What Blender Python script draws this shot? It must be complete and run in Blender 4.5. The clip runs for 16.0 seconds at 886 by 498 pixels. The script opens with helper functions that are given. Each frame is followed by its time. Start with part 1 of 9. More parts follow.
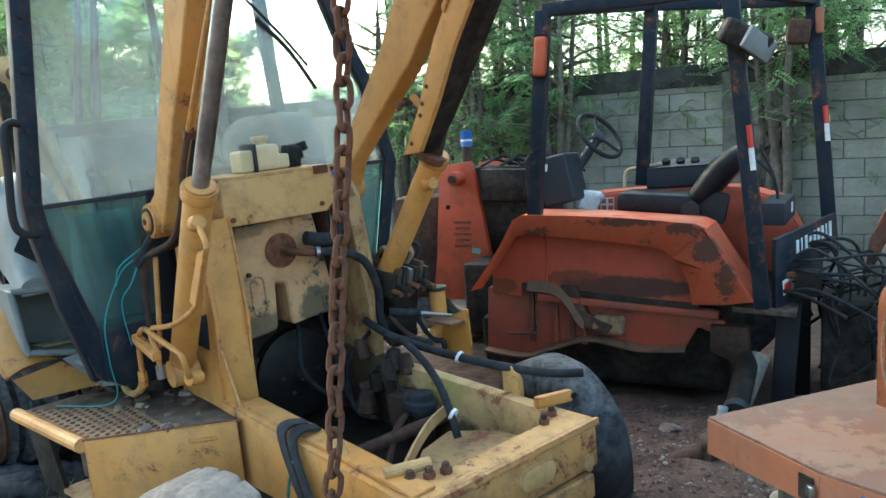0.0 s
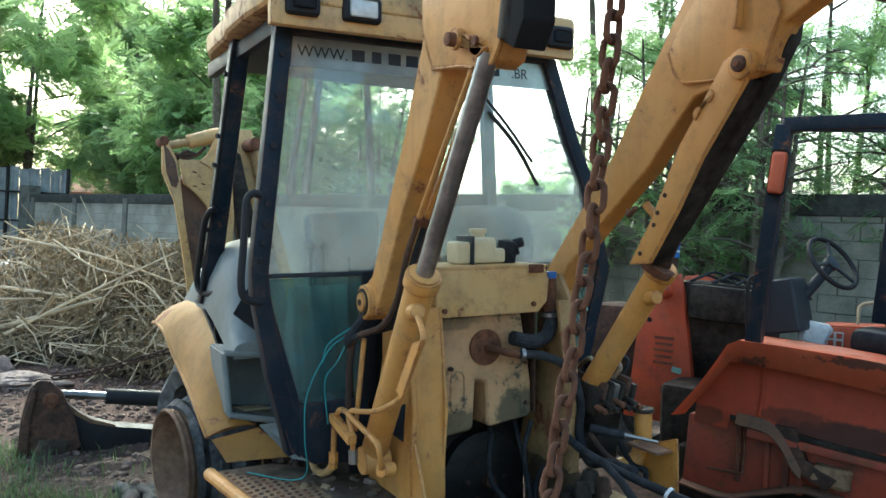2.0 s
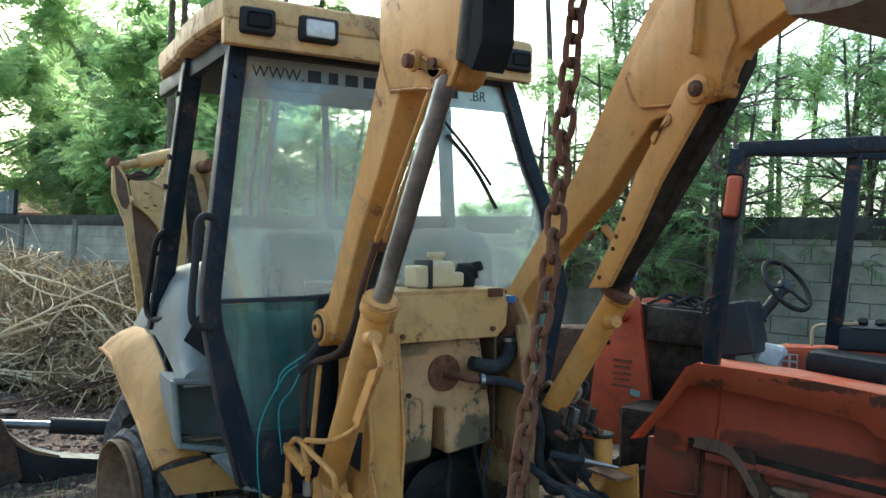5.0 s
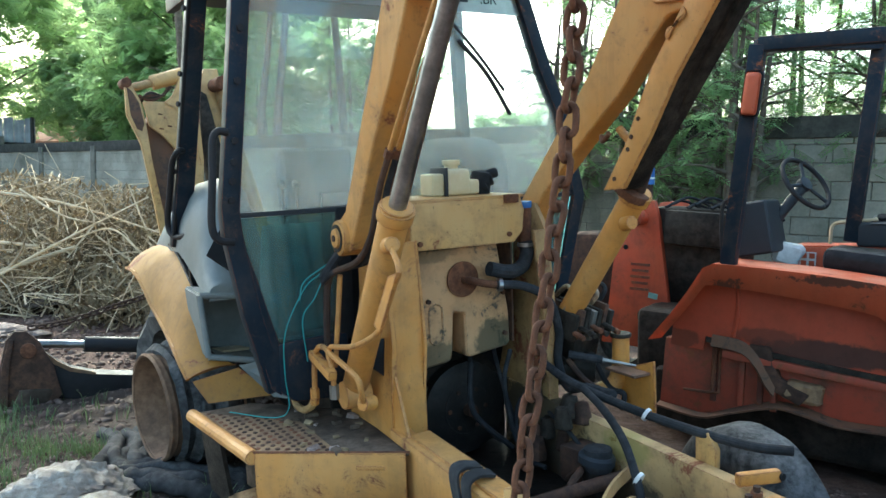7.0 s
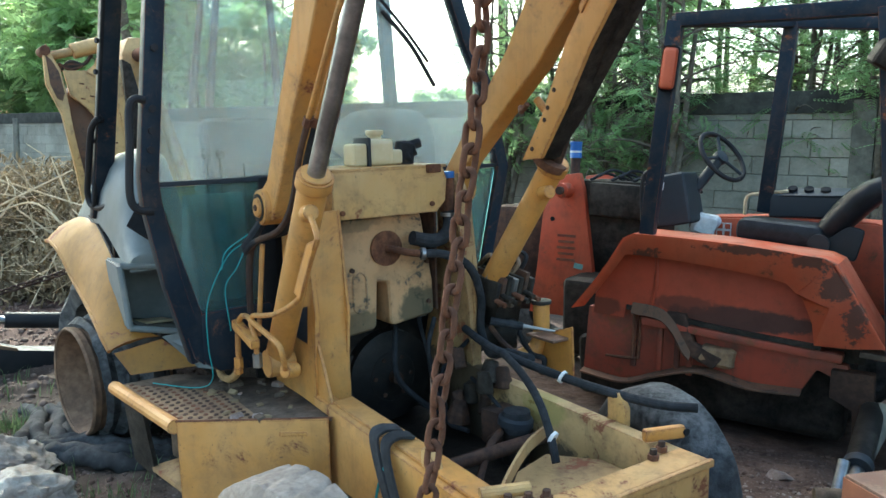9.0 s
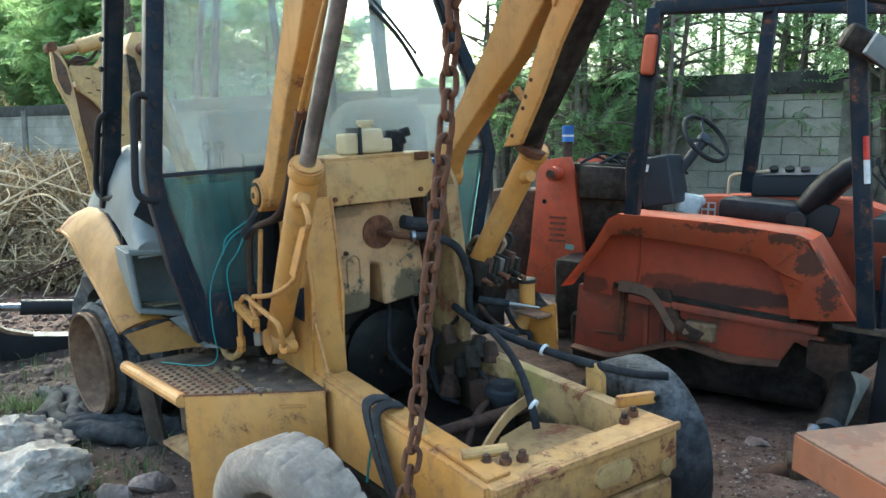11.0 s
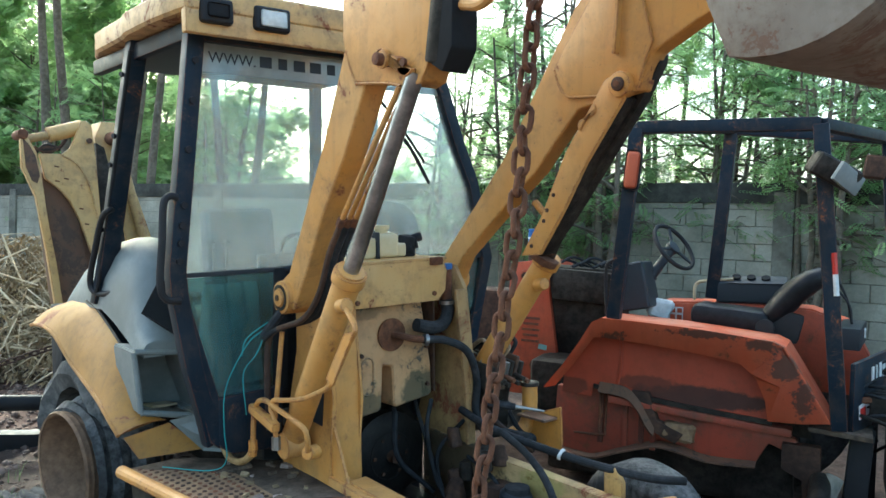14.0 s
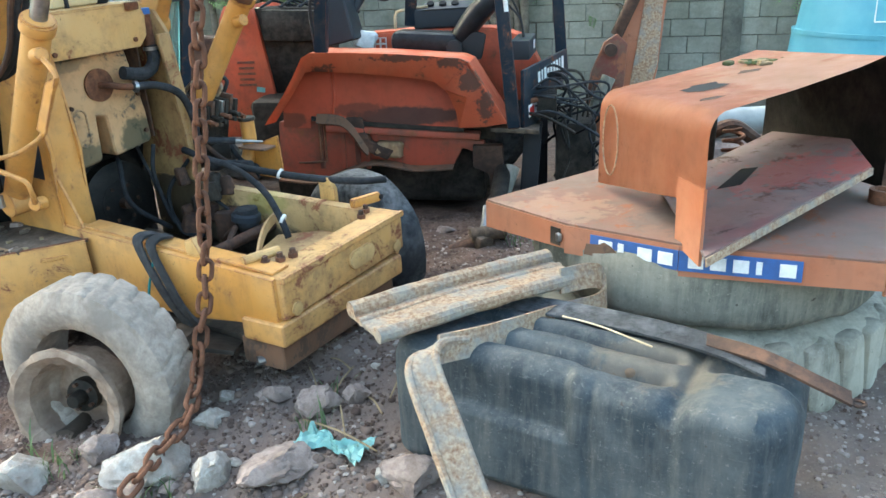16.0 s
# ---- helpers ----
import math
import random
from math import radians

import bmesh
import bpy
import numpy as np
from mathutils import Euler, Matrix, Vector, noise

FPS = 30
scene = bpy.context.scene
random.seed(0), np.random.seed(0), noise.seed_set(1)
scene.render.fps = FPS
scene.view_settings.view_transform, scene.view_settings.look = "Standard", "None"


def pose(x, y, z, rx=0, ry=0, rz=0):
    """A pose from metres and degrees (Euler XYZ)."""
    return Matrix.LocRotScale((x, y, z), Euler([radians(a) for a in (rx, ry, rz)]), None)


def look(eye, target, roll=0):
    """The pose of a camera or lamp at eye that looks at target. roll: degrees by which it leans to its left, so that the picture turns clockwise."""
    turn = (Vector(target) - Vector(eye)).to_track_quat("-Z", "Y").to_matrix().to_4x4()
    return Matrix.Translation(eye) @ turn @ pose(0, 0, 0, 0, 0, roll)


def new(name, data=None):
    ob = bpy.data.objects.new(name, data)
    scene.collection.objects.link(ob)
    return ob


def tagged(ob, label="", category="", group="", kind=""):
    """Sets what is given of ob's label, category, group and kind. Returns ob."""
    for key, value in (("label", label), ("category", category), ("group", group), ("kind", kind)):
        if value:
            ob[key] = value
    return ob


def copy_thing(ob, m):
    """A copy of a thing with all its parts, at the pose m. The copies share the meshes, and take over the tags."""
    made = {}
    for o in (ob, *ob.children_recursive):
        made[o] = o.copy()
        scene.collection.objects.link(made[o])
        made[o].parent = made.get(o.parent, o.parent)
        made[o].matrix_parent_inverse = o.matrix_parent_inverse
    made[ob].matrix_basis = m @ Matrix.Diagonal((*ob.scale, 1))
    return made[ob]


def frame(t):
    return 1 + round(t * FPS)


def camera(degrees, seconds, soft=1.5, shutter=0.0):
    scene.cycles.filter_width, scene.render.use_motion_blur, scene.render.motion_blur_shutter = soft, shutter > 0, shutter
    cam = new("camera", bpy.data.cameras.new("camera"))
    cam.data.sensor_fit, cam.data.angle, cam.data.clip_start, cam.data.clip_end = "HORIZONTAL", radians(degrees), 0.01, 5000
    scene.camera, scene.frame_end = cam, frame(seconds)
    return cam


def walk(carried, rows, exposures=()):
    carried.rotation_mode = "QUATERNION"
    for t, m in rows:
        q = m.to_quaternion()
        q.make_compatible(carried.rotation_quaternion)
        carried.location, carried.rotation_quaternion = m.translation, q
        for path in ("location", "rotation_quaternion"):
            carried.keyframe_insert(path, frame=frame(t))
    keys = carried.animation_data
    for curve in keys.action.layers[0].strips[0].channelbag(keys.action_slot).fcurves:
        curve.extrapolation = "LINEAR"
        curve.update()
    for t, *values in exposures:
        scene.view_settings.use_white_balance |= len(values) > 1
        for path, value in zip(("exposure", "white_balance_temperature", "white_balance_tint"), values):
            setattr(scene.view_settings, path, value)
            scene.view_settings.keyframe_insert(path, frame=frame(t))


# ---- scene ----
cam = camera(58.8, 16.0)
EXPOSURES = [(0, 2.55, 6050, -7), (1.0, 2.38, 6050, -7), (2.2, 2.08, 6050, -7), (3.2, 1.92, 6050, -7), (5.5, 2.14, 6050, -7), (6.2, 2.30, 6050, -7), (7.0, 2.40, 6050, -7), (8.5, 2.44, 6050, -7), (11.0, 2.54, 6050, -7), (11.6, 2.42, 6050, -7), (12.5, 2.36, 6050, -7), (13.5, 2.5, 6050, -8), (14.3, 2.44, 6050, -7), (15.0, 2.51, 6050, -7), (15.5, 2.82, 6750, -4), (16, 3.16, 6450, -5)]
PATH = [
    (0, (0.269, 0.032, 1.731), (0.123, 2.011, 1.479), -2.9),
    (0.5, (0.133, 0.169, 1.761), (-0.136, 2.142, 1.578), -0.1),
    (1, (0.072, 0.208, 1.757), (-0.352, 2.159, 1.64), 2.2),
    (1.5, (0.038, 0.198, 1.765), (-0.487, 2.128, 1.716), 2.9),
    (2, (0.042, 0.17, 1.762), (-0.529, 2.086, 1.745), 3.2),
    (2.5, (0.04, 0.167, 1.755), (-0.562, 2.074, 1.778), 3.6),
    (3, (0.028, 0.172, 1.775), (-0.592, 2.072, 1.849), 3.0),
    (5.5, (0.028, 0.235, 1.772), (-0.373, 2.195, 1.784), 3.2),
    (6, (0.045, 0.239, 1.756), (-0.301, 2.208, 1.701), 3.1),
    (6.5, (0.033, 0.213, 1.747), (-0.368, 2.168, 1.615), 2.4),
    (7, (0.048, 0.205, 1.739), (-0.461, 2.131, 1.566), 1.2),
    (7.5, (0.04, 0.179, 1.729), (-0.557, 2.08, 1.553), 0.8),
    (8, (0.04, 0.191, 1.72), (-0.571, 2.085, 1.518), 1.9),
    (8.5, (0.083, 0.18, 1.712), (-0.285, 2.133, 1.495), 1.6),
    (11, (0.279, -0.025, 1.728), (-0.102, 1.92, 1.46), 0.4),
    (11.5, (0.077, -0.161, 1.763), (-0.508, 1.732, 1.496), 1.1),
    (12, (-0.009, -0.077, 1.774), (-0.661, 1.8, 1.553), 2.0),
    (12.5, (-0.102, -0.013, 1.744), (-0.617, 1.906, 1.517), 2.9),
    (13, (-0.19, -0.052, 1.744), (-0.475, 1.915, 1.522), 2.1),
    (13.5, (-0.224, -0.09, 1.807), (-0.381, 1.902, 1.717), 2.0),
    (14, (-0.218, -0.195, 1.803), (-0.383, 1.798, 1.765), 2.1),
    (14.5, (-0.138, -0.351, 1.772), (-0.097, 1.639, 1.581), 0.4),
    (15, (0.006, -0.486, 1.755), (0.456, 1.424, 1.369), -0.7),
    (15.5, (-0.057, -0.599, 1.744), (0.547, 1.224, 1.187), -1.2),
    (16, (-0.099, -0.667, 1.726), (0.359, 1.171, 1.084), -2.0),
]
walk(cam, [(t, look(eye, target, roll)) for t, eye, target, roll in PATH], EXPOSURES)


from mathutils.bvhtree import BVHTree

# ---------------------------------------------------------------- light
world = bpy.data.worlds.new("world")
scene.world = world
world.use_nodes = True
wn = world.node_tree
sky = wn.nodes.new("ShaderNodeTexSky")
sky.sky_type = "NISHITA"
sky.sun_disc = False
SUN_ELEV, SUN_AZ = 35.0, -36.0  # degrees; azimuth clockwise from +y
sky.sun_elevation = radians(SUN_ELEV)
sky.sun_rotation = radians(SUN_AZ)
sky.air_density, sky.dust_density, sky.ozone_density = 1.0, 5.0, 1.0
wn.links.new(sky.outputs[0], wn.nodes["Background"].inputs[0])
wn.nodes["Background"].inputs[1].default_value = 0.15
sun_data = bpy.data.lights.new("sun", "SUN")
sun_data.energy, sun_data.angle, sun_data.color = 2.2, radians(2), (1.0, 0.97, 0.92)
sun_ob = new("sun", sun_data)
sun_dir = Vector((math.sin(radians(SUN_AZ)) * math.cos(radians(SUN_ELEV)), math.cos(radians(SUN_AZ)) * math.cos(radians(SUN_ELEV)), math.sin(radians(SUN_ELEV))))
sun_ob.matrix_world = look(tuple(sun_dir * 40), (0, 0, 0))


# ---------------------------------------------------------------- materials
def node_mat(name):
    m = bpy.data.materials.new(name)
    m.use_nodes = True
    t = m.node_tree
    return m, t, t.nodes["Principled BSDF"]


def tex_coord(t, scale=1.0, kind="Object", stretch=(1, 1, 1)):
    c = t.nodes.new("ShaderNodeTexCoord")
    mp = t.nodes.new("ShaderNodeMapping")
    mp.inputs["Scale"].default_value = tuple(scale * s for s in stretch)
    t.links.new(c.outputs[kind], mp.inputs[0])
    return mp.outputs[0]


def noise_tex(t, vec, scale, detail=6.0, rough=0.6, distort=0.0):
    n = t.nodes.new("ShaderNodeTexNoise")
    n.inputs["Scale"].default_value, n.inputs["Detail"].default_value = scale, detail
    n.inputs["Roughness"].default_value, n.inputs["Distortion"].default_value = rough, distort
    t.links.new(vec, n.inputs["Vector"])
    return n.outputs["Fac"]


def ramp(t, fac, a, b, ca=(0, 0, 0, 1), cb=(1, 1, 1, 1)):
    r = t.nodes.new("ShaderNodeValToRGB")
    r.color_ramp.elements[0].position, r.color_ramp.elements[1].position = a, b
    r.color_ramp.elements[0].color, r.color_ramp.elements[1].color = ca, cb
    t.links.new(fac, r.inputs[0])
    return r.outputs[0]


def mix(t, fac, a, b, blend="MIX"):
    n = t.nodes.new("ShaderNodeMix")
    n.data_type, n.blend_type = "RGBA", blend
    for sock, v in ((n.inputs[0], fac), (n.inputs[6], a), (n.inputs[7], b)):
        if isinstance(v, (int, float)):
            sock.default_value = v
        elif isinstance(v, tuple):
            sock.default_value = v if len(v) == 4 else (*v, 1)
        else:
            t.links.new(v, sock)
    return n.outputs[2]


def bump(t, bsdf, height, strength=0.3, distance=0.01):
    b = t.nodes.new("ShaderNodeBump")
    b.inputs["Strength"].default_value, b.inputs["Distance"].default_value = strength, distance
    t.links.new(height, b.inputs["Height"])
    t.links.new(b.outputs[0], bsdf.inputs["Normal"])


def edge_mask(t, radius):
    """White near an object's hard edges, for chipped paint."""
    bv = t.nodes.new("ShaderNodeBevel")
    bv.samples = 4
    bv.inputs["Radius"].default_value = radius
    g = t.nodes.new("ShaderNodeNewGeometry")
    d = t.nodes.new("ShaderNodeVectorMath")
    d.operation = "DOT_PRODUCT"
    t.links.new(bv.outputs[0], d.inputs[0])
    t.links.new(g.outputs["Normal"], d.inputs[1])
    return ramp(t, d.outputs["Value"], 0.84, 0.985, (1, 1, 1, 1), (0, 0, 0, 1))


def paint(name, col, fade, wear=0.62, rough=0.45, dirt=(0.12, 0.085, 0.055), dirt_amount=0.5, rust=(0.13, 0.045, 0.02), edge=0.011):
    """Old machine paint: faded patches, dust film, chips of rust."""
    m, t, b = node_mat(name)
    v = tex_coord(t)
    big = noise_tex(t, v, 1.7, 5, 0.6)
    mid = noise_tex(t, v, 6.0, 8, 0.7)
    fine = noise_tex(t, v, 38.0, 6, 0.7)
    streak = noise_tex(t, tex_coord(t, 1.0, "Object", (9, 9, 1.1)), 1.6, 6, 0.65)
    c = mix(t, ramp(t, big, 0.38, 0.62), col, fade)
    d = mix(t, ramp(t, mid, 0.48, 0.70), (0, 0, 0), (dirt_amount,) * 3)
    c = mix(t, d, c, dirt)
    c = mix(t, ramp(t, streak, 0.52, 0.68, cb=(0.16, 0.16, 0.16, 1)), c, tuple(x * 0.5 for x in dirt))
    chip = noise_tex(t, v, 5.2, 10, 0.78, 0.4)
    c = mix(t, ramp(t, chip, wear - 0.10, wear - 0.03, cb=(0.32, 0.32, 0.32, 1)), c, tuple(0.55 * x + 0.45 * y for x, y in zip(dirt, rust)))
    rmask = ramp(t, chip, wear - 0.035, wear - 0.01)
    ragged = ramp(t, noise_tex(t, v, 21.0, 6, 0.75), 0.40, 0.52)
    if edge:
        worn = mix(t, 1.0, edge_mask(t, edge), ragged, "MULTIPLY")
        rmask = mix(t, worn, rmask, (1, 1, 1))
    specks = ramp(t, noise_tex(t, v, 85.0, 3, 0.6), 0.68, 0.72, cb=(0.7, 0.7, 0.7, 1))
    c = mix(t, specks, c, tuple(0.6 * x for x in dirt))
    rc = mix(t, fine, rust, tuple(min(1, x * 2.1) for x in rust))
    c = mix(t, rmask, c, rc)
    t.links.new(c, b.inputs["Base Color"])
    r = mix(t, rmask, ramp(t, mid, 0.3, 0.8, (rough - 0.1,) * 3 + (1,), (rough + 0.25,) * 3 + (1,)), (0.85, 0.85, 0.85))
    t.links.new(r, b.inputs["Roughness"])
    bump(t, b, mix(t, 0.25, chip, fine), 0.22, 0.006)
    return m


def stain_or_light(m, at, size, col, amount=0.9, scale=7.0, ragged=0.9, rough=None):
    """A ragged-edged patch of dirt or painted light at one place of the thing; at and size in its own metres."""
    t, b = m.node_tree, m.node_tree.nodes["Principled BSDF"]
    src = b.inputs["Base Color"].links[0].from_socket
    co = t.nodes.new("ShaderNodeTexCoord")
    mp = t.nodes.new("ShaderNodeMapping")
    mp.inputs["Location"].default_value = tuple(-a / s for a, s in zip(at, size))
    mp.inputs["Scale"].default_value = tuple(1 / s for s in size)
    t.links.new(co.outputs["Object"], mp.inputs[0])
    ln = t.nodes.new("ShaderNodeVectorMath")
    ln.operation = "LENGTH"
    t.links.new(mp.outputs[0], ln.inputs[0])
    n = noise_tex(t, co.outputs["Object"], scale, 8, 0.72, 0.3)
    w = t.nodes.new("ShaderNodeMath")
    w.operation, w.inputs[1].default_value = "MULTIPLY_ADD", ragged * 2.0
    t.links.new(n, w.inputs[0])
    t.links.new(ln.outputs["Value"], w.inputs[2])
    q = t.nodes.new("ShaderNodeMath")
    q.operation, q.inputs[1].default_value = "MULTIPLY", 0.25
    t.links.new(w.outputs[0], q.inputs[0])
    f = ramp(t, q.outputs[0], 0.25 * (0.80 + ragged), 0.25 * (1.05 + ragged), (amount,) * 3 + (1,), (0, 0, 0, 1))
    t.links.new(mix(t, f, src, col), b.inputs["Base Color"])
    return m


def speckled(name, a, b_, scale=12.0, rough=0.85, bump_s=0.4, metal=0.0, spots=None, dist=0.01, detail=8):
    """Two-tone rough surface, with darker spots at a second scale."""
    m, t, b = node_mat(name)
    v = tex_coord(t)
    n1 = noise_tex(t, v, scale, detail, 0.7)
    n2 = noise_tex(t, v, scale * 0.16, 4, 0.6)
    c = mix(t, ramp(t, n1, 0.36, 0.64), a, b_)
    c = mix(t, ramp(t, n2, 0.44, 0.66, cb=(0.8, 0.8, 0.8, 1)), c, spots or tuple(x * 0.5 for x in a))
    t.links.new(c, b.inputs["Base Color"])
    b.inputs["Roughness"].default_value, b.inputs["Metallic"].default_value = rough, metal
    bump(t, b, n1, bump_s, dist)
    return m


def plain(name, col, rough=0.5, metal=0.0):
    m, t, b = node_mat(name)
    v = tex_coord(t)
    n = noise_tex(t, v, 25.0, 6, 0.7)
    t.links.new(mix(t, ramp(t, n, 0.35, 0.8), col, tuple(x * 0.6 + 0.01 for x in col)), b.inputs["Base Color"])
    b.inputs["Roughness"].default_value, b.inputs["Metallic"].default_value = rough, metal
    return m


def glass_mat(name, tint, haze=0.1, film_col=(0.70, 0.76, 0.74)):
    m, t, b = node_mat(name)
    out = t.nodes["Material Output"]
    tr, gl, df = t.nodes.new("ShaderNodeBsdfTransparent"), t.nodes.new("ShaderNodeBsdfGlossy"), t.nodes.new("ShaderNodeBsdfDiffuse")
    tr.inputs[0].default_value = (*tint, 1)
    gl.inputs["Roughness"].default_value = 0.03
    df.inputs[0].default_value = (*film_col, 1)
    tl = t.nodes.new("ShaderNodeBsdfTranslucent")
    tl.inputs[0].default_value = (*film_col, 1)
    film = t.nodes.new("ShaderNodeMixShader")
    film.inputs[0].default_value = 0.3
    t.links.new(df.outputs[0], film.inputs[1])
    t.links.new(tl.outputs[0], film.inputs[2])
    fr = t.nodes.new("ShaderNodeFresnel")
    fr.inputs[0].default_value = 1.5
    n = noise_tex(t, tex_coord(t), 2.2, 6, 0.65)
    # Film holds dust plus the hazy sky reflection of the panes.
    dust = ramp(t, n, 0.3, 0.8, (haze * 0.6,) * 3 + (1,), (haze * 1.6,) * 3 + (1,))
    m1, m2 = t.nodes.new("ShaderNodeMixShader"), t.nodes.new("ShaderNodeMixShader")
    t.links.new(dust, m1.inputs[0])
    t.links.new(tr.outputs[0], m1.inputs[1])
    t.links.new(film.outputs[0], m1.inputs[2])
    t.links.new(fr.outputs[0], m2.inputs[0])
    t.links.new(m1.outputs[0], m2.inputs[1])
    t.links.new(gl.outputs[0], m2.inputs[2])
    t.links.new(m2.outputs[0], out.inputs[0])
    return m


def leaf_mat(name, a, b_):
    m, t, b = node_mat(name)
    out = t.nodes["Material Output"]
    g = t.nodes.new("ShaderNodeNewGeometry")
    c = mix(t, g.outputs["Random Per Island"], a, b_)
    big = noise_tex(t, tex_coord(t), 0.6, 3, 0.6)
    c = mix(t, ramp(t, big, 0.35, 0.7, cb=(0.5, 0.5, 0.5, 1)), c, tuple(x * 0.6 for x in a))
    t.links.new(c, b.inputs["Base Color"])
    b.inputs["Roughness"].default_value = 0.55
    tl = t.nodes.new("ShaderNodeBsdfTranslucent")
    t.links.new(mix(t, 0.7, c, (0.50, 0.72, 0.33)), tl.inputs[0])
    ms = t.nodes.new("ShaderNodeMixShader")
    ms.inputs[0].default_value = 0.6
    t.links.new(b.outputs[0], ms.inputs[1])
    t.links.new(tl.outputs[0], ms.inputs[2])
    t.links.new(ms.outputs[0], out.inputs[0])
    return m


def block_mat(name):
    """Grey concrete block: each piece its own tone, stains and damp."""
    m, t, b = node_mat(name)
    oi = t.nodes.new("ShaderNodeObjectInfo")
    g = t.nodes.new("ShaderNodeNewGeometry")
    v = tex_coord(t, 1.0, "Object")
    n1 = noise_tex(t, v, 30, 8, 0.7)
    n2 = noise_tex(t, g.outputs["Position"], 0.8, 6, 0.68)
    rnd = mix(t, 0.5, oi.outputs["Random"], g.outputs["Random Per Island"])
    c = mix(t, rnd, (0.33, 0.306, 0.242), (0.46, 0.427, 0.345))
    c = mix(t, ramp(t, n1, 0.35, 0.75, cb=(0.45, 0.45, 0.45, 1)), c, (0.11, 0.105, 0.085))
    c = mix(t, ramp(t, n2, 0.38, 0.66, cb=(0.85, 0.85, 0.85, 1)), c, (0.10, 0.10, 0.072))
    t.links.new(c, b.inputs["Base Color"])
    b.inputs["Roughness"].default_value = 0.92
    bump(t, b, n1, 0.5, 0.012)
    return m


def ground_mat():
    m, t, b = node_mat("soil")
    v = tex_coord(t)
    n1, n2, n3 = noise_tex(t, v, 0.7, 6, 0.65), noise_tex(t, v, 7.0, 9, 0.72), noise_tex(t, v, 60, 5, 0.7)
    c = mix(t, ramp(t, n2, 0.38, 0.64), (0.056, 0.034, 0.027), (0.150, 0.098, 0.074))
    c = mix(t, ramp(t, n1, 0.48, 0.66, cb=(0.6, 0.6, 0.6, 1)), c, (0.125, 0.10, 0.084))
    c = mix(t, ramp(t, n3, 0.54, 0.66, cb=(0.5, 0.5, 0.5, 1)), c, (0.22, 0.185, 0.16))
    t.links.new(c, b.inputs["Base Color"])
    b.inputs["Roughness"].default_value = 0.95
    bump(t, b, mix(t, 0.4, n2, n3), 0.7, 0.03)
    return m


YELLOW = paint("yellow_paint", (0.53, 0.232, 0.042), (0.55, 0.285, 0.085), 0.645, 0.54, dirt_amount=0.36, edge=0.016)
# Machine yellow darkened for the wing's shade, hue slightly greener.
YELLOW_SHADE = paint("shaded_mustard_paint", (0.34, 0.158, 0.025), (0.36, 0.185, 0.042), 0.64, 0.62, dirt_amount=0.45, edge=0.010)
PALE = paint("faded_cream_paint", (0.53, 0.305, 0.10), (0.56, 0.365, 0.155), 0.64, 0.5, edge=0.012)
ROOF_Y = paint("roof_paint", (0.55, 0.33, 0.12), (0.55, 0.37, 0.19), 0.6, 0.55, dirt_amount=0.7)
TANK = paint("tan_tank_plastic", (0.47, 0.255, 0.11), (0.50, 0.30, 0.145), 0.605, 0.6, rust=(0.06, 0.05, 0.035))
for spot, size, amt in (((0.20, 1.47, 0.97), (0.12, 0.3, 0.12), 0.85), ((-0.14, 1.47, 0.93), (0.16, 0.3, 0.08), 0.75), ((-0.20, 1.47, 1.42), (0.2, 0.3, 0.05), 0.5)):
    stain_or_light(TANK, spot, size, (0.055, 0.055, 0.03), amt, 11, 0.8)
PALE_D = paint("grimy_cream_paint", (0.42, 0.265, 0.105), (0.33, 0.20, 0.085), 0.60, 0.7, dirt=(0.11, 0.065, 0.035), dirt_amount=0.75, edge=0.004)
ORANGE = paint("orange_paint", (0.45, 0.063, 0.020), (0.46, 0.092, 0.036), 0.64, 0.55, dirt=(0.12, 0.045, 0.027), dirt_amount=0.55, edge=0.004)
ORANGE_L = paint("faded_orange_paint", (0.325, 0.103, 0.044), (0.345, 0.138, 0.072), 0.66, 0.6, dirt=(0.20, 0.10, 0.06), dirt_amount=0.45, edge=0)
ORANGE_D = paint("grimy_orange_paint", (0.14, 0.026, 0.015), (0.08, 0.030, 0.019), 0.55, 0.75, dirt_amount=0.9)
REDPLATE = paint("weathered_red_sheet", (0.19, 0.055, 0.046), (0.17, 0.135, 0.12), 0.60, 0.6, dirt=(0.15, 0.13, 0.112), dirt_amount=0.9, rust=(0.06, 0.034, 0.024), edge=0.004)
NAVY = paint("dark_navy_paint", (0.006, 0.013, 0.022), (0.010, 0.020, 0.033), 0.64, 0.45, dirt_amount=0.22, edge=0.006)
BLACKP = paint("black_paint", (0.015, 0.015, 0.017), (0.026, 0.026, 0.028), 0.74, 0.58, dirt=(0.06, 0.05, 0.04), dirt_amount=0.25, edge=0)
GREY_PL = speckled("grey_plastic", (0.14, 0.16, 0.158), (0.20, 0.215, 0.205), 9, 0.55, 0.10, spots=(0.11, 0.12, 0.112))
RUST = speckled("rusty_steel", (0.09, 0.036, 0.018), (0.21, 0.085, 0.040), 30, 0.9, 0.55, 0.1, dist=0.006)
RUST_D = speckled("dark_rusty_steel", (0.045, 0.026, 0.018), (0.12, 0.06, 0.035), 24, 0.85, 0.5, 0.2, dist=0.006)
# Greasy metal, and the black laid in for shaded gaps.
GREASE_SHADE = speckled("greasy_or_shade_black", (0.018, 0.016, 0.014), (0.06, 0.05, 0.04), 16, 0.6, 0.5, 0.3)
RUBBER = speckled("black_rubber", (0.018, 0.019, 0.021), (0.042, 0.043, 0.046), 20, 0.85, 0.3, dist=0.004)
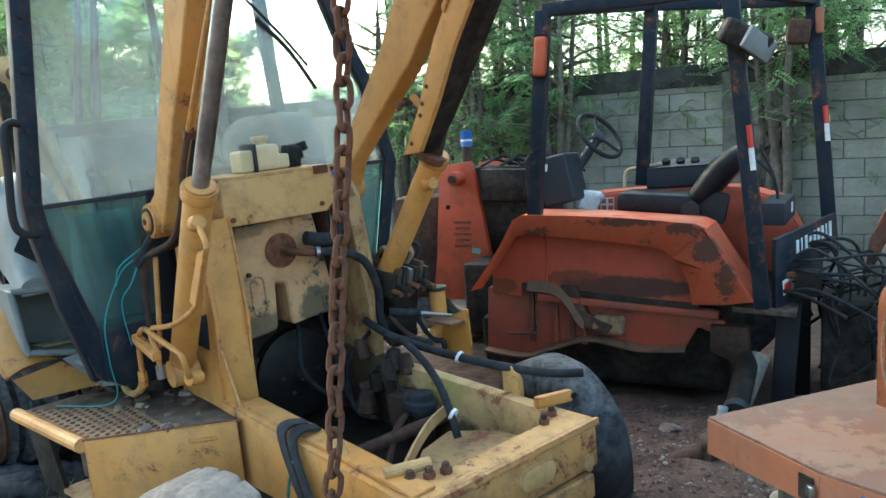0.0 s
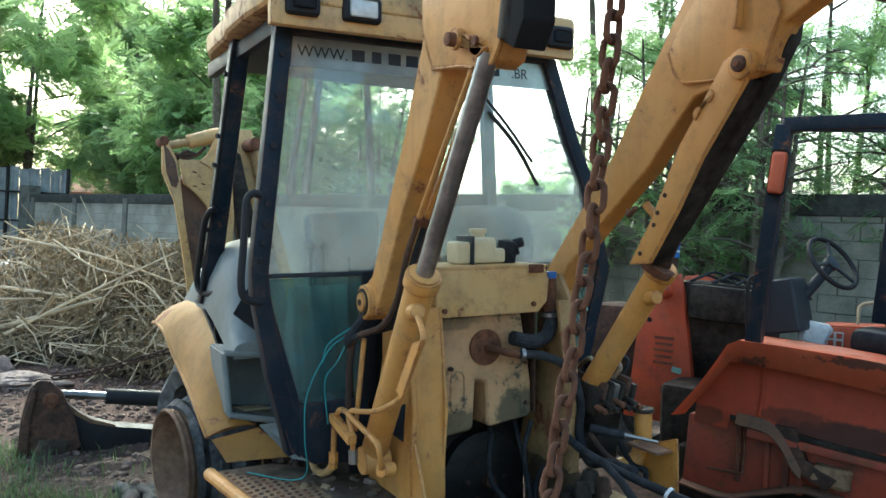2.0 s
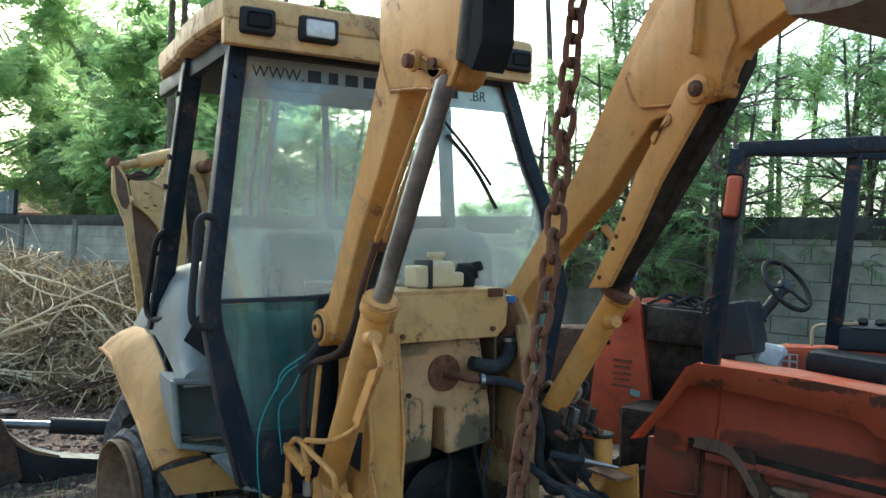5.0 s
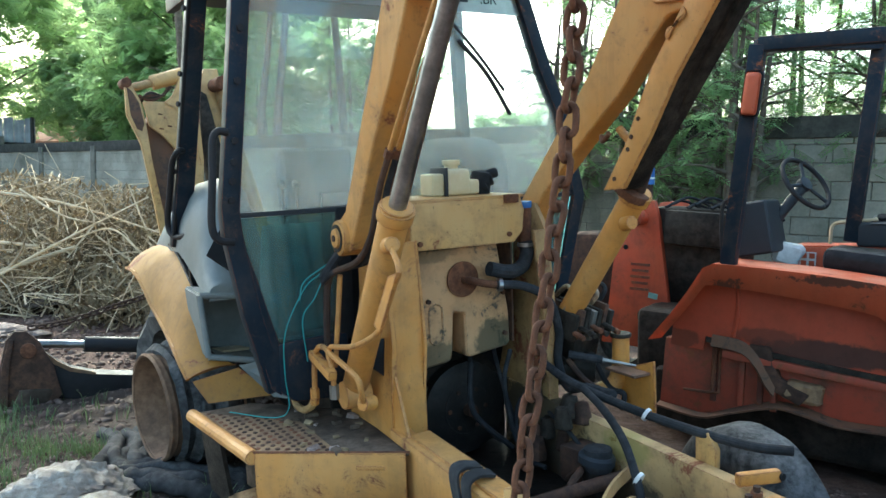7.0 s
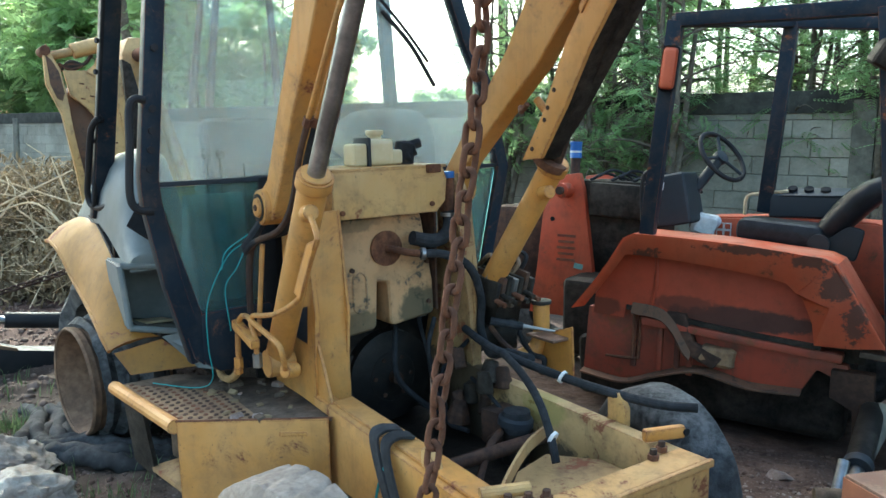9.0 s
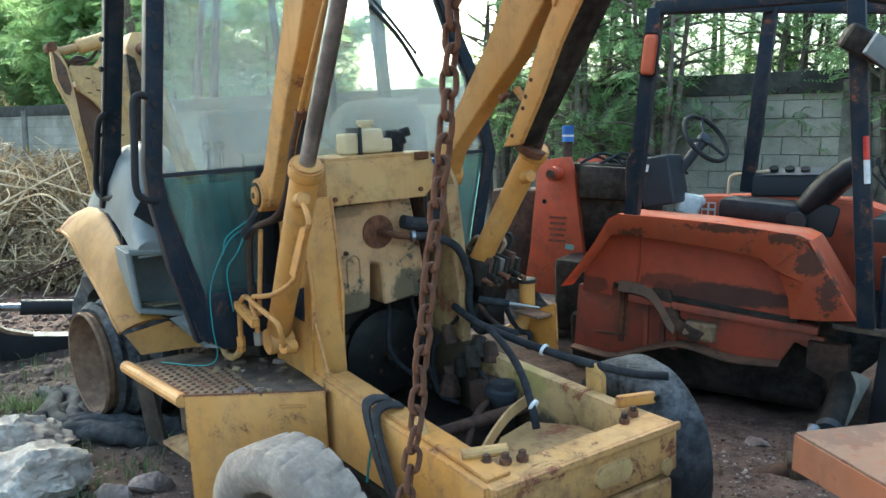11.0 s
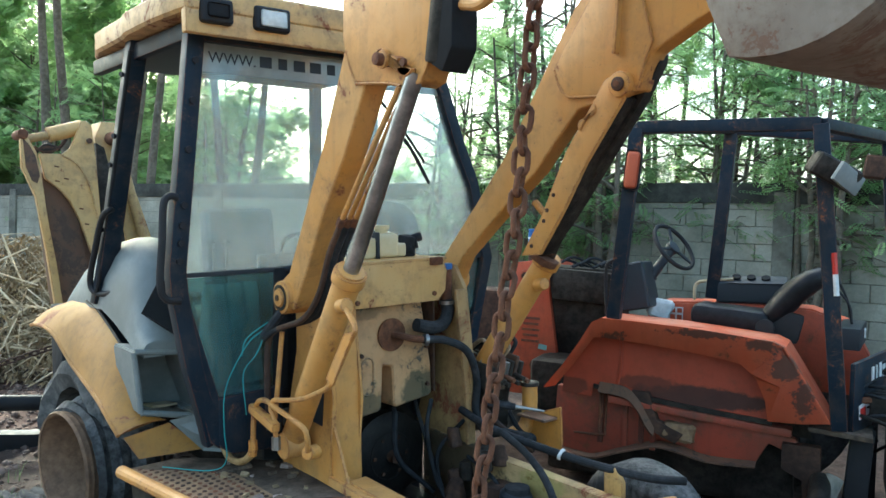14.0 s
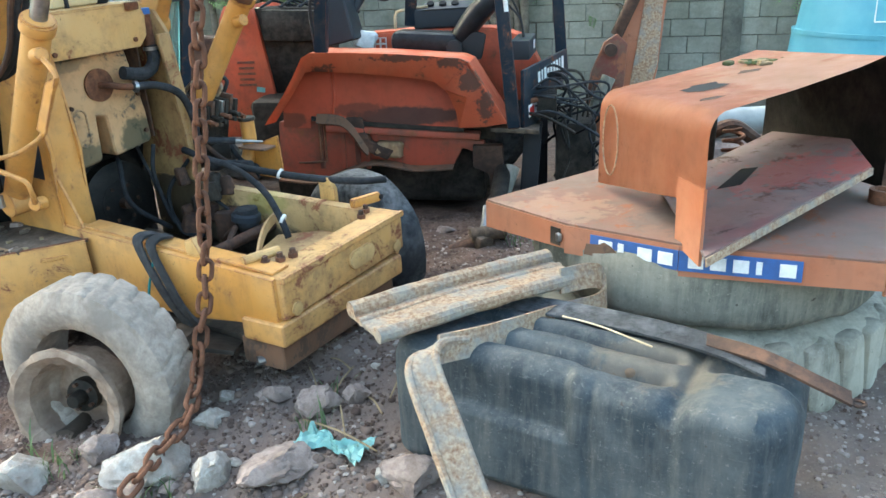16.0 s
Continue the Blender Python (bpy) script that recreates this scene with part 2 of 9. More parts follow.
TYRE_D = speckled("dusty_tyre", (0.05, 0.05, 0.05), (0.17, 0.165, 0.155), 14, 0.85, 0.5, spots=(0.035, 0.035, 0.036))
TYRE_L = speckled("bleached_tyre", (0.24, 0.19, 0.148), (0.37, 0.305, 0.245), 38, 0.93, 0.9, spots=(0.17, 0.14, 0.113), dist=0.006, detail=11)
CHROME = speckled("worn_chrome", (0.22, 0.23, 0.24), (0.40, 0.41, 0.42), 14, 0.32, 0.15, 0.95)
STEEL = plain("dull_steel", (0.30, 0.29, 0.27), 0.45, 0.9)
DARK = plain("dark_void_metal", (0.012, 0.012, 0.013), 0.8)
VINYL = speckled("black_vinyl", (0.010, 0.010, 0.012), (0.022, 0.022, 0.025), 18, 0.42, 0.2)
DPLAST = plain("dark_plastic", (0.03, 0.035, 0.042), 0.45)
SEATC = speckled("grey_cloth", (0.085, 0.095, 0.10), (0.14, 0.15, 0.155), 30, 0.9, 0.3)
FLYW = speckled("oily_black_steel", (0.010, 0.010, 0.010), (0.030, 0.027, 0.023), 14, 0.5, 0.5, 0.4)
def weathered(name, dark, light, run_c, scratch_c, fine_c, rough, along=(3, 26, 26)):
    """An old moulded surface: runs of dirt, scratches, specks of dust and dark pits."""
    m, t, b = node_mat(name)
    v = tex_coord(t)
    big, fine = noise_tex(t, v, 3.2, 9, 0.70), noise_tex(t, v, 70, 5, 0.75)
    run = noise_tex(t, tex_coord(t, 1.0, "Object", (14, 14, 1.6)), 1.8, 7, 0.7)
    scratch = noise_tex(t, tex_coord(t, 1.0, "Object", along), 3.0, 6, 0.8)
    c = mix(t, ramp(t, big, 0.40, 0.62), dark, light)
    c = mix(t, ramp(t, run, 0.46, 0.70, cb=(0.6, 0.6, 0.6, 1)), c, run_c)
    c = mix(t, ramp(t, scratch, 0.60, 0.68, cb=(0.5, 0.5, 0.5, 1)), c, scratch_c)
    c = mix(t, ramp(t, fine, 0.58, 0.68, cb=(0.55, 0.55, 0.55, 1)), c, fine_c)
    c = mix(t, ramp(t, noise_tex(t, v, 26, 4, 0.6), 0.68, 0.72, cb=(0.8, 0.8, 0.8, 1)), c, (0.035, 0.026, 0.02))
    t.links.new(c, b.inputs["Base Color"])
    b.inputs["Roughness"].default_value = rough
    b.inputs["Specular IOR Level"].default_value = 0.3
    bump(t, b, mix(t, 0.3, big, fine), 0.6, 0.010)
    return m


TANKB = weathered("black_blue_polythene", (0.020, 0.029, 0.036), (0.060, 0.071, 0.075), (0.112, 0.109, 0.097), (0.165, 0.165, 0.155), (0.18, 0.178, 0.163), 0.62)
stain_or_light(TANKB, (0.30, 0.02, 0.50), (0.24, 0.2, 0.06), (0.13, 0.105, 0.075), 0.5, 9, 1.4)
BEAM = speckled("rust_and_paint_steel", (0.19, 0.095, 0.05), (0.42, 0.31, 0.20), 55, 0.9, 1.0, spots=(0.22, 0.22, 0.195), dist=0.008)
ROCK = speckled("pale_limestone", (0.30, 0.255, 0.21), (0.52, 0.475, 0.41), 26, 0.95, 1.0, spots=(0.24, 0.185, 0.15), dist=0.02)
ROCK_B = speckled("pinkish_stone", (0.20, 0.145, 0.12), (0.37, 0.29, 0.245), 22, 0.95, 0.9, dist=0.02)
BLOCK = block_mat("concrete_block")
TYRE_M = weathered("muddy_grey_tyre", (0.080, 0.080, 0.064), (0.200, 0.186, 0.148), (0.27, 0.245, 0.195), (0.052, 0.055, 0.050), (0.30, 0.275, 0.225), 0.92, (9, 9, 16))
# Pale tan tyre, raised further for the sunlight on its lugs.
TYRE_P = weathered("sunlit_pale_tyre", (0.16, 0.145, 0.112), (0.31, 0.285, 0.225), (0.38, 0.35, 0.28), (0.09, 0.085, 0.07), (0.38, 0.35, 0.29), 0.92, (9, 9, 16))
FENDER = paint("sun_worn_orange_paint", (0.49, 0.080, 0.026), (0.51, 0.118, 0.048), 0.655, 0.5, dirt=(0.30, 0.085, 0.04), dirt_amount=0.35, edge=0)
# Mudguard orange made darker: the inner wall's shade is in the colour.
ORANGE_SHADE = paint("shaded_orange_paint", (0.39, 0.056, 0.020), (0.36, 0.064, 0.027), 0.67, 0.55, dirt=(0.18, 0.045, 0.022), dirt_amount=0.45, edge=0)
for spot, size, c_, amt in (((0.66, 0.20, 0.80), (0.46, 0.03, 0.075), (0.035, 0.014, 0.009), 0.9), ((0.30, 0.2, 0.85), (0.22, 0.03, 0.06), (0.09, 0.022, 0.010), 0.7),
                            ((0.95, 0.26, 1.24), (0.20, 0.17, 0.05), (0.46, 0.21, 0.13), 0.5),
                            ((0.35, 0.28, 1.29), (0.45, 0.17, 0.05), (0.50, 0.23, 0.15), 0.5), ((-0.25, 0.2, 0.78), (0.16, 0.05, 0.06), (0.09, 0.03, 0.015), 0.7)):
    stain_or_light(FENDER, spot, size, c_, amt, 9, 0.7)
    stain_or_light(ORANGE_SHADE, spot, size, c_, amt, 9, 0.7)
stain_or_light(REDPLATE, (2.20, 2.20, 0.90), (0.36, 0.17, 0.3), (0.30, 0.072, 0.060), 0.6, 15, 2.4)
stain_or_light(REDPLATE, (2.45, 2.05, 0.90), (0.20, 0.14, 0.3), (0.34, 0.085, 0.060), 0.75, 15, 2.4)
stain_or_light(REDPLATE, (1.80, 1.95, 0.82), (0.26, 0.12, 0.3), (0.21, 0.125, 0.10), 0.7, 9, 1.2)
for spot, size in (((1.16, 0.0, 1.08), (0.10, 0.10, 0.08)), ((1.02, 0.0, 1.20), (0.12, 0.08, 0.04)), ((1.26, 0.0, 0.90), (0.06, 0.08, 0.12)), ((0.70, 0.0, 1.24), (0.25, 0.06, 0.025)), ((0.12, 0.0, 1.16), (0.10, 0.06, 0.04))):
    stain_or_light(FENDER, spot, size, (0.075, 0.038, 0.024), 0.85, 22, 2.2)
LOWFRAME = paint("oily_red_frame_paint", (0.34, 0.052, 0.023), (0.24, 0.058, 0.030), 0.61, 0.6, dirt=(0.10, 0.055, 0.036), dirt_amount=0.8)
COWL_TOP = paint("dirty_cowl_paint", (0.17, 0.064, 0.037), (0.145, 0.088, 0.064), 0.60, 0.75, dirt=(0.14, 0.10, 0.075), dirt_amount=0.9, edge=0)
# Paler front corner: dusty faded paint, with a sunlit patch in the colour.
stain_or_light(COWL_TOP, (1.22, 2.50, 0.75), (0.22, 0.22, 0.1), (0.28, 0.17, 0.11), 0.4, 14, 2.4)
stain_or_light(COWL_TOP, (1.75, 2.10, 0.75), (0.30, 0.30, 0.1), (0.07, 0.055, 0.045), 0.6, 6, 1.0)
# Paler cover top: its sunlit tone, put into the paint colour.
stain_or_light(ORANGE_L, (1.95, 2.35, 1.34), (0.60, 0.75, 0.07), (0.40, 0.255, 0.175), 0.6, 5, 0.9)
WEIGHT_D = paint("rusty_weight_paint", (0.16, 0.078, 0.040), (0.11, 0.055, 0.032), 0.57, 0.8, dirt_amount=0.7, rust=(0.05, 0.03, 0.02), edge=0.004)
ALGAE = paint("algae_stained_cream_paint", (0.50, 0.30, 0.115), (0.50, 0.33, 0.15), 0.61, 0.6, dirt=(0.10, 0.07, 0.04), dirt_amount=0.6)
stain_or_light(ALGAE, (0.40, 0.80, 0.60), (0.3, 0.14, 0.08), (0.24, 0.23, 0.045), 0.5, 9, 0.8)
stain_or_light(ALGAE, (0.40, 1.45, 0.50), (0.3, 0.38, 0.30), (0.045, 0.035, 0.022), 0.92, 12, 1.2)
# Plate made darker along its lower edge.
stain_or_light(ALGAE, (0.40, 0.95, 0.36), (0.3, 0.60, 0.13), (0.05, 0.04, 0.025), 0.9, 10, 0.9)
TYRE_B = speckled("cracked_dark_tyre", (0.020, 0.022, 0.024), (0.125, 0.128, 0.130), 17, 0.75, 0.9, spots=(0.030, 0.031, 0.033), dist=0.012)
RIM_B = speckled("brown_rusty_rim", (0.12, 0.068, 0.040), (0.24, 0.145, 0.085), 16, 0.9, 0.8, spots=(0.075, 0.045, 0.030), dist=0.008)
RIM = speckled("tan_rusty_rim", (0.19, 0.125, 0.085), (0.32, 0.235, 0.17), 16, 0.9, 0.8, spots=(0.11, 0.07, 0.048), dist=0.008)
TREAD = speckled("rusty_tan_tread_plate", (0.15, 0.085, 0.048), (0.30, 0.19, 0.095), 16, 0.85, 0.5, spots=(0.095, 0.052, 0.032))
MORTAR = speckled("old_mortar", (0.13, 0.122, 0.095), (0.20, 0.188, 0.15), 20, 0.95, 0.5)
COPING = speckled("mossy_coping", (0.03, 0.03, 0.024), (0.075, 0.072, 0.06), 10, 0.95, 0.5)
CLOD = leaf_mat("clods", (0.080, 0.052, 0.041), (0.20, 0.145, 0.115))
CLOD.node_tree.nodes["Mix Shader"].inputs[0].default_value = 0.0
CLOD.node_tree.nodes["Principled BSDF"].inputs["Roughness"].default_value = 0.95
CRUMB = leaf_mat("rubble_crumbs", (0.13, 0.092, 0.076), (0.38, 0.325, 0.28))
CRUMB.node_tree.nodes["Mix Shader"].inputs[0].default_value = 0.0
CRUMB.node_tree.nodes["Principled BSDF"].inputs["Roughness"].default_value = 0.95
SOIL = ground_mat()
# Left ground darkened in colour for the shade it lies in.
stain_or_light(SOIL, (-3.7, 4.1, 0.0), (1.9, 1.5, 1.0), (0.045, 0.034, 0.025), 0.72, 3.0, 1.0)
stain_or_light(SOIL, (0.2, 2.1, 0.0), (1.5, 1.0, 1.0), (0.20, 0.155, 0.13), 0.6, 6.0, 1.2)
stain_or_light(SOIL, (2.1, 1.2, 0.0), (1.1, 0.8, 1.0), (0.21, 0.172, 0.145), 0.5, 6.0, 1.6)
stain_or_light(SOIL, (-5.0, 6.2, 0.0), (1.6, 1.1, 1.0), (0.075, 0.040, 0.030), 0.7, 3.0, 1.2)
LEAF_D = leaf_mat("dark_leaf", (0.055, 0.10, 0.032), (0.14, 0.22, 0.07))
LEAF_D.node_tree.nodes["Mix Shader"].inputs[0].default_value = 0.45
LEAF_A = leaf_mat("feathery_leaf", (0.10, 0.18, 0.070), (0.19, 0.32, 0.135))
LEAF_B = leaf_mat("dense_leaf", (0.080, 0.130, 0.036), (0.215, 0.31, 0.090))
GRASS = leaf_mat("grass_blade", (0.030, 0.062, 0.014), (0.080, 0.12, 0.034))
GRASS.node_tree.nodes["Mix Shader"].inputs[0].default_value = 0.12
BARK = speckled("grey_bark", (0.10, 0.078, 0.055), (0.20, 0.165, 0.125), 18, 0.95, 0.6)
STRAW = speckled("dry_stalk", (0.50, 0.39, 0.23), (0.70, 0.58, 0.40), 6, 0.9, 0.2, spots=(0.24, 0.17, 0.09))
HEAP = speckled("mixed_dry_sticks", (0.36, 0.27, 0.155), (0.74, 0.61, 0.41), 2.5, 0.95, 0.2, spots=(0.13, 0.09, 0.05))
BRUSH = speckled("dry_brush", (0.16, 0.11, 0.06), (0.38, 0.28, 0.15), 6, 0.95, 0.2, spots=(0.09, 0.065, 0.035))
GLASS = glass_mat("dusty_hazed_glass", (0.88, 0.95, 0.94), 0.22)
GLASS_T = glass_mat("teal_tinted_glass", (0.40, 0.60, 0.60), 0.14, (0.26, 0.44, 0.44))
STRIP = glass_mat("sunstrip_film", (0.30, 0.35, 0.38), 0.45)
BLUE_TANK = speckled("sky_blue_polythene", (0.065, 0.255, 0.33), (0.10, 0.31, 0.38), 4, 0.65, 0.1, spots=(0.06, 0.205, 0.27))
FILM = speckled("pale_plastic_film", (0.26, 0.31, 0.30), (0.46, 0.50, 0.48), 7, 0.5, 0.3)
BLUE = plain("blue_plastic", (0.03, 0.14, 0.42), 0.4)
TEAL = plain("teal_cord", (0.03, 0.27, 0.26), 0.6)
TEALBAG = plain("teal_film", (0.20, 0.40, 0.36), 0.4)
WHITE = plain("white_print", (0.72, 0.72, 0.70), 0.5)
DECAL_BLUE = plain("blue_print", (0.035, 0.10, 0.28), 0.45)
RED = plain("red_reflector", (0.55, 0.03, 0.02), 0.35)
CREAMP = speckled("cream_plastic", (0.58, 0.48, 0.27), (0.66, 0.57, 0.36), 8, 0.5, 0.05, spots=(0.5, 0.42, 0.26))
CLOTH = speckled("dirty_grey_cloth", (0.040, 0.040, 0.041), (0.085, 0.083, 0.082), 20, 0.95, 0.5)
MOSS = speckled("moss", (0.055, 0.075, 0.022), (0.12, 0.135, 0.06), 40, 0.95, 0.5)
LAMPG = plain("lamp_glass", (0.62, 0.62, 0.58), 0.15)
HOUSEW = speckled("house_render", (0.52, 0.48, 0.40), (0.60, 0.56, 0.48), 3, 0.9, 0.1)
TILE = speckled("clay_tile", (0.30, 0.13, 0.07), (0.38, 0.19, 0.11), 6, 0.9, 0.3)
ZINC = speckled("galvanised_sheet", (0.20, 0.215, 0.21), (0.30, 0.315, 0.30), 4, 0.6, 0.1)
MUD = speckled("caked_mud", (0.06, 0.045, 0.032), (0.15, 0.11, 0.08), 16, 0.95, 0.6)
EMBER = paint("worn_bucket_steel", (0.17, 0.135, 0.105), (0.25, 0.215, 0.175), 0.57, 0.7, dirt_amount=0.8, rust=(0.09, 0.052, 0.034), edge=0.004)
NOSE = paint("chipped_cream_paint", (0.53, 0.262, 0.072), (0.55, 0.315, 0.115), 0.60, 0.55, dirt=(0.12, 0.065, 0.036), dirt_amount=0.7, edge=0.02)


for dull in (BLACKP, NAVY, VINYL, DPLAST, TYRE_B, TYRE_D, RUBBER, GREASE_SHADE, DARK, CLOTH, MUD, SOIL, CLOD):
    dull.node_tree.nodes["Principled BSDF"].inputs["Specular IOR Level"].default_value = 0.18


# ---------------------------------------------------------------- shape helpers
def finish(bm, name, mat, parent=None, smooth=None):
    me = bpy.data.meshes.new(name)
    bmesh.ops.recalc_face_normals(bm, faces=bm.faces)
    bm.to_mesh(me)
    bm.free()
    if mat:
        me.materials.append(mat)
    if smooth:
        me.shade_smooth()
        me.set_sharp_from_angle(angle=radians(smooth))
    ob = new(name, me)
    if parent:
        ob.parent = parent
    return ob


def part(name, bm, mat, parent, label="", smooth=28):
    ob = finish(bm, name, mat, parent, smooth)
    return tagged(ob, label) if label else ob


def thing(name, m, label, category, group="", kind=""):
    """An Empty at a thing's base, that parents its parts."""
    ob = new(name)
    ob.empty_display_size = 0.1
    ob.matrix_world = m
    return tagged(ob, label, category, group, kind)


def bevel(bm, w, seg=2, angle=30):
    edges = [e for e in bm.edges if len(e.link_faces) == 2 and e.calc_face_angle(0) > radians(angle)]
    if w > 0:
        bmesh.ops.bevel(bm, geom=edges, offset=w, segments=seg, affect="EDGES", profile=0.6)
    return bm


def box(c, s, rot=(0, 0, 0), bev=0.006, seg=2, bm=None):
    b = bmesh.new()
    bmesh.ops.create_cube(b, size=1.0, matrix=pose(*c, *rot) @ Matrix.Diagonal((*s, 1)))
    bevel(b, bev, seg)
    return join(bm, b)


def join(bm, b):
    if bm is None:
        return b
    me = bpy.data.meshes.new("tmp")
    b.to_mesh(me)
    b.free()
    bm.from_mesh(me)
    bpy.data.meshes.remove(me)
    return bm


def cyl(p0, p1, r0, r1=None, seg=16, bev=0.0, bm=None):
    p0, p1 = Vector(p0), Vector(p1)
    b = bmesh.new()
    d = p1 - p0
    bmesh.ops.create_cone(b, cap_ends=True, segments=seg, radius1=r0, radius2=r0 if r1 is None else r1, depth=d.length,
                          matrix=Matrix.Translation((p0 + p1) / 2) @ d.to_track_quat("Z", "Y").to_matrix().to_4x4())
    bevel(b, bev, 2, 60)
    return join(bm, b)


def prism(outline, axis, d0, d1, bev=0.006, bm=None, seg=2):
    """A flat outline pushed from d0 to d1 along an axis. For 'x' the outline is (y, z), for 'y' (x, z), for 'z' (x, y)."""
    b = bmesh.new()
    i = "xyz".index(axis)

    def at(p, d):
        q = list(p)
        q.insert(i, d)
        return q
    lo = [b.verts.new(at(p, d0)) for p in outline]
    hi = [b.verts.new(at(p, d1)) for p in outline]
    b.faces.new(lo)
    b.faces.new(list(reversed(hi)))
    for k in range(len(lo)):
        j = (k + 1) % len(lo)
        b.faces.new((lo[k], lo[j], hi[j], hi[k]))
    bmesh.ops.recalc_face_normals(b, faces=b.faces)
    bevel(b, bev, seg)
    return join(bm, b)


def loft(rings, close=True, caps=True, bm=None):
    b = bm or bmesh.new()
    vs = [[b.verts.new(p) for p in r] for r in rings]
    n = len(vs[0])
    for a, c in zip(vs, vs[1:]):
        for k in range(n if close else n - 1):
            j = (k + 1) % n
            b.faces.new((a[k], a[j], c[j], c[k]))
    if caps and close:
        b.faces.new(list(reversed(vs[0])))
        b.faces.new(vs[-1])
    return b


def smooth_line(pts, n=6):
    """Catmull-Rom through the points."""
    p = [Vector(q) for q in pts]
    p = [2 * p[0] - p[1]] + p + [2 * p[-1] - p[-2]]
    out = []
    for i in range(1, len(p) - 2):
        for k in range(n):
            t = k / n
            a, b, c, d = p[i - 1], p[i], p[i + 1], p[i + 2]
            out.append(0.5 * ((2 * b) + (c - a) * t + (2 * a - 5 * b + 4 * c - d) * t * t + (3 * b - a - 3 * c + d) * t ** 3))
    return out + [p[-2]]


def tube(pts, r, seg=8, n=6, bm=None, taper=None, curve=True):
    """A round bar or hose along a line."""
    line = smooth_line(pts, n) if curve and len(pts) > 2 else [Vector(q) for q in pts]
    up = Vector((0.13, 0.31, 0.94))
    rings = []
    for i, p in enumerate(line):
        d = (line[min(i + 1, len(line) - 1)] - line[max(i - 1, 0)]).normalized()
        a = d.cross(up)
        a = a.normalized() if a.length > 1e-3 else d.orthogonal().normalized()
        c = d.cross(a)
        up = -c if (-c).dot(up) > 0 else c
        rr = r if taper is None else r + (taper - r) * i / max(1, len(line) - 1)
        rings.append([p + (a * math.cos(w) + c * math.sin(w)) * rr for w in (math.tau * k / seg for k in range(seg))])
    return loft(rings, bm=bm)


def ribbon(pts, width_dir, width, thick, n=5, bm=None, curve=True):
    """A flat strap along a line."""
    line = smooth_line(pts, n) if curve and len(pts) > 2 else [Vector(q) for q in pts]
    w = Vector(width_dir).normalized()
    rings = []
    for i, p in enumerate(line):
        d = (line[min(i + 1, len(line) - 1)] - line[max(i - 1, 0)]).normalized()
        nrm = d.cross(w).normalized() * thick / 2
        s = w * width / 2
        rings.append([p - s - nrm, p + s - nrm, p + s + nrm, p - s + nrm])
    return loft(rings, bm=bm)


def sheet(pts, thick, bev=0.0, bm=None):
    """A flat or folded plate through corner points, thickened along its normal."""
    b = bmesh.new()
    p = [Vector(q) for q in pts]
    nrm = Vector((0, 0, 0))
    for i in range(len(p)):
        nrm += p[i].cross(p[(i + 1) % len(p)])
    nrm = nrm.normalized() * thick / 2
    lo, hi = [b.verts.new(q - nrm) for q in p], [b.verts.new(q + nrm) for q in p]
    b.faces.new(list(reversed(lo)))
    b.faces.new(hi)
    for k in range(len(p)):
        j = (k + 1) % len(p)
        b.faces.new((lo[k], lo[j], hi[j], hi[k]))
    bevel(b, bev, 1)
    return join(bm, b)


def shell(profile, z0, z1, axis="y", thick=0.006):
    """A bent sheet: an open profile pushed along an axis, with thickness."""
    n = len(profile)
    out = []
    for k in range(n):
        a, c = Vector(profile[max(k - 1, 0)]), Vector(profile[min(k + 1, n - 1)])
        d = (c - a).normalized()
        out.append((profile[k][0] - d.y * thick, profile[k][1] + d.x * thick))
    return prism(list(profile) + out[::-1], axis, z0, z1, 0)


def arc(cx, cy, r, a0, a1, n=8):
    return [(cx + r * math.cos(radians(a0 + (a1 - a0) * k / n)), cy + r * math.sin(radians(a0 + (a1 - a0) * k / n))) for k in range(n + 1)]


def lathe(profile, m, seg=32, bm=None):
    """Turn (radius, height) points round the z axis of m."""
    rings = [[m @ Vector((r * math.cos(math.tau * k / seg), r * math.sin(math.tau * k / seg), h)) for k in range(seg)] for r, h in profile]
    if min(profile[0][0], profile[-1][0]) > 0.03:  # a ring: the last row meets the first, the middle stays open
        b = loft(rings + [rings[0]], caps=False, bm=bm)
        bmesh.ops.remove_doubles(b, verts=b.verts[:], dist=1e-6)
        return b
    return loft(rings, caps=True, bm=bm)


def roughen(bm, amount, scale, seed=0):
    off = Vector((seed * 7.3, seed * 3.1, seed * 1.7))
    bm.normal_update()
    for v in bm.verts:
        v.co += v.normal * noise.noise(v.co * scale + off) * amount + v.normal * noise.noise(v.co * scale * 3 + off) * amount * 0.4
    return bm


def bolt(p, d, r=0.016, h=0.014, bm=None):
    return cyl(p, Vector(p) + Vector(d).normalized() * h, r, r, 6, 0, bm)


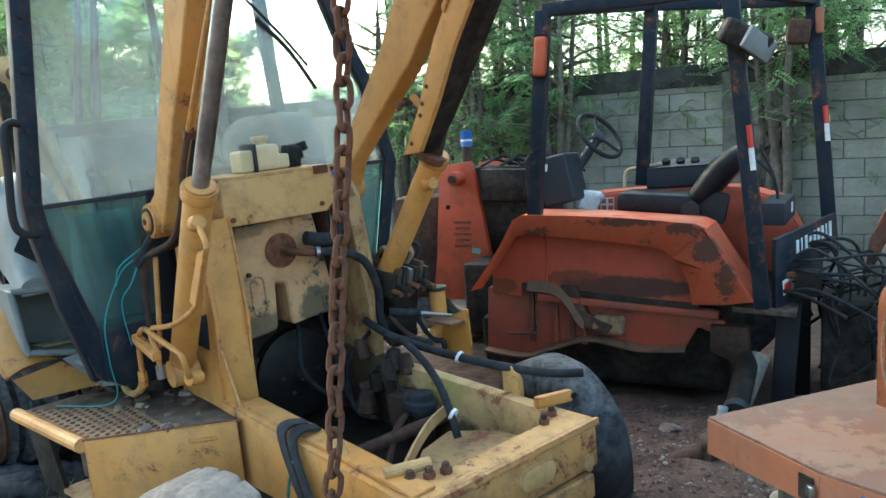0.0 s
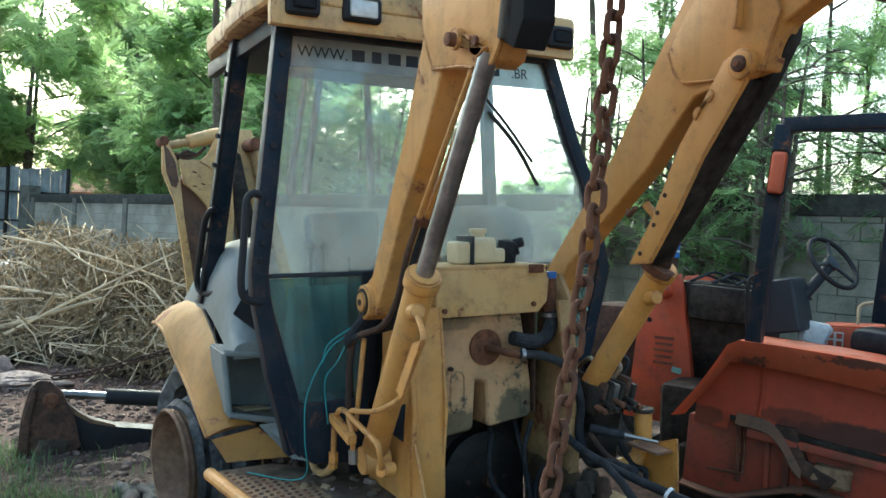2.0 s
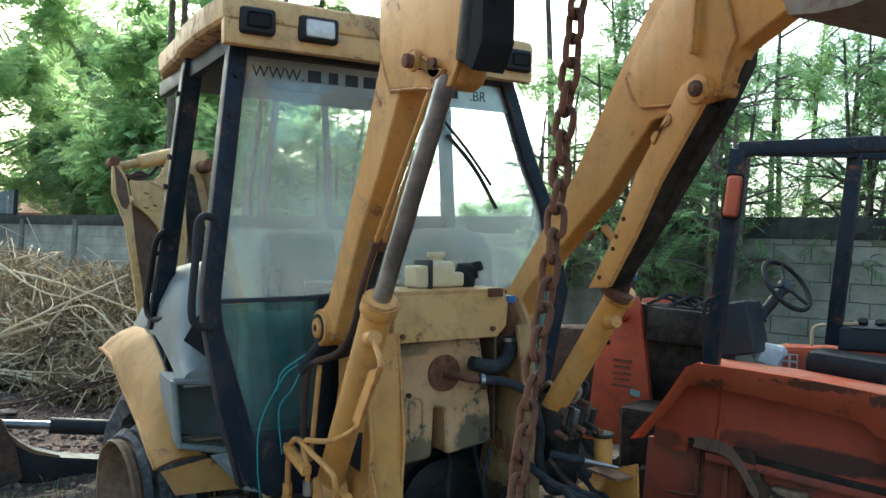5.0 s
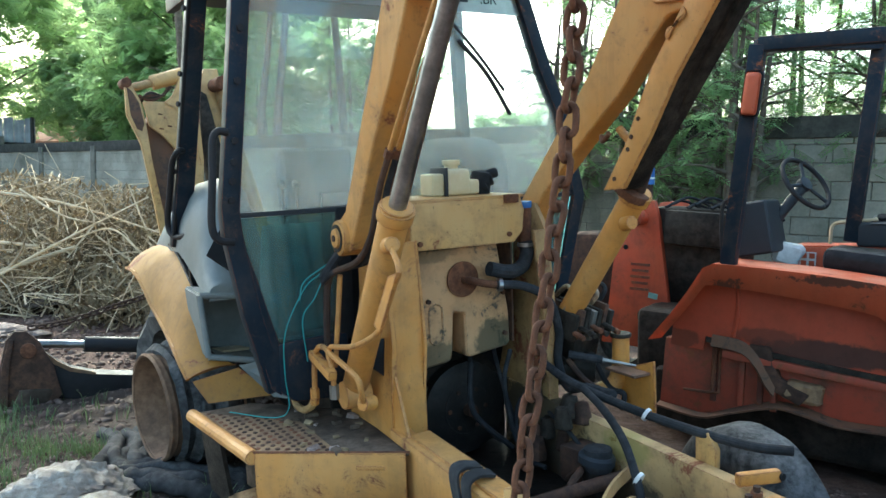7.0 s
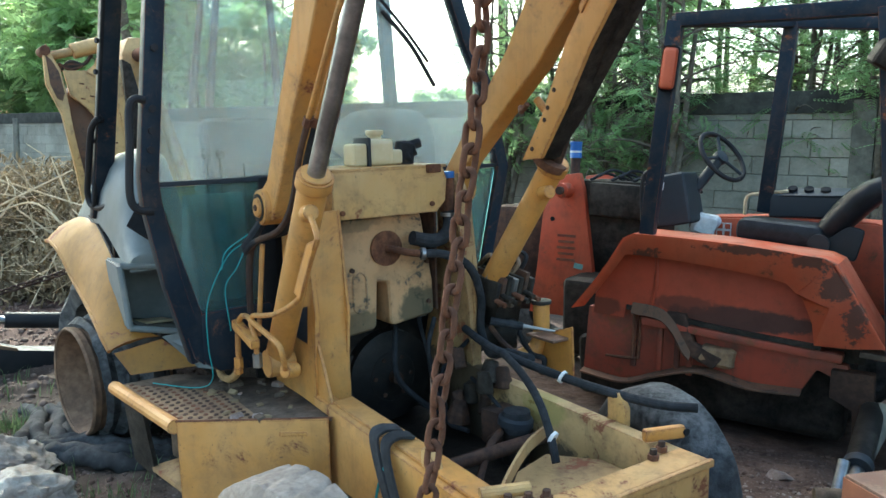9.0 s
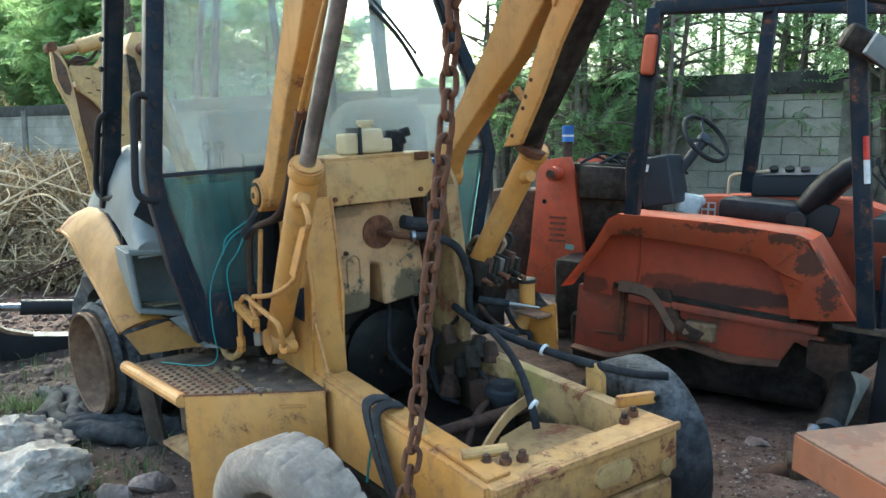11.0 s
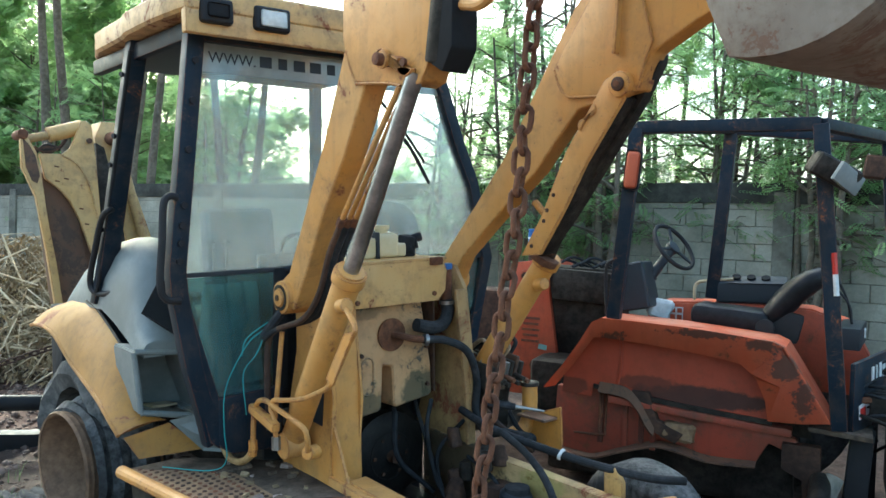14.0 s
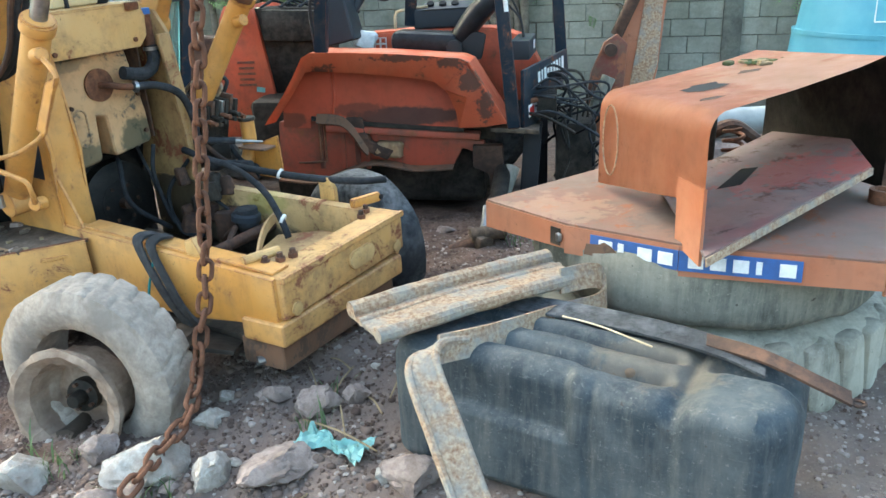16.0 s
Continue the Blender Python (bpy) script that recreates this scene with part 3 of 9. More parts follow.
# ---------------------------------------------------------------- ground and wall
def ground_height(x, y):
    h = 0.05 * noise.noise(Vector((x * 0.35, y * 0.35, 0))) + 0.025 * noise.noise(Vector((x * 1.3, y * 1.3, 3)))
    near = math.exp(-((x - 0.4) / 2.2) ** 2 - ((y - 3.0) / 1.6) ** 2)
    h += (0.030 + 0.02 * near) * noise.noise(Vector((x * 4.5, y * 4.5, 7))) + (0.008 + 0.030 * near) * noise.noise(Vector((x * 10, y * 10, 2)))
    for mx, my, r, a in ((0.35, 3.0, 0.75, 0.16), (1.5, 4.1, 0.7, 0.10), (-6.0, 7.4, 1.6, 0.25), (2.9, 1.6, 0.7, 0.12), (-4.2, 6.6, 0.8, 0.12)):
        h += a * math.exp(-((x - mx) ** 2 + (y - my) ** 2) / (r * r))
    fade = math.exp(-((x - 0.2) ** 2 + (y - 0.0) ** 2) / 1.5)
    return h * (1 - fade)


def build_ground():
    def steps(lo, hi, fine, far):
        out, x, s = [], lo, fine
        while x < hi:
            out.append(x)
            x += fine
        a = lo
        left, right = [], []
        s = fine
        while a > -far:
            s *= 1.22
            a -= s
            left.append(a)
        a, s = out[-1], fine
        while a < far:
            s *= 1.22
            a += s
            right.append(a)
        return left[::-1] + out + right
    xs, ys = steps(-5.0, 3.2, 0.035, 900), steps(1.0, 6.0, 0.035, 900)
    verts = [(x, y, ground_height(x, y)) for y in ys for x in xs]
    nx = len(xs)
    faces = [(j * nx + i, j * nx + i + 1, (j + 1) * nx + i + 1, (j + 1) * nx + i) for j in range(len(ys) - 1) for i in range(nx - 1)]
    me = bpy.data.meshes.new("ground")
    me.from_pydata(verts, [], faces)
    me.materials.append(SOIL)
    me.shade_smooth()
    return tagged(new("ground", me), "bare reddish-brown rubble soil with dust and gravel", "ground", kind="structure")


build_ground()

WALL_A, WALL_B, WALL_H = Vector((-19.0, 19.6, 0)), Vector((13.0, 4.25, 0)), 2.45
wall_dir = (WALL_B - WALL_A).normalized()
wall_yaw = math.degrees(math.atan2(wall_dir.y, wall_dir.x))
wall_len = (WALL_B - WALL_A).length
WALL_M = Matrix.Translation(WALL_A) @ pose(0, 0, 0, 0, 0, wall_yaw)
wall_ob = thing("wall_north", WALL_M, "weathered grey concrete block yard wall with dark mossy top", "wall", kind="structure")
part("mortar_core", box((wall_len / 2, 0.09, WALL_H / 2 - 0.1), (wall_len, 0.13, WALL_H + 0.1), bev=0), MORTAR, wall_ob)
part("coping", box((wall_len / 2, 0.08, WALL_H - 0.04), (wall_len, 0.22, 0.24), bev=0.012), COPING, wall_ob, "dark stained cement coping")


# ---------------------------------------------------------------- yellow backhoe
BH = pose(0.29, 2.75, 0, 0, -3.5, 45)
bh = thing("backhoe_loader", BH, "rusty yellow backhoe loader with missing engine hood and raised arms", "backhoe")


def beam_line(pts, w, d, mat, parent, name, label="", n=1):
    """A square post along a line."""
    run = (Vector(pts[-1]) - Vector(pts[0])).normalized()
    bm = ribbon(pts, (0, 0, 1) if abs(run.y) > 0.7 else (0, 1, 0), d, w, curve=False)
    bmesh.ops.recalc_face_normals(bm, faces=bm.faces)
    bevel(bm, 0.01, 2, 60)
    return part(name, bm, mat, parent, label)


def backhoe_frame():
    near = part("frame_rail", prism([(0.0, 0.63), (0.0, 0.42), (0.5, 0.36), (1.34, 0.34), (1.34, 0.70), (1.18, 0.69)], "x", -0.45, -0.37, 0.012), YELLOW, bh)
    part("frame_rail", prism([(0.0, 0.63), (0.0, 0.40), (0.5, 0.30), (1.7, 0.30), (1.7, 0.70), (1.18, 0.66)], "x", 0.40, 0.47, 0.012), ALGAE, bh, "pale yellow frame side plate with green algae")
    part("rail_flange", box((-0.37, 0.62, 0.668), (0.10, 1.2, 0.012), (2.6, 0, 0), 0.004), YELLOW, bh)
    nose = part("nose_plate", box((0.02, 0.04, 0.535), (0.90, 0.14, 0.20), bev=0.02, seg=3), NOSE, bh, "cream yellow front cross member with chipped rusty edges")
    part("nose_lip", box((0.02, -0.035, 0.622), (0.90, 0.02, 0.03), bev=0.006), NOSE, nose)
    part("emblem_boss", prism(arc(0.06, 0.53, 0.045, 90, 270, 8) + arc(0.16, 0.53, 0.045, -90, 90, 8), "y", -0.045, -0.02, 0.006), PALE, nose)
    for u in (-0.36, 0.40):
        part("cap_plug", cyl((u, -0.04, 0.47), (u, -0.025, 0.47), 0.032, bev=0.004), PALE, nose)
    part("weight", box((-0.02, 0.08, 0.375), (0.90, 0.24, 0.105), (0, 1.0, 0), 0.02, 3), NOSE, bh, "dirty cream counterweight slab")
    part("weight", box((-0.03, 0.12, 0.255), (0.84, 0.24, 0.13), (0, 1.5, 0), 0.02, 3), WEIGHT_D, bh, "brown rusty counterweight slab")
    for u, v in ((-0.34, 0.13), (-0.28, 0.10), (0.30, 0.09), (0.38, 0.12), (-0.22, 0.08)):
        b = part("bolt", bolt((u, v, 0.635), (0, 0, 1), 0.022, 0.02), RUST, bh)
        part("bolt_head", bolt((u, v, 0.655), (0, 0, 1), 0.014, 0.02), RUST_D, b)
    part("hinge_tube", cyl((-0.40, 0.20, 0.665), (-0.24, 0.14, 0.665), 0.022, seg=12), PALE, bh, "cream hinge tube")
    part("hinge_tube", box((0.45, 0.17, 0.672), (0.17, 0.035, 0.05), (0, 0, -20), 0.012), YELLOW, bh)
    part("hinge_eye", cyl((0.525, 0.12, 0.672), (0.525, 0.165, 0.672), 0.014, seg=10), DARK, bh)
    part("hinge_lug", prism([(0.48, 0.62), (0.48, 0.74), (0.42, 0.76), (0.38, 0.70), (0.38, 0.62)], "x", 0.47, 0.50), PALE, bh, "cream latch lug")
    part("hinge_lug", prism([(0.52, 0.64), (0.52, 0.72), (0.47, 0.74), (0.42, 0.64)], "x", -0.42, -0.38), PALE, bh)
    # bracing inside the empty engine bay
    part("bay_floor", box((0.0, 0.98, 0.30), (0.84, 1.8, 0.03), bev=0.004), GREASE_SHADE, bh, "oily dark floor of the engine bay")
    cap = part("filter_body", cyl((0.30, 0.87, 0.36), (0.30, 0.87, 0.53), 0.062, seg=24, bev=0.008), GREASE_SHADE, bh, "oily black filter body in the engine bay")
    part("filter_cap", lathe([(0.0, 0.055), (0.045, 0.052), (0.072, 0.040), (0.080, 0.028), (0.080, 0.0), (0.0, 0.0)], pose(0.30, 0.87, 0.53, 4, 6, 0), 28), DPLAST, cap, "round black cap")
    part("engine_pipe", tube([(0.28, 1.05, 0.40), (0.24, 0.90, 0.50), (0.10, 0.80, 0.50), (-0.02, 0.72, 0.40)], 0.016, 8), RUST_D, bh)
    part("engine_pipe", tube([(0.38, 1.30, 0.62), (0.33, 1.10, 0.60), (0.34, 0.98, 0.52), (0.36, 0.90, 0.42)], 0.010, 8), RUBBER, bh)
    part("arch_brace", ribbon([(-0.34, 0.18, 0.635), (-0.16, 0.33, 0.63), (0.04, 0.48, 0.62), (0.24, 0.60, 0.60)], (0.3, 0.2, 1), 0.05, 0.012), PALE_D, bh, "curved cream fan shroud rim")
    part("shroud_plate", prism([(-0.32, 0.10), (0.36, 0.10), (0.36, 0.40), (0.22, 0.58), (0.02, 0.52), (-0.16, 0.36)], "z", 0.50, 0.512), PALE_D, bh, "dirty cream shroud plate")
    part("cross_tube", cyl((-0.38, 0.78, 0.48), (0.40, 0.78, 0.48), 0.03, seg=14), RUST_D, bh)
    part("engine_mount", box((0.34, 0.98, 0.48), (0.14, 0.2, 0.16), (0, 0, 8), 0.012), RUST_D, bh)
    part("filter_cap", cyl((0.30, 0.86, 0.50), (0.30, 0.86, 0.60), 0.062, 0.062, 20, 0.012), RUBBER, bh, "black oil filter cap")
    part("filter_stem", cyl((0.30, 0.86, 0.32), (0.30, 0.86, 0.50), 0.04, seg=14), GREASE_SHADE, bh)
    for k in range(9):
        u, v, w = 0.28 + 0.13 * random.random(), 1.05 + 0.35 * random.random(), 0.42 + 0.3 * random.random()
        part("pump_casting", roughen(cyl((u, v, w - 0.05), (u + 0.06 * (random.random() - 0.5), v + 0.05 * (random.random() - 0.5), w + 0.05), 0.035 + 0.03 * random.random(), 0.03, 16, 0.012), 0.012, 22, k), random.choice((GREASE_SHADE, GREASE_SHADE, RUST_D)), bh)
    # flywheel housing at the back of the bay
    hub = part("bell_housing", lathe([(0.0, -0.02), (0.25, -0.02), (0.28, 0.03), (0.28, 0.06), (0.0, 0.06)], pose(0.13, 1.80, 0.60, 90, 0, 0), 40), GREASE_SHADE, bh, "black flywheel housing")
    fw = part("flywheel", lathe([(0.0, -0.01), (0.075, -0.012), (0.085, 0.03), (0.13, 0.035), (0.155, -0.01), (0.20, -0.055), (0.222, -0.062), (0.235, -0.05), (0.235, 0.02), (0.0, 0.05)], pose(0.14, 1.69, 0.59, 90, 0, 0), 48), FLYW, bh, "greasy black flywheel disc")
    part("shaft_nose", lathe([(0.0, 0.10), (0.03, 0.10), (0.034, 0.05), (0.05, 0.045), (0.056, 0.0), (0.0, 0.0)], pose(0.14, 1.70, 0.59, 90, 0, 0), 20), RUST_D, fw)
    for k in range(6):
        a = math.tau * k / 6
        part("flywheel_bolt", bolt((0.14 + 0.105 * math.cos(a), 1.66, 0.59 + 0.105 * math.sin(a)), (0, -1, 0), 0.012, 0.012), RUST_D, fw)
    for k in range(0, 4, 3):
        part("drain_hose", tube([(0.33 - 0.05 * k, 1.72, 0.98 - 0.05 * k), (0.28 - 0.05 * k, 1.60, 0.84), (0.30 - 0.07 * k, 1.52, 0.62), (0.33 - 0.02 * k, 1.45, 0.42)], 0.011 + 0.003 * (k % 2), 8), RUBBER, hub)
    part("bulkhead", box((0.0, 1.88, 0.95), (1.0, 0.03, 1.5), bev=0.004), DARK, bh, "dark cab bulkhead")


def loader_tower(s):
    """Box tower that carries a loader arm; s is -1 or 1."""
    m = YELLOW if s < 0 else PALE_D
    side = [(1.34, 0.60), (1.34, 0.72), (1.30, 1.05), (1.36, 1.50), (1.44, 1.62), (1.58, 1.60), (1.62, 1.46), (1.62, 1.25), (1.78, 0.70), (1.78, 0.60)]
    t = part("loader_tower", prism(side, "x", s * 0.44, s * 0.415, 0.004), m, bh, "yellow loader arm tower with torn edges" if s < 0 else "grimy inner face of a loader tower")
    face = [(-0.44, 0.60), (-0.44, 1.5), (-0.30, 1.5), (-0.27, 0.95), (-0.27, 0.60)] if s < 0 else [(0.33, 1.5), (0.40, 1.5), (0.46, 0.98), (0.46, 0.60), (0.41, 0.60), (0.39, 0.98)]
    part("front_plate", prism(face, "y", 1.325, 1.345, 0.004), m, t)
    if s < 0:
        part("inner_plate", prism(side, "x", -0.27, -0.285, 0.004), m, t)
    if s < 0:
        part("access_hole", prism([(1.39, 0.92), (1.37, 1.09), (1.50, 1.05), (1.53, 0.93)], "x", -0.4445, -0.4415, 0), DPLAST, t, "dark access opening")
        part("gusset", prism([(1.20, 0.69), (1.34, 0.98), (1.34, 0.69)], "x", -0.43, -0.415, 0.003), m, t)


def loader_arm(s):
    if s < 0:
        u0, u1 = -0.55, -0.44
        prof = [(1.60, 1.53), (1.57, 1.585), (1.48, 1.64), (1.40, 1.78), (1.27, 2.02), (1.16, 2.21), (1.07, 2.40), (0.985, 2.58), (0.97, 2.77), (0.80, 3.0), (0.40, 3.08), (-0.35, 3.02), (-0.78, 2.80), (-0.84, 2.68), (-0.76, 2.60),
                (-0.30, 2.76), (0.10, 2.80), (0.28, 2.74), (0.37, 2.64), (0.44, 2.46), (0.475, 2.385), (0.53, 2.37), (0.62, 2.39), (0.84, 2.42), (1.01, 2.13), (1.18, 1.90), (1.31, 1.67), (1.44, 1.47), (1.52, 1.44), (1.59, 1.47)]
        pv = (1.52, 1.52)
        plate = [(0.97, 2.77), (0.975, 2.60), (0.93, 2.50), (0.89, 2.43), (0.68, 2.402), (0.56, 2.372), (0.485, 2.374), (0.442, 2.435), (0.405, 2.62), (0.36, 2.75), (0.45, 3.05), (0.80, 3.0)]
        bead = [(0.96, 2.56), (0.90, 2.435), (0.86, 2.42), (0.69, 2.40), (0.60, 2.38)]
    else:  # this arm is bent further forward
        u0, u1 = 0.435, 0.535
        prof = [(1.62, 1.53), (1.60, 1.60), (1.51, 1.70), (1.30, 1.925), (1.07, 2.175), (0.90, 2.42), (0.76, 2.62), (0.62, 2.82), (0.40, 2.98), (0.10, 3.04), (-0.35, 3.02), (-0.78, 2.80), (-0.84, 2.68), (-0.76, 2.60),
                (-0.30, 2.75), (0.0, 2.65), (0.20, 2.56), (0.24, 2.50), (0.28, 2.41), (0.42, 2.39), (0.60, 2.36), (0.74, 2.22), (0.86, 2.09), (1.04, 1.95), (1.39, 1.66), (1.50, 1.47), (1.58, 1.46)]
        pv = (1.54, 1.54)
        plate = [(0.705, 2.49), (0.655, 2.42), (0.42, 2.402), (0.275, 2.408), (0.235, 2.53), (0.20, 2.60), (0.28, 2.90), (0.50, 2.86), (0.66, 2.66), (0.73, 2.56)]
        bead = [(0.73, 2.55), (0.70, 2.47), (0.655, 2.425), (0.60, 2.415), (0.46, 2.405)]
    a = part("loader_arm", prism(prof, "x", u0, u1, 0.014, seg=3), YELLOW, bh, "yellow steel loader lift arm with rust scratches")
    part("pivot_boss", cyl((u0 - 0.026, *pv), (u1 + 0.02, *pv), 0.078, seg=28, bev=0.012), YELLOW, a)
    part("pivot_pin", cyl((u0 - 0.04, *pv), (u0 - 0.02, *pv), 0.042, seg=20, bev=0.006), YELLOW, a)
    part("pin_seal", lathe([(0.046, 0.0), (0.060, 0.0), (0.060, 0.004), (0.046, 0.004)], pose(u0 - 0.031, *pv, 0, 90, 0), 28), GREASE_SHADE, a, "dark greasy seal ring")
    part("grease_cap", cyl((u0 - 0.046, *pv), (u0 - 0.038, *pv), 0.014, seg=10), RUST_D, a)
    # knee plate, welded on
    part("knee_plate", prism(plate, "x", u0 - 0.014, u0 - 0.001, 0.003), YELLOW, a)
    part("weld_bead", tube([(u0 - 0.012, v, w) for v, w in bead], 0.006, 6), YELLOW, a)
    if s < 0:
        lug = [(0.54 + 0.05 * math.cos(radians(q)), 2.452 + 0.05 * math.sin(radians(q))) for q in range(-150, 40, 20)] + [(0.69 + 0.042 * math.cos(radians(q)), 2.485 + 0.042 * math.sin(radians(q))) for q in range(30, 230, 20)]
        part("rod_eye", prism(lug, "x", u0 - 0.040, u0 - 0.014, 0.006), YELLOW, a)
        part("rod_pin", cyl((u0 - 0.080, 0.665, 2.48), (u0 - 0.0, 0.665, 2.48), 0.024, seg=14, bev=0.006), RUST, a)
        part("pin_collar", cyl((u0 - 0.052, 0.665, 2.48), (u0 - 0.038, 0.665, 2.48), 0.034, seg=18, bev=0.003), YELLOW, a)
        part("pin_flag", cyl((u0 - 0.046, 0.545, 2.455), (u0 - 0.034, 0.545, 2.455), 0.016, seg=6), RUST, a)
    else:
        part("rod_eye", cyl((u0 - 0.045, 0.345, 2.44), (u0 + 0.02, 0.345, 2.44), 0.055, seg=22, bev=0.008), YELLOW, a)
        part("rod_pin", cyl((u0 - 0.060, 0.345, 2.44), (u0 - 0.03, 0.345, 2.44), 0.030, seg=16, bev=0.006), RUST_D, a, "greasy brown pin")
        part("pin_cap", cyl((u0 - 0.066, 0.345, 2.44), (u0 - 0.055, 0.345, 2.44), 0.014, seg=10), RUST, a)
        part("stiffener", box((u0 - 0.025, 0.36, 2.72), (0.04, 0.016, 0.30), (5, 0, 0), 0.003), YELLOW, a)
        part("side_lug", tube([(u0 - 0.01, 0.96, 1.92), (u0 - 0.03, 0.93, 1.90), (u0 - 0.03, 0.89, 1.93)], 0.012, 8), RUST, a)


def lift_cylinder(s):
    u = s * 0.555
    b0, b1, pin = Vector((u * 0.96, 1.50, 0.86)), Vector((s * 0.585, 0.925, 1.66)), Vector((s * 0.55, 0.52, 2.42))
    d = (b1 - b0).normalized()
    c = part("lift_cylinder", cyl(b0, b1, 0.058, seg=26, bev=0.008), YELLOW, bh, "yellow hydraulic lift cylinder")
    part("gland", cyl(b1 - d * 0.03, b1 + d * 0.02, 0.070, seg=26, bev=0.003), YELLOW, c, "chipped yellow gland collar")
    part("base_eye", cyl(b0 + Vector((-0.06, 0, -0.03)), b0 + Vector((0.06, 0, -0.03)), 0.062, seg=20, bev=0.006), YELLOW, c)
    part("rod", cyl(b1, pin, 0.034, seg=22), CHROME if s < 0 else RUST_D, c, "scored chrome rod" if s < 0 else "")
    part("port_boss", cyl(b1 - d * 0.14 + Vector((-0.03, -0.05, -0.01)), b1 - d * 0.14 + Vector((-0.04, -0.11, 0.0)), 0.034, 0.03, 14, 0.006), YELLOW, c)
    part("gland_rim", cyl(b1 + d * 0.02, b1 + d * 0.03, 0.062, seg=26, bev=0.003), YELLOW, c)
    if s < 0:
        q = b1 - d * 0.15 + Vector((-0.04, -0.10, 0))
        part("feed_pipe", tube([q, (-0.645, 0.80, 1.47), (-0.645, 0.84, 1.41), (-0.645, 0.95, 1.26), (-0.65, 0.99, 1.21), (-0.655, 1.08, 1.165), (-0.66, 1.20, 1.12), (-0.66, 1.36, 1.085), (-0.66, 1.44, 1.07), (-0.66, 1.475, 1.03), (-0.655, 1.45, 0.97), (-0.65, 1.45, 0.86)], 0.0115, 8), YELLOW, c, "bent yellow steel pipe")
        part("feed_pipe", tube([(-0.665, 1.65, 0.80), (-0.665, 1.64, 0.93), (-0.665, 1.62, 1.0), (-0.665, 1.57, 1.045), (-0.665, 1.50, 1.055), (-0.665, 1.42, 1.04), (-0.66, 1.24, 1.01), (-0.65, 1.19, 0.985), (-0.64, 1.19, 0.94), (-0.62, 1.22, 0.88)], 0.0125, 8), YELLOW, c)
        part("guard_plate", sheet([(-0.655, 0.79, 1.46), (-0.655, 0.86, 1.44), (-0.655, 1.00, 1.24), (-0.655, 0.95, 1.22)], 0.01), YELLOW, c)
        part("end_fitting", cyl((-0.62, 1.23, 0.87), (-0.56, 1.25, 0.86), 0.032, seg=14, bev=0.006), YELLOW, c)
        for a_, b_ in (((-0.665, 1.65, 0.84), (-0.665, 1.65, 0.79)), ((-0.65, 1.45, 0.90), (-0.65, 1.45, 0.84)), ((-0.665, 1.655, 0.79), (-0.665, 1.66, 0.765))):
            part("pipe_nut", cyl(a_, b_, 0.021, seg=6), STEEL if a_[1] < 1.5 else YELLOW, c)
        part("thin_pipe", cyl((-0.60, 1.55, 0.95), (-0.57, 1.52, 1.36), 0.012, seg=8), YELLOW, c)
        part("pipe_clamp", box((-0.668, 1.53, 0.975), (0.04, 0.24, 0.042), (12, 0, 0), 0.006), YELLOW, c)
        part("hose_end", tube([(-0.665, 1.66, 0.79), (-0.665, 1.70, 0.745), (-0.665, 1.80, 0.70), (-0.66, 1.92, 0.69), (-0.64, 2.04, 0.72)], 0.018, 8), PALE_D, c)
    else:
        part("safety_strut", prism([(0.93, 1.69), (0.80, 1.88), (0.65, 2.17), (0.475, 2.405), (0.43, 2.47), (0.36, 2.49), (0.31, 2.46), (0.33, 2.38), (0.53, 2.12), (0.66, 1.91), (0.81, 1.70)], "x", 0.405, 0.428, 0.004), YELLOW, c, "flat yellow safety brace on the rod, black at the edge")
        part("strut_flange", prism([(0.81, 1.70), (0.66, 1.91), (0.53, 2.12), (0.33, 2.38), (0.345, 2.395), (0.545, 2.13), (0.675, 1.92), (0.825, 1.71)], "x", 0.428, 0.52, 0.002), GREASE_SHADE, c, "black folded flange of the brace")
        part("strut_back", prism([(0.88, 1.69), (0.73, 1.84), (0.50, 2.13), (0.31, 2.375), (0.22, 2.52), (0.20, 2.65), (0.30, 2.65), (0.40, 2.45), (0.62, 2.15), (0.95, 1.69)], "x", 0.50, 0.56, 0.004), GREASE_SHADE, c, "black inside of the brace")
        for v, w in ((0.72, 1.98), (0.76, 1.91), (0.78, 1.86), (0.86, 1.74)):
            part("strut_bolt", bolt((0.405, v, w), (-1, 0, 0), 0.010, 0.005), RUST_D, c)
        part("slot_weld", prism(arc(0.545, 2.285, 0.028, -60, 120, 6) + arc(0.50, 2.35, 0.028, 120, 300, 6), "x", 0.398, 0.405, 0.003), YELLOW, c)
        part("clamp_ring", cyl((0.555, 0.93, 1.66), (0.56, 0.91, 1.69), 0.078, seg=24, bev=0.004), RUST, c, "rusty clamp ring")
        part("brace_link", cyl((0.45, 0.88, 1.95), (0.47, 0.80, 1.86), 0.018, seg=10), YELLOW, c)


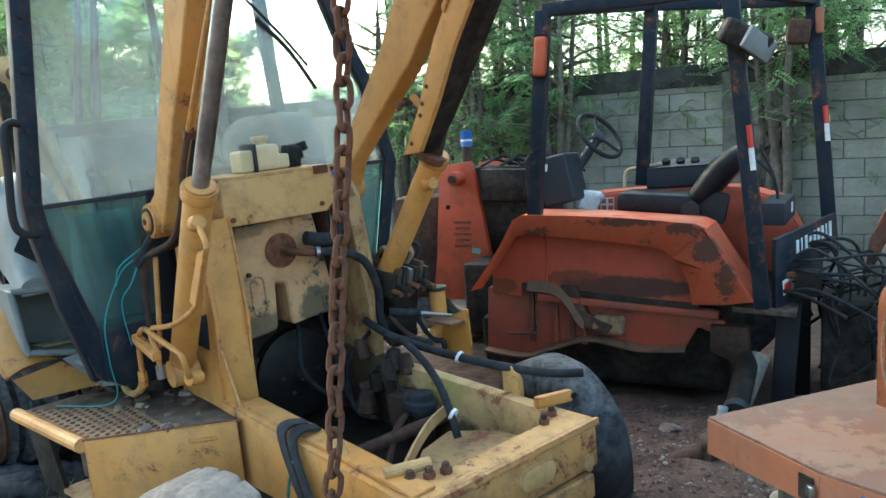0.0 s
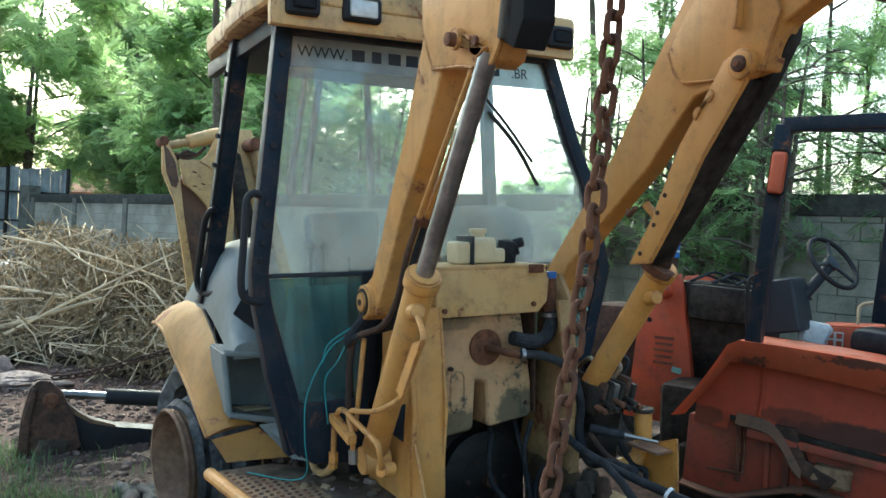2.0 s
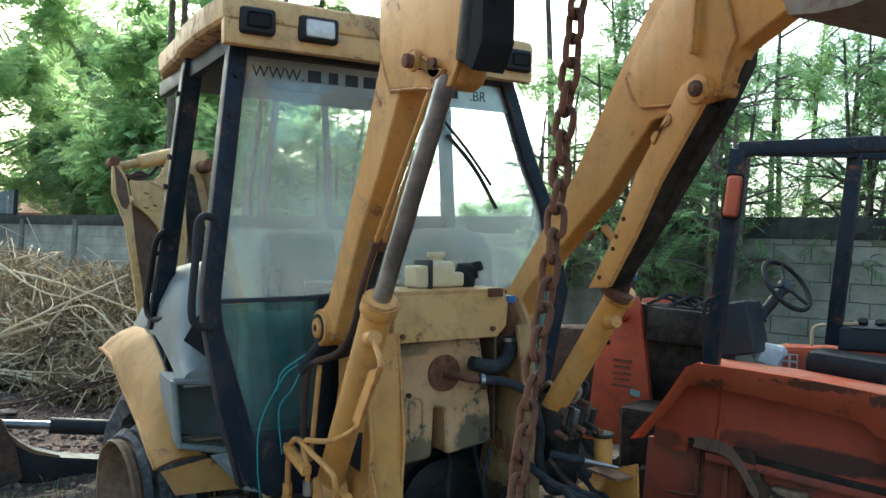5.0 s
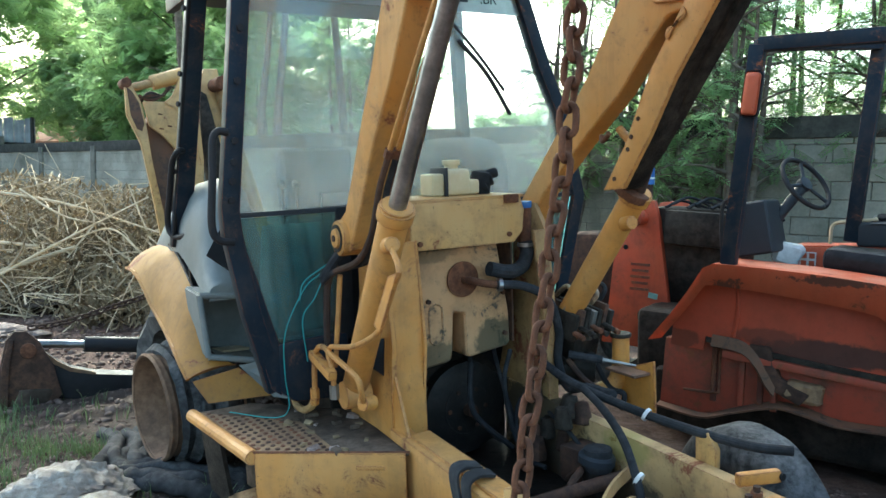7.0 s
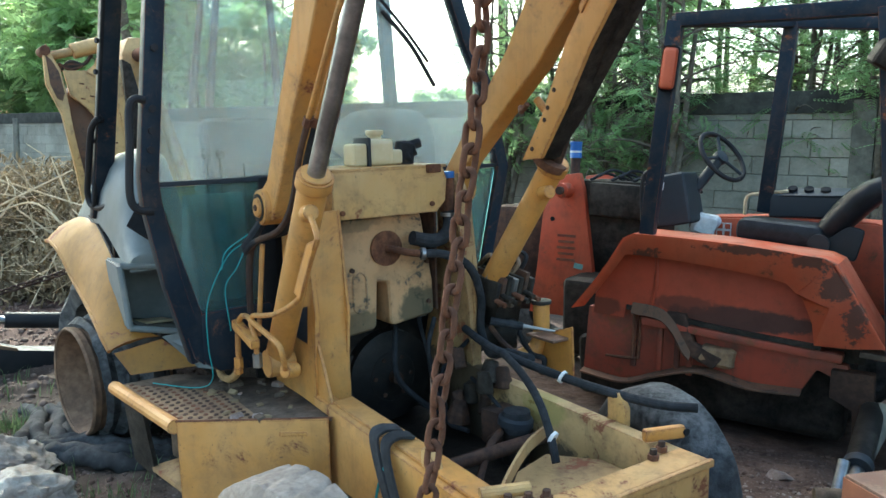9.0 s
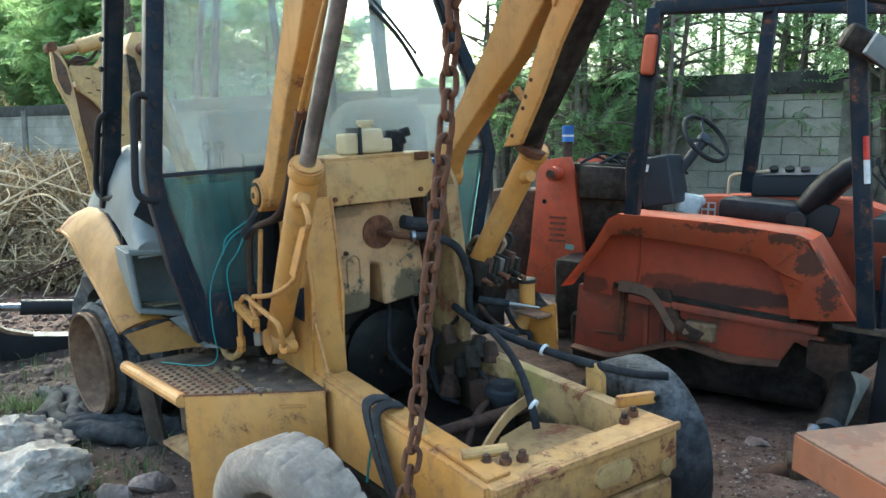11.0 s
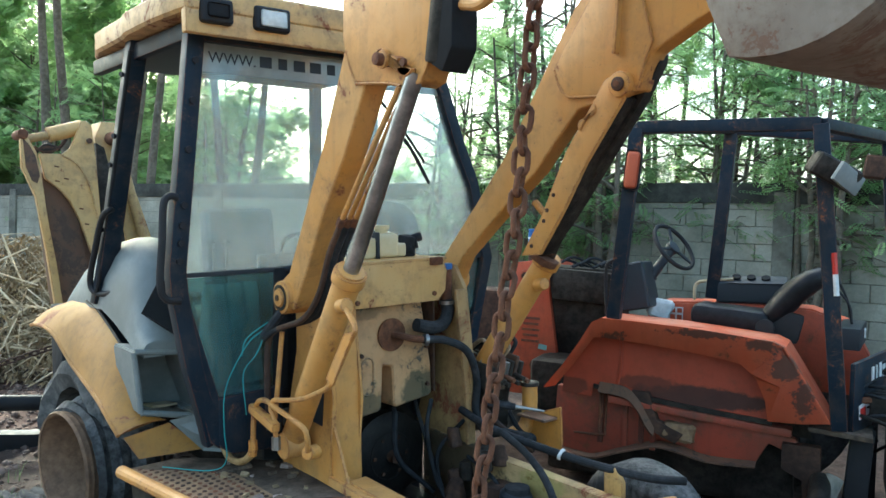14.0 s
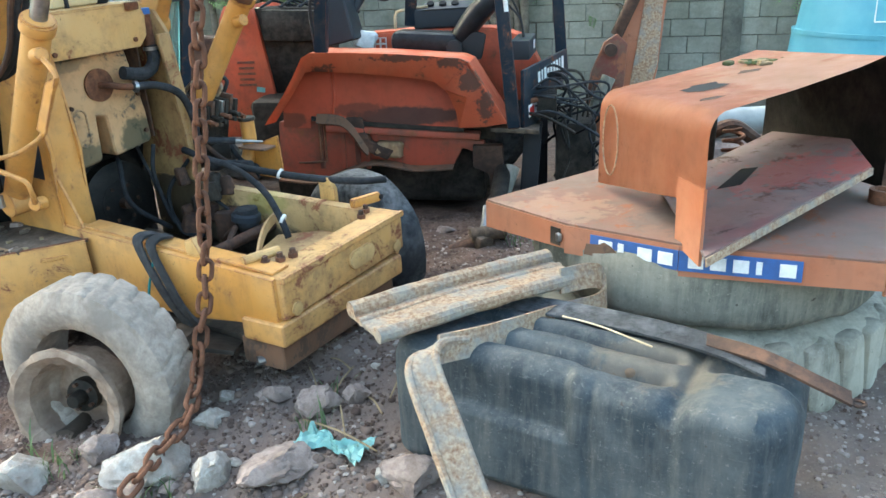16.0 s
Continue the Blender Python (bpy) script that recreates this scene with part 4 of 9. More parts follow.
def backhoe_middle():
    # yellow cross panel and top tray before the windscreen
    p = part("hood_panel", prism([(-0.30, 1.45), (-0.30, 1.66), (0.28, 1.66), (0.30, 1.60), (0.29, 1.50), (0.24, 1.45)], "y", 1.36, 1.375, 0.004), PALE, bh, "pale yellow sheet panel between the towers")
    part("panel_top", box((0.0, 1.55, 1.665), (0.60, 0.38, 0.014), bev=0.004), PALE, p)
    part("panel_lug", box((0.22, 1.35, 1.655), (0.07, 0.03, 0.04), bev=0.006), RUST, p)
    for u, w in ((-0.26, 1.48), (0.21, 1.49)):
        part("bolt", bolt((u, 1.36, w), (0, -1, 0), 0.012), RUST, p)
    # tan tank
    t = part("hydraulic_tank", bevel(prism([(-0.22, 1.44), (0.22, 1.44), (0.28, 1.10), (0.285, 0.95), (0.27, 0.93), (0.04, 0.905), (0.03, 0.93), (0.022, 1.12), (-0.03, 1.13), (-0.042, 0.92), (-0.06, 0.90), (-0.20, 0.885), (-0.225, 0.91)], "y", 1.47, 1.80, 0), 0.022, 3), TANK, bh, "tan moulded plastic tank with a notch and dark stains")
    part("tank_recess", tube([(-0.13 + a_, 1.470, b_) for a_, b_ in arc(0, 1.15, 0.035, 0, 180, 8) + arc(0, 1.03, 0.035, 180, 360, 8) + [(0.035, 1.15)]], 0.006, 6, 1), TANK, t)
    part("cover_disc", lathe([(0.0, 0.0), (0.082, 0.0), (0.084, 0.012), (0.05, 0.016), (0.02, 0.02), (0.0, 0.02)], pose(0.015, 1.468, 1.287, 90, 0, 0), 32), RUST, t, "round rusty cover plate")
    part("pipe_stub", tube([(0.015, 1.45, 1.287), (0.03, 1.40, 1.285), (0.08, 1.37, 1.27), (0.13, 1.35, 1.262)], 0.018, 10), RUST, t)
    for u, w in ((-0.17, 1.2), (0.24, 1.2), (0.245, 1.0)):
        part("tank_bolt", bolt((u, 1.468, w), (0, -1, 0), 0.012), RUST_D, t)
    part("tank_side", box((0.30, 1.62, 1.2), (0.012, 0.3, 0.5), bev=0.003), RUST_D, bh, "dark grimy side plate")
    # reservoir bottle and filler
    r = part("reservoir_bottle", box((0.03, 1.56, 1.735), (0.14, 0.13, 0.125), bev=0.028, seg=4), CREAMP, bh, "cream translucent plastic fluid reservoir")
    part("side_chamber", box((-0.075, 1.56, 1.725), (0.07, 0.12, 0.105), bev=0.018, seg=3), CREAMP, r)
    part("shoulder", box((0.115, 1.55, 1.71), (0.07, 0.10, 0.07), bev=0.018, seg=3), CREAMP, r)
    part("neck", cyl((0.03, 1.56, 1.79), (0.03, 1.56, 1.815), 0.032, seg=18), CREAMP, r)
    part("cap", cyl((0.03, 1.56, 1.815), (0.03, 1.56, 1.838), 0.042, seg=20, bev=0.005), CREAMP, r)
    part("strap", box((-0.038, 1.56, 1.735), (0.014, 0.15, 0.14), bev=0.004), DPLAST, r)
    f = part("filler_neck", roughen(cyl((0.19, 1.58, 1.67), (0.20, 1.56, 1.78), 0.062, 0.045, 20, 0.012), 0.012, 18), RUBBER, bh, "black ribbed filler neck")
    for k in range(3):
        part("rib", cyl((0.19 + 0.02 * k, 1.56, 1.70 + 0.03 * k), (0.215 + 0.03 * k, 1.54, 1.715 + 0.03 * k), 0.040 - 0.008 * k, seg=14, bev=0.006), RUBBER, f)
    # pipes and hoses
    part("blue_cap", cyl((0.354, 1.43, 1.60), (0.354, 1.43, 1.632), 0.034, seg=18, bev=0.004), BLUE, bh, "bright blue tape on a pipe end")
    part("riser_pipe", cyl((0.354, 1.43, 1.42), (0.354, 1.43, 1.60), 0.03, seg=16), RUST, bh)
    part("elbow_hose", tube([(0.354, 1.43, 1.44), (0.354, 1.42, 1.38), (0.31, 1.40, 1.325), (0.22, 1.38, 1.31), (0.11, 1.38, 1.335)], 0.034, 12), RUBBER, bh, "thick black rubber elbow hose")
    part("hose_clip", cyl((0.354, 1.43, 1.415), (0.354, 1.43, 1.432), 0.039, seg=18), CHROME, bh)
    part("return_hose", tube([(0.13, 1.35, 1.262), (0.24, 1.30, 1.25), (0.36, 1.27, 1.18), (0.43, 1.28, 1.02), (0.44, 1.30, 0.86), (0.42, 1.2, 0.76), (0.40, 1.05, 0.80), (0.38, 0.85, 0.82)], 0.021, 12), RUBBER, bh, "long black rubber hose")
    part("hose_clip", cyl((0.135, 1.347, 1.261), (0.152, 1.342, 1.26), 0.031, seg=16), CHROME, bh)
    part("rail_hose", tube([(0.38, 1.35, 0.86), (0.34, 1.10, 0.83), (0.36, 0.82, 0.80), (0.44, 0.55, 0.76), (0.55, 0.30, 0.73), (0.66, 0.18, 0.72)], 0.019, 12), RUBBER, bh, "black hose along the frame")
    part("hanging_hose", tube([(0.34, 1.0, 0.82), (0.26, 0.78, 0.80), (0.20, 0.60, 0.74), (0.17, 0.50, 0.64), (0.15, 0.44, 0.54)], 0.017, 12), RUBBER, bh, "black hose drooping into the bay")
    for p_ in ((0.40, 0.68, 0.78), (0.172, 0.49, 0.625)):
        part("hose_band", cyl(p_, Vector(p_) + Vector((0.004, -0.012, -0.006)), 0.028, seg=14), WHITE, bh)
    part("loop_hose", tube([(0.40, 1.35, 0.80), (0.30, 1.45, 0.62), (0.26, 1.35, 0.42), (0.28, 1.2, 0.40)], 0.012, 8), RUBBER, bh)
    part("loop_hose", tube([(0.30, 1.5, 0.9), (0.22, 1.44, 0.75), (0.25, 1.4, 0.5), (0.3, 1.35, 0.4)], 0.012, 8), RUBBER, bh)
    # far-side bracket with the filler pipe
    part("filler_pipe", tube([(0.751, 1.205, 0.955), (0.751, 1.205, 0.85), (0.748, 1.21, 0.78), (0.72, 1.22, 0.72), (0.64, 1.24, 0.69)], 0.042, 16), YELLOW, bh, "yellow filler pipe with a flat cap")
    part("filler_cap", cyl((0.751, 1.205, 0.955), (0.751, 1.205, 0.975), 0.052, seg=22, bev=0.004), GREASE_SHADE, bh)
    part("side_bracket", prism([(1.20, 0.62), (1.20, 0.80), (0.98, 0.88), (0.97, 0.62)], "x", 0.745, 0.76, 0.012), YELLOW, bh, "flat yellow bracket plate")
    part("side_shelf", box((0.70, 1.10, 0.815), (0.11, 0.20, 0.014), bev=0.004), WEIGHT_D, bh)
    vb = part("valve_block", roughen(box((0.60, 1.42, 0.98), (0.20, 0.26, 0.26), (8, 5, 12), 0.02), 0.01, 20), GREASE_SHADE, bh, "greasy valve block")
    for k in range(7):
        part("spool_section", box((0.49 + 0.036 * k, 1.34, 1.04 + 0.012 * (k % 3)), (0.028, 0.20, 0.13 + 0.02 * (k % 2)), (12, 4, 10), 0.005), STEEL if k == 3 else (RUST_D if k % 2 else GREASE_SHADE), vb)
        part("spool", cyl((0.50 + 0.036 * k, 1.25, 1.00 + 0.02 * (k % 2)), (0.50 + 0.036 * k, 1.18, 0.985 + 0.02 * (k % 2)), 0.013, seg=10), RUST if k % 3 == 0 else GREASE_SHADE, vb)
    for k in range(5):
        part("valve_pipe", tube([(0.50 + 0.05 * k, 1.32, 1.10), (0.52 + 0.05 * k, 1.28, 1.17 + 0.02 * (k % 3)), (0.58 + 0.04 * k, 1.40, 1.20), (0.62 + 0.04 * k, 1.55, 1.12)], 0.012, 8), (BEAM, RUBBER, RUST_D)[k % 3], vb)
    part("pump_body", roughen(cyl((0.46, 1.42, 0.80), (0.66, 1.30, 0.80), 0.085, 0.075, 20, 0.012), 0.012, 16), GREASE_SHADE, bh, "oily pump body")
    for k in (0, 3):
        part("lower_pipe", tube([(0.50 + 0.05 * k, 1.30, 0.86), (0.52 + 0.05 * k, 1.20, 0.78 - 0.02 * k), (0.60 + 0.03 * k, 1.12, 0.70), (0.70, 1.14, 0.62)], 0.014, 8), RUBBER if k % 2 else RUST_D, bh)
    part("silver_pipe", cyl((0.47, 1.26, 0.90), (0.60, 1.17, 0.87), 0.02, seg=10), RUBBER, bh)
    part("thin_rod", cyl((0.60, 1.17, 0.87), (0.73, 1.08, 0.84), 0.012, 0.006, 8), STEEL, bh)


def backhoe_step():
    s = part("step_tread", prism([(-0.995, 1.50), (-0.70, 1.30), (-0.70, 1.78), (-1.08, 2.20)], "z", 0.645, 0.66, 0.004), TREAD, bh, "perforated rusty step plate")
    top = part("step_deck", prism([(-0.70, 1.30), (-0.46, 1.14), (-0.42, 1.80), (-0.80, 2.2), (-1.08, 2.20), (-0.70, 1.78)], "z", 0.643, 0.655, 0.003), MUD, bh, "step deck caked with mud and leaves")
    for i in range(8):
        for j in range(12):
            a, b = (i + 0.5) / 8, (j + 0.5) / 12
            u = -0.985 + 0.27 * a - 0.07 * b * (1 - a)
            v = (1.52 - 0.20 * a) + b * (0.66 - 0.18 * a)
            part("tread_stud", lathe([(0.004, 0.0), (0.012, 0.0), (0.010, 0.005), (0.005, 0.005)], pose(u, v, 0.659), 8), RUST_D if (i * 7 + j * 3) % 3 else RUST, s)
    r = random.Random(14)
    for k in range(26):
        u, v = r.uniform(-0.80, -0.47), r.uniform(1.30, 1.95)
        q = r.uniform(0.012, 0.04)
        part("dirt_clump", roughen(box((u, v, 0.655 + q * 0.25), (q * 1.6, q, q * 0.7), (r.uniform(-20, 20), 0, r.uniform(0, 180)), q * 0.2, 2), q * 0.3, 30, k), r.choice((MUD, MUD, BRUSH, ROCK_B)), top)
    part("step_front", prism([(0.0, 0.66), (0.0, 0.16), (0.12, 0.14), (0.60, 0.30), (0.635, 0.40), (0.635, 0.66)], "y", -0.008, 0.008, 0.004), YELLOW, bh, "yellow step skirt with rusty holes").matrix_local = pose(-0.995, 1.505, 0, 0, 0, -35.5)
    part("edge_rust", tube([(-1.0, 1.505, 0.661), (-0.73, 1.315, 0.661), (-0.46, 1.135, 0.66)], 0.006, 6, 3), RUST, bh, "rusty seam along the step's edge")
    part("edge_rust", tube([(-0.985, 1.53, 0.662), (-1.03, 1.85, 0.662), (-1.07, 2.18, 0.662)], 0.005, 6, 3), RUST, bh)
    part("step_side", tube([(-1.005, 1.50, 0.64), (-1.09, 2.22, 0.64)], 0.032, 12), YELLOW, bh, "rounded yellow step edge")
    part("step_bottom", box((-0.90, 1.74, 0.30), (0.16, 0.44, 0.03), (0, 0, 8), 0.008), PALE_D, bh)
    part("side_flap", sheet([(-1.02, 1.98, 0.60), (-1.06, 2.16, 0.62), (-1.04, 2.10, 0.30), (-0.99, 1.92, 0.26)], 0.02), GREASE_SHADE, bh, "hanging dark rubber flap")
    part("step_back", box((-0.78, 1.9, 0.43), (0.02, 0.7, 0.42), (0, 0, 8), 0.004), MUD, bh)
    part("skirt_slot", box((-0.60, 1.218, 0.60), (0.12, 0.02, 0.02), (0, 0, -35), 0.006), YELLOW, bh)


def lettering(words, at, size, mat, parent):
    cu = bpy.data.curves.new("lettering", "FONT")
    cu.body, cu.size, cu.extrude = words, size, 0.0008
    tmp = bpy.data.objects.new("lettering", cu)
    bpy.context.scene.collection.objects.link(tmp)
    bpy.context.view_layer.update()
    me = bpy.data.meshes.new_from_object(tmp)
    bpy.data.objects.remove(tmp)
    me.transform(pose(*at, 90, 0, 0))
    me.materials.clear()
    me.materials.append(mat)
    ob = new("lettering", me)
    ob.parent = parent
    return ob


def pillar(pts, name="cab_pillar", label="", w=0.075):
    return beam_line(pts, w, w * 0.9, NAVY, bh, name, label)


def backhoe_cab():
    n = pillar([(-0.845, 1.76, 2.80), (-0.905, 1.76, 2.25), (-0.97, 1.76, 1.66), (-0.965, 1.76, 1.55), (-0.90, 1.77, 1.19), (-0.835, 1.78, 0.95), (-0.80, 1.80, 0.82)], label="dark navy front cab pillar with bolts", w=0.082)
    part("pillar_foot", prism([(-1.0, 1.63), (-0.925, 1.63), (-0.915, 1.51), (-0.785, 1.05), (-0.785, 0.80), (-0.83, 0.84), (-0.93, 1.20), (-0.995, 1.50)], "y", 1.742, 1.80, 0.008), NAVY, n)
    for w, u in ((2.6, -0.867), (2.42, -0.886), (2.2, -0.911), (1.95, -0.938), (1.86, -0.948), (1.78, -0.957), (1.70, -0.966)):
        part("bolt", bolt((u, 1.720, w), (0, -1, 0), 0.016), BLACKP, n)
    pillar([(0.53, 1.76, 2.80), (0.72, 1.76, 2.30), (0.83, 1.76, 2.07), (0.94, 1.76, 1.62), (0.80, 1.78, 1.0)])
    d = pillar([(-0.875, 2.42, 2.80), (-0.945, 2.80, 1.62), (-0.955, 2.92, 1.40)], label="dark navy rear door pillar", w=0.095)
    part("door_seal", tube([(-0.915, 2.405, 2.74), (-0.985, 2.775, 1.62), (-0.995, 2.86, 1.46)], 0.012, 6), DARK, d)
    for q in (0.15, 0.42, 0.55, 0.85):
        part("hinge_bolt", bolt((-0.925 - 0.07 * q, 2.42 + 0.36 * q, 2.80 - 1.15 * q), (-1, -0.3, 0), 0.014), BLACKP, d)
    pillar([(0.70, 2.60, 2.80), (0.95, 2.9, 1.45)])
    pillar([(0.60, 3.12, 2.80), (0.80, 3.50, 1.3)])
    # grab handles
    for pts in ([(-0.965, 1.725, 1.985), (-1.005, 1.72, 1.99), (-1.03, 1.72, 1.95), (-1.04, 1.72, 1.80), (-1.055, 1.72, 1.60), (-1.03, 1.72, 1.535), (-0.965, 1.725, 1.52)],
                [(-0.945, 2.68, 1.93), (-0.985, 2.63, 1.925), (-1.005, 2.69, 1.87), (-1.01, 2.80, 1.70), (-1.01, 2.90, 1.55), (-1.0, 2.89, 1.48), (-0.975, 2.80, 1.465), (-0.95, 2.66, 1.49)]):
        h = part("grab_handle", tube(pts, 0.017, 10), BLACKP, bh, "black tubular grab handle")
    # roof
    outline = [(-0.955, 1.60), (0.63, 1.60), (0.72, 1.80), (0.72, 3.25), (-0.87, 3.14), (-0.955, 2.85), (-0.965, 2.40), (-0.985, 2.30), (-0.985, 1.95)]
    r = part("cab_roof", bevel(prism(outline, "z", 2.79, 2.91, 0), 0.035, 3), ROOF_Y, bh, "dusty yellow cab roof with overhanging visor")
    part("visor", bevel(prism([(-0.95, 1.61), (0.63, 1.61), (0.63, 1.66), (-0.95, 1.66)], "z", 2.70, 2.82, 0), 0.008, 2), ROOF_Y, r)
    part("roof_cap", prism([(-0.7, 1.8), (0.5, 1.8), (0.5, 3.1), (-0.7, 3.0)], "z", 2.91, 2.945, 0.02), RUST_D, r)
    part("headliner", prism([(-0.86, 1.72), (0.58, 1.72), (0.66, 3.2), (-0.83, 3.1)], "z", 2.76, 2.785, 0.004), DPLAST, r, "dark headlining")
    part("roof_rail", box((-0.875, 2.4, 2.74), (0.05, 1.3, 0.08), (0, 0, 1.0), 0.01), NAVY, r)
    part("header_rail", box((-0.12, 1.76, 2.74), (1.42, 0.06, 0.09), bev=0.01), NAVY, r)
    for u, on in ((-0.815, 0), (-0.545, 1), (0.53, 0)):
        l = part("work_lamp", box((u, 1.605, 2.80), (0.18 if on else 0.15, 0.06, 0.11), bev=0.02, seg=3), BLACKP, r, "black roof work lamp housing")
        part("lens", box((u, 1.572, 2.80), (0.13, 0.012, 0.075) if on else (0.10, 0.008, 0.06), bev=0.012, seg=3), LAMPG if on else DARK, l, "clear lamp lens" if on else "empty lamp socket")
    # glass
    g = part("windscreen", prism([(-0.83, 2.70), (0.56, 2.70), (0.82, 2.05), (0.91, 1.66), (-0.945, 1.64)], "y", 1.757, 1.763, 0), GLASS, bh, "large dusty windscreen, sky haze included in its film")
    g.visible_shadow = False
    part("sunstrip", prism([(-0.81, 2.69), (0.55, 2.69), (0.60, 2.56), (-0.82, 2.56)], "y", 1.7535, 1.7565, 0), STRIP, g, "hazy grey sunstrip with dark bar lettering")
    for k in range(9):
        part("letter_bar", box((-0.50 + 0.092 * k, 1.751, 2.632), (0.062 - 0.016 * (k % 3 == 1), 0.003, 0.052), bev=0), DPLAST, g)
    low = part("lower_pane", prism([(-0.925, 1.615), (-0.485, 1.62), (-0.50, 1.055), (-0.78, 1.045), (-0.91, 1.50)], "y", 1.757, 1.763, 0), GLASS_T, bh, "blue-green tinted lower front pane")
    low.visible_shadow = False
    low2 = part("lower_pane", prism([(0.90, 1.615), (0.50, 1.62), (0.52, 1.05), (0.77, 1.04)], "y", 1.757, 1.763, 0), GLASS_T, bh)
    low2.visible_shadow = False
    part("pane_seal", box((-0.01, 1.757, 1.63), (1.86, 0.02, 0.022), bev=0.004), DPLAST, bh)
    part("pane_frame", box((-0.45, 1.77, 1.33), (0.07, 0.05, 0.62), bev=0.01), DARK, bh, "black rubber pane frame")
    part("pane_frame", box((0.46, 1.77, 1.33), (0.07, 0.05, 0.62), bev=0.01), DARK, bh)
    part("cab_sill", prism([(-0.80, 1.045), (-0.45, 1.055), (-0.45, 0.74), (-0.72, 0.76), (-0.80, 0.82)], "y", 1.74, 1.86, 0.02), NAVY, bh, "dark navy cab corner panel")
    part("cab_sill", prism([(0.80, 1.04), (0.45, 1.06), (0.45, 0.72), (0.70, 0.70), (0.78, 0.78)], "y", 1.74, 1.86, 0.02), NAVY, bh)
    lettering("WWW.", (-0.79, 1.7525, 2.605), 0.072, DPLAST, g)
    lettering(".BR", (0.34, 1.7525, 2.605), 0.072, DPLAST, g)
    w = part("wiper_arm", tube([(0.10, 1.735, 2.56), (0.30, 1.73, 2.36), (0.46, 1.735, 2.18)], 0.008, 6), BLACKP, bh, "black windscreen wiper")
    part("wiper_blade", tube([(0.20, 1.742, 2.42), (0.36, 1.738, 2.26), (0.50, 1.742, 2.06)], 0.011, 6), BLACKP, w)
    # inside
    def seat(x, y, z, lab):
        q = part("cab_seat", box((x, y, z), (0.46, 0.46, 0.14), bev=0.05, seg=3), SEATC, bh, lab)
        part("backrest", box((x, y + 0.24, z + 0.36), (0.44, 0.13, 0.62), (-8, 0, 0), 0.055, 3), SEATC, q)
    seat(-0.22, 2.42, 1.26, "grey cloth operator seat")
    part("engine_cover", bevel(box((0.68, 2.60, 1.42), (0.54, 0.62, 1.10), bev=0), 0.24, 6), SEATC, bh, "rounded grey moulded cover inside the cab")
    part("dash", box((0.0, 1.98, 1.46), (0.7, 0.22, 0.28), (12, 0, 0), 0.04, 3), DPLAST, bh, "dark dashboard")
    st = part("steering_wheel", tube([(0.19 * math.cos(a) - 0.05, 2.10 + 0.13 * math.sin(a), 1.66 + 0.12 * math.sin(a)) for a in (math.tau * k / 20 for k in range(21))], 0.014, 8, 2), BLACKP, bh)
    part("steering_column", cyl((-0.05, 1.98, 1.45), (-0.05, 2.1, 1.66), 0.03), DPLAST, st)
    for u in (-0.42, -0.50):
        lv = part("lever", cyl((u, 2.42, 1.25), (u - 0.02, 2.38, 1.72), 0.009, seg=8), BLACKP, bh)
        part("lever_knob", lathe([(0.0, -0.02), (0.022, -0.012), (0.026, 0.01), (0.012, 0.028), (0, 0.03)], pose(u - 0.02, 2.38, 1.73), 12), BLACKP, lv)
    con = part("side_console", box((-0.60, 2.30, 1.12), (0.20, 0.46, 0.46), (6, 0, 0), 0.07, 4), SEATC, bh, "grey moulded console beside the seat")
    part("console_top", box((-0.60, 2.26, 1.36), (0.16, 0.36, 0.04), (8, 0, 0), 0.015, 3), DPLAST, con)
    part("seat_pedestal", box((-0.24, 2.40, 1.05), (0.36, 0.36, 0.34), (0, 0, 0), 0.05, 3), DPLAST, bh)
    part("pedal", box((-0.52, 1.98, 0.98), (0.10, 0.12, 0.02), (35, 0, 0), 0.006), DPLAST, bh)
    part("pedal", box((-0.36, 1.98, 0.98), (0.10, 0.12, 0.02), (35, 0, 0), 0.006), DPLAST, bh)
    part("floor_mat", box((-0.45, 2.05, 0.895), (0.62, 0.40, 0.012), bev=0.004), TYRE_M, bh, "dusty rubber floor mat")
    film = bmesh.new()  # pale film hanging in folds behind the lower pane
    bmesh.ops.create_grid(film, x_segments=30, y_segments=16, size=0.5)
    for v in film.verts:
        p = v.co.copy()
        v.co = Vector((-0.665 + 0.30 * p.x - 0.05 * p.y * p.x, 1.86 + 0.022 * math.sin(p.x * 21 + 3 * p.y) + 0.03 * noise.noise(p * 4), 1.32 + 0.50 * p.y))
    bmesh.ops.solidify(film, geom=film.faces[:], thickness=0.003)
    part("hanging_film", film, FILM, bh, "pale crumpled plastic film", 60)
    part("cab_floor", box((0, 2.5, 0.86), (1.5, 1.4, 0.06), bev=0.01), GREY_PL, bh)
    part("cab_rear_panel", box((0, 3.45, 1.05), (1.6, 0.05, 0.5), bev=0.01), NAVY, bh)
    # cord hanging from the tower
    part("teal_cord", tube([(-0.62, 1.62, 1.36), (-0.70, 1.62, 1.30), (-0.77, 1.70, 1.10), (-0.775, 1.72, 0.90), (-0.76, 1.74, 0.74), (-0.80, 1.85, 0.674), (-0.95, 2.05, 0.676)], 0.003, 6), TEAL, bh, "teal nylon cord")
    part("teal_cord", tube([(-0.60, 1.60, 1.38), (-0.66, 1.60, 1.26), (-0.70, 1.66, 1.16), (-0.68, 1.68, 0.96)], 0.003, 6), TEAL, bh)
    part("teal_cord", tube([(-0.60, 1.60, 1.40), (-0.70, 1.62, 1.33), (-0.72, 1.63, 1.25)], 0.003, 6), TEAL, bh)
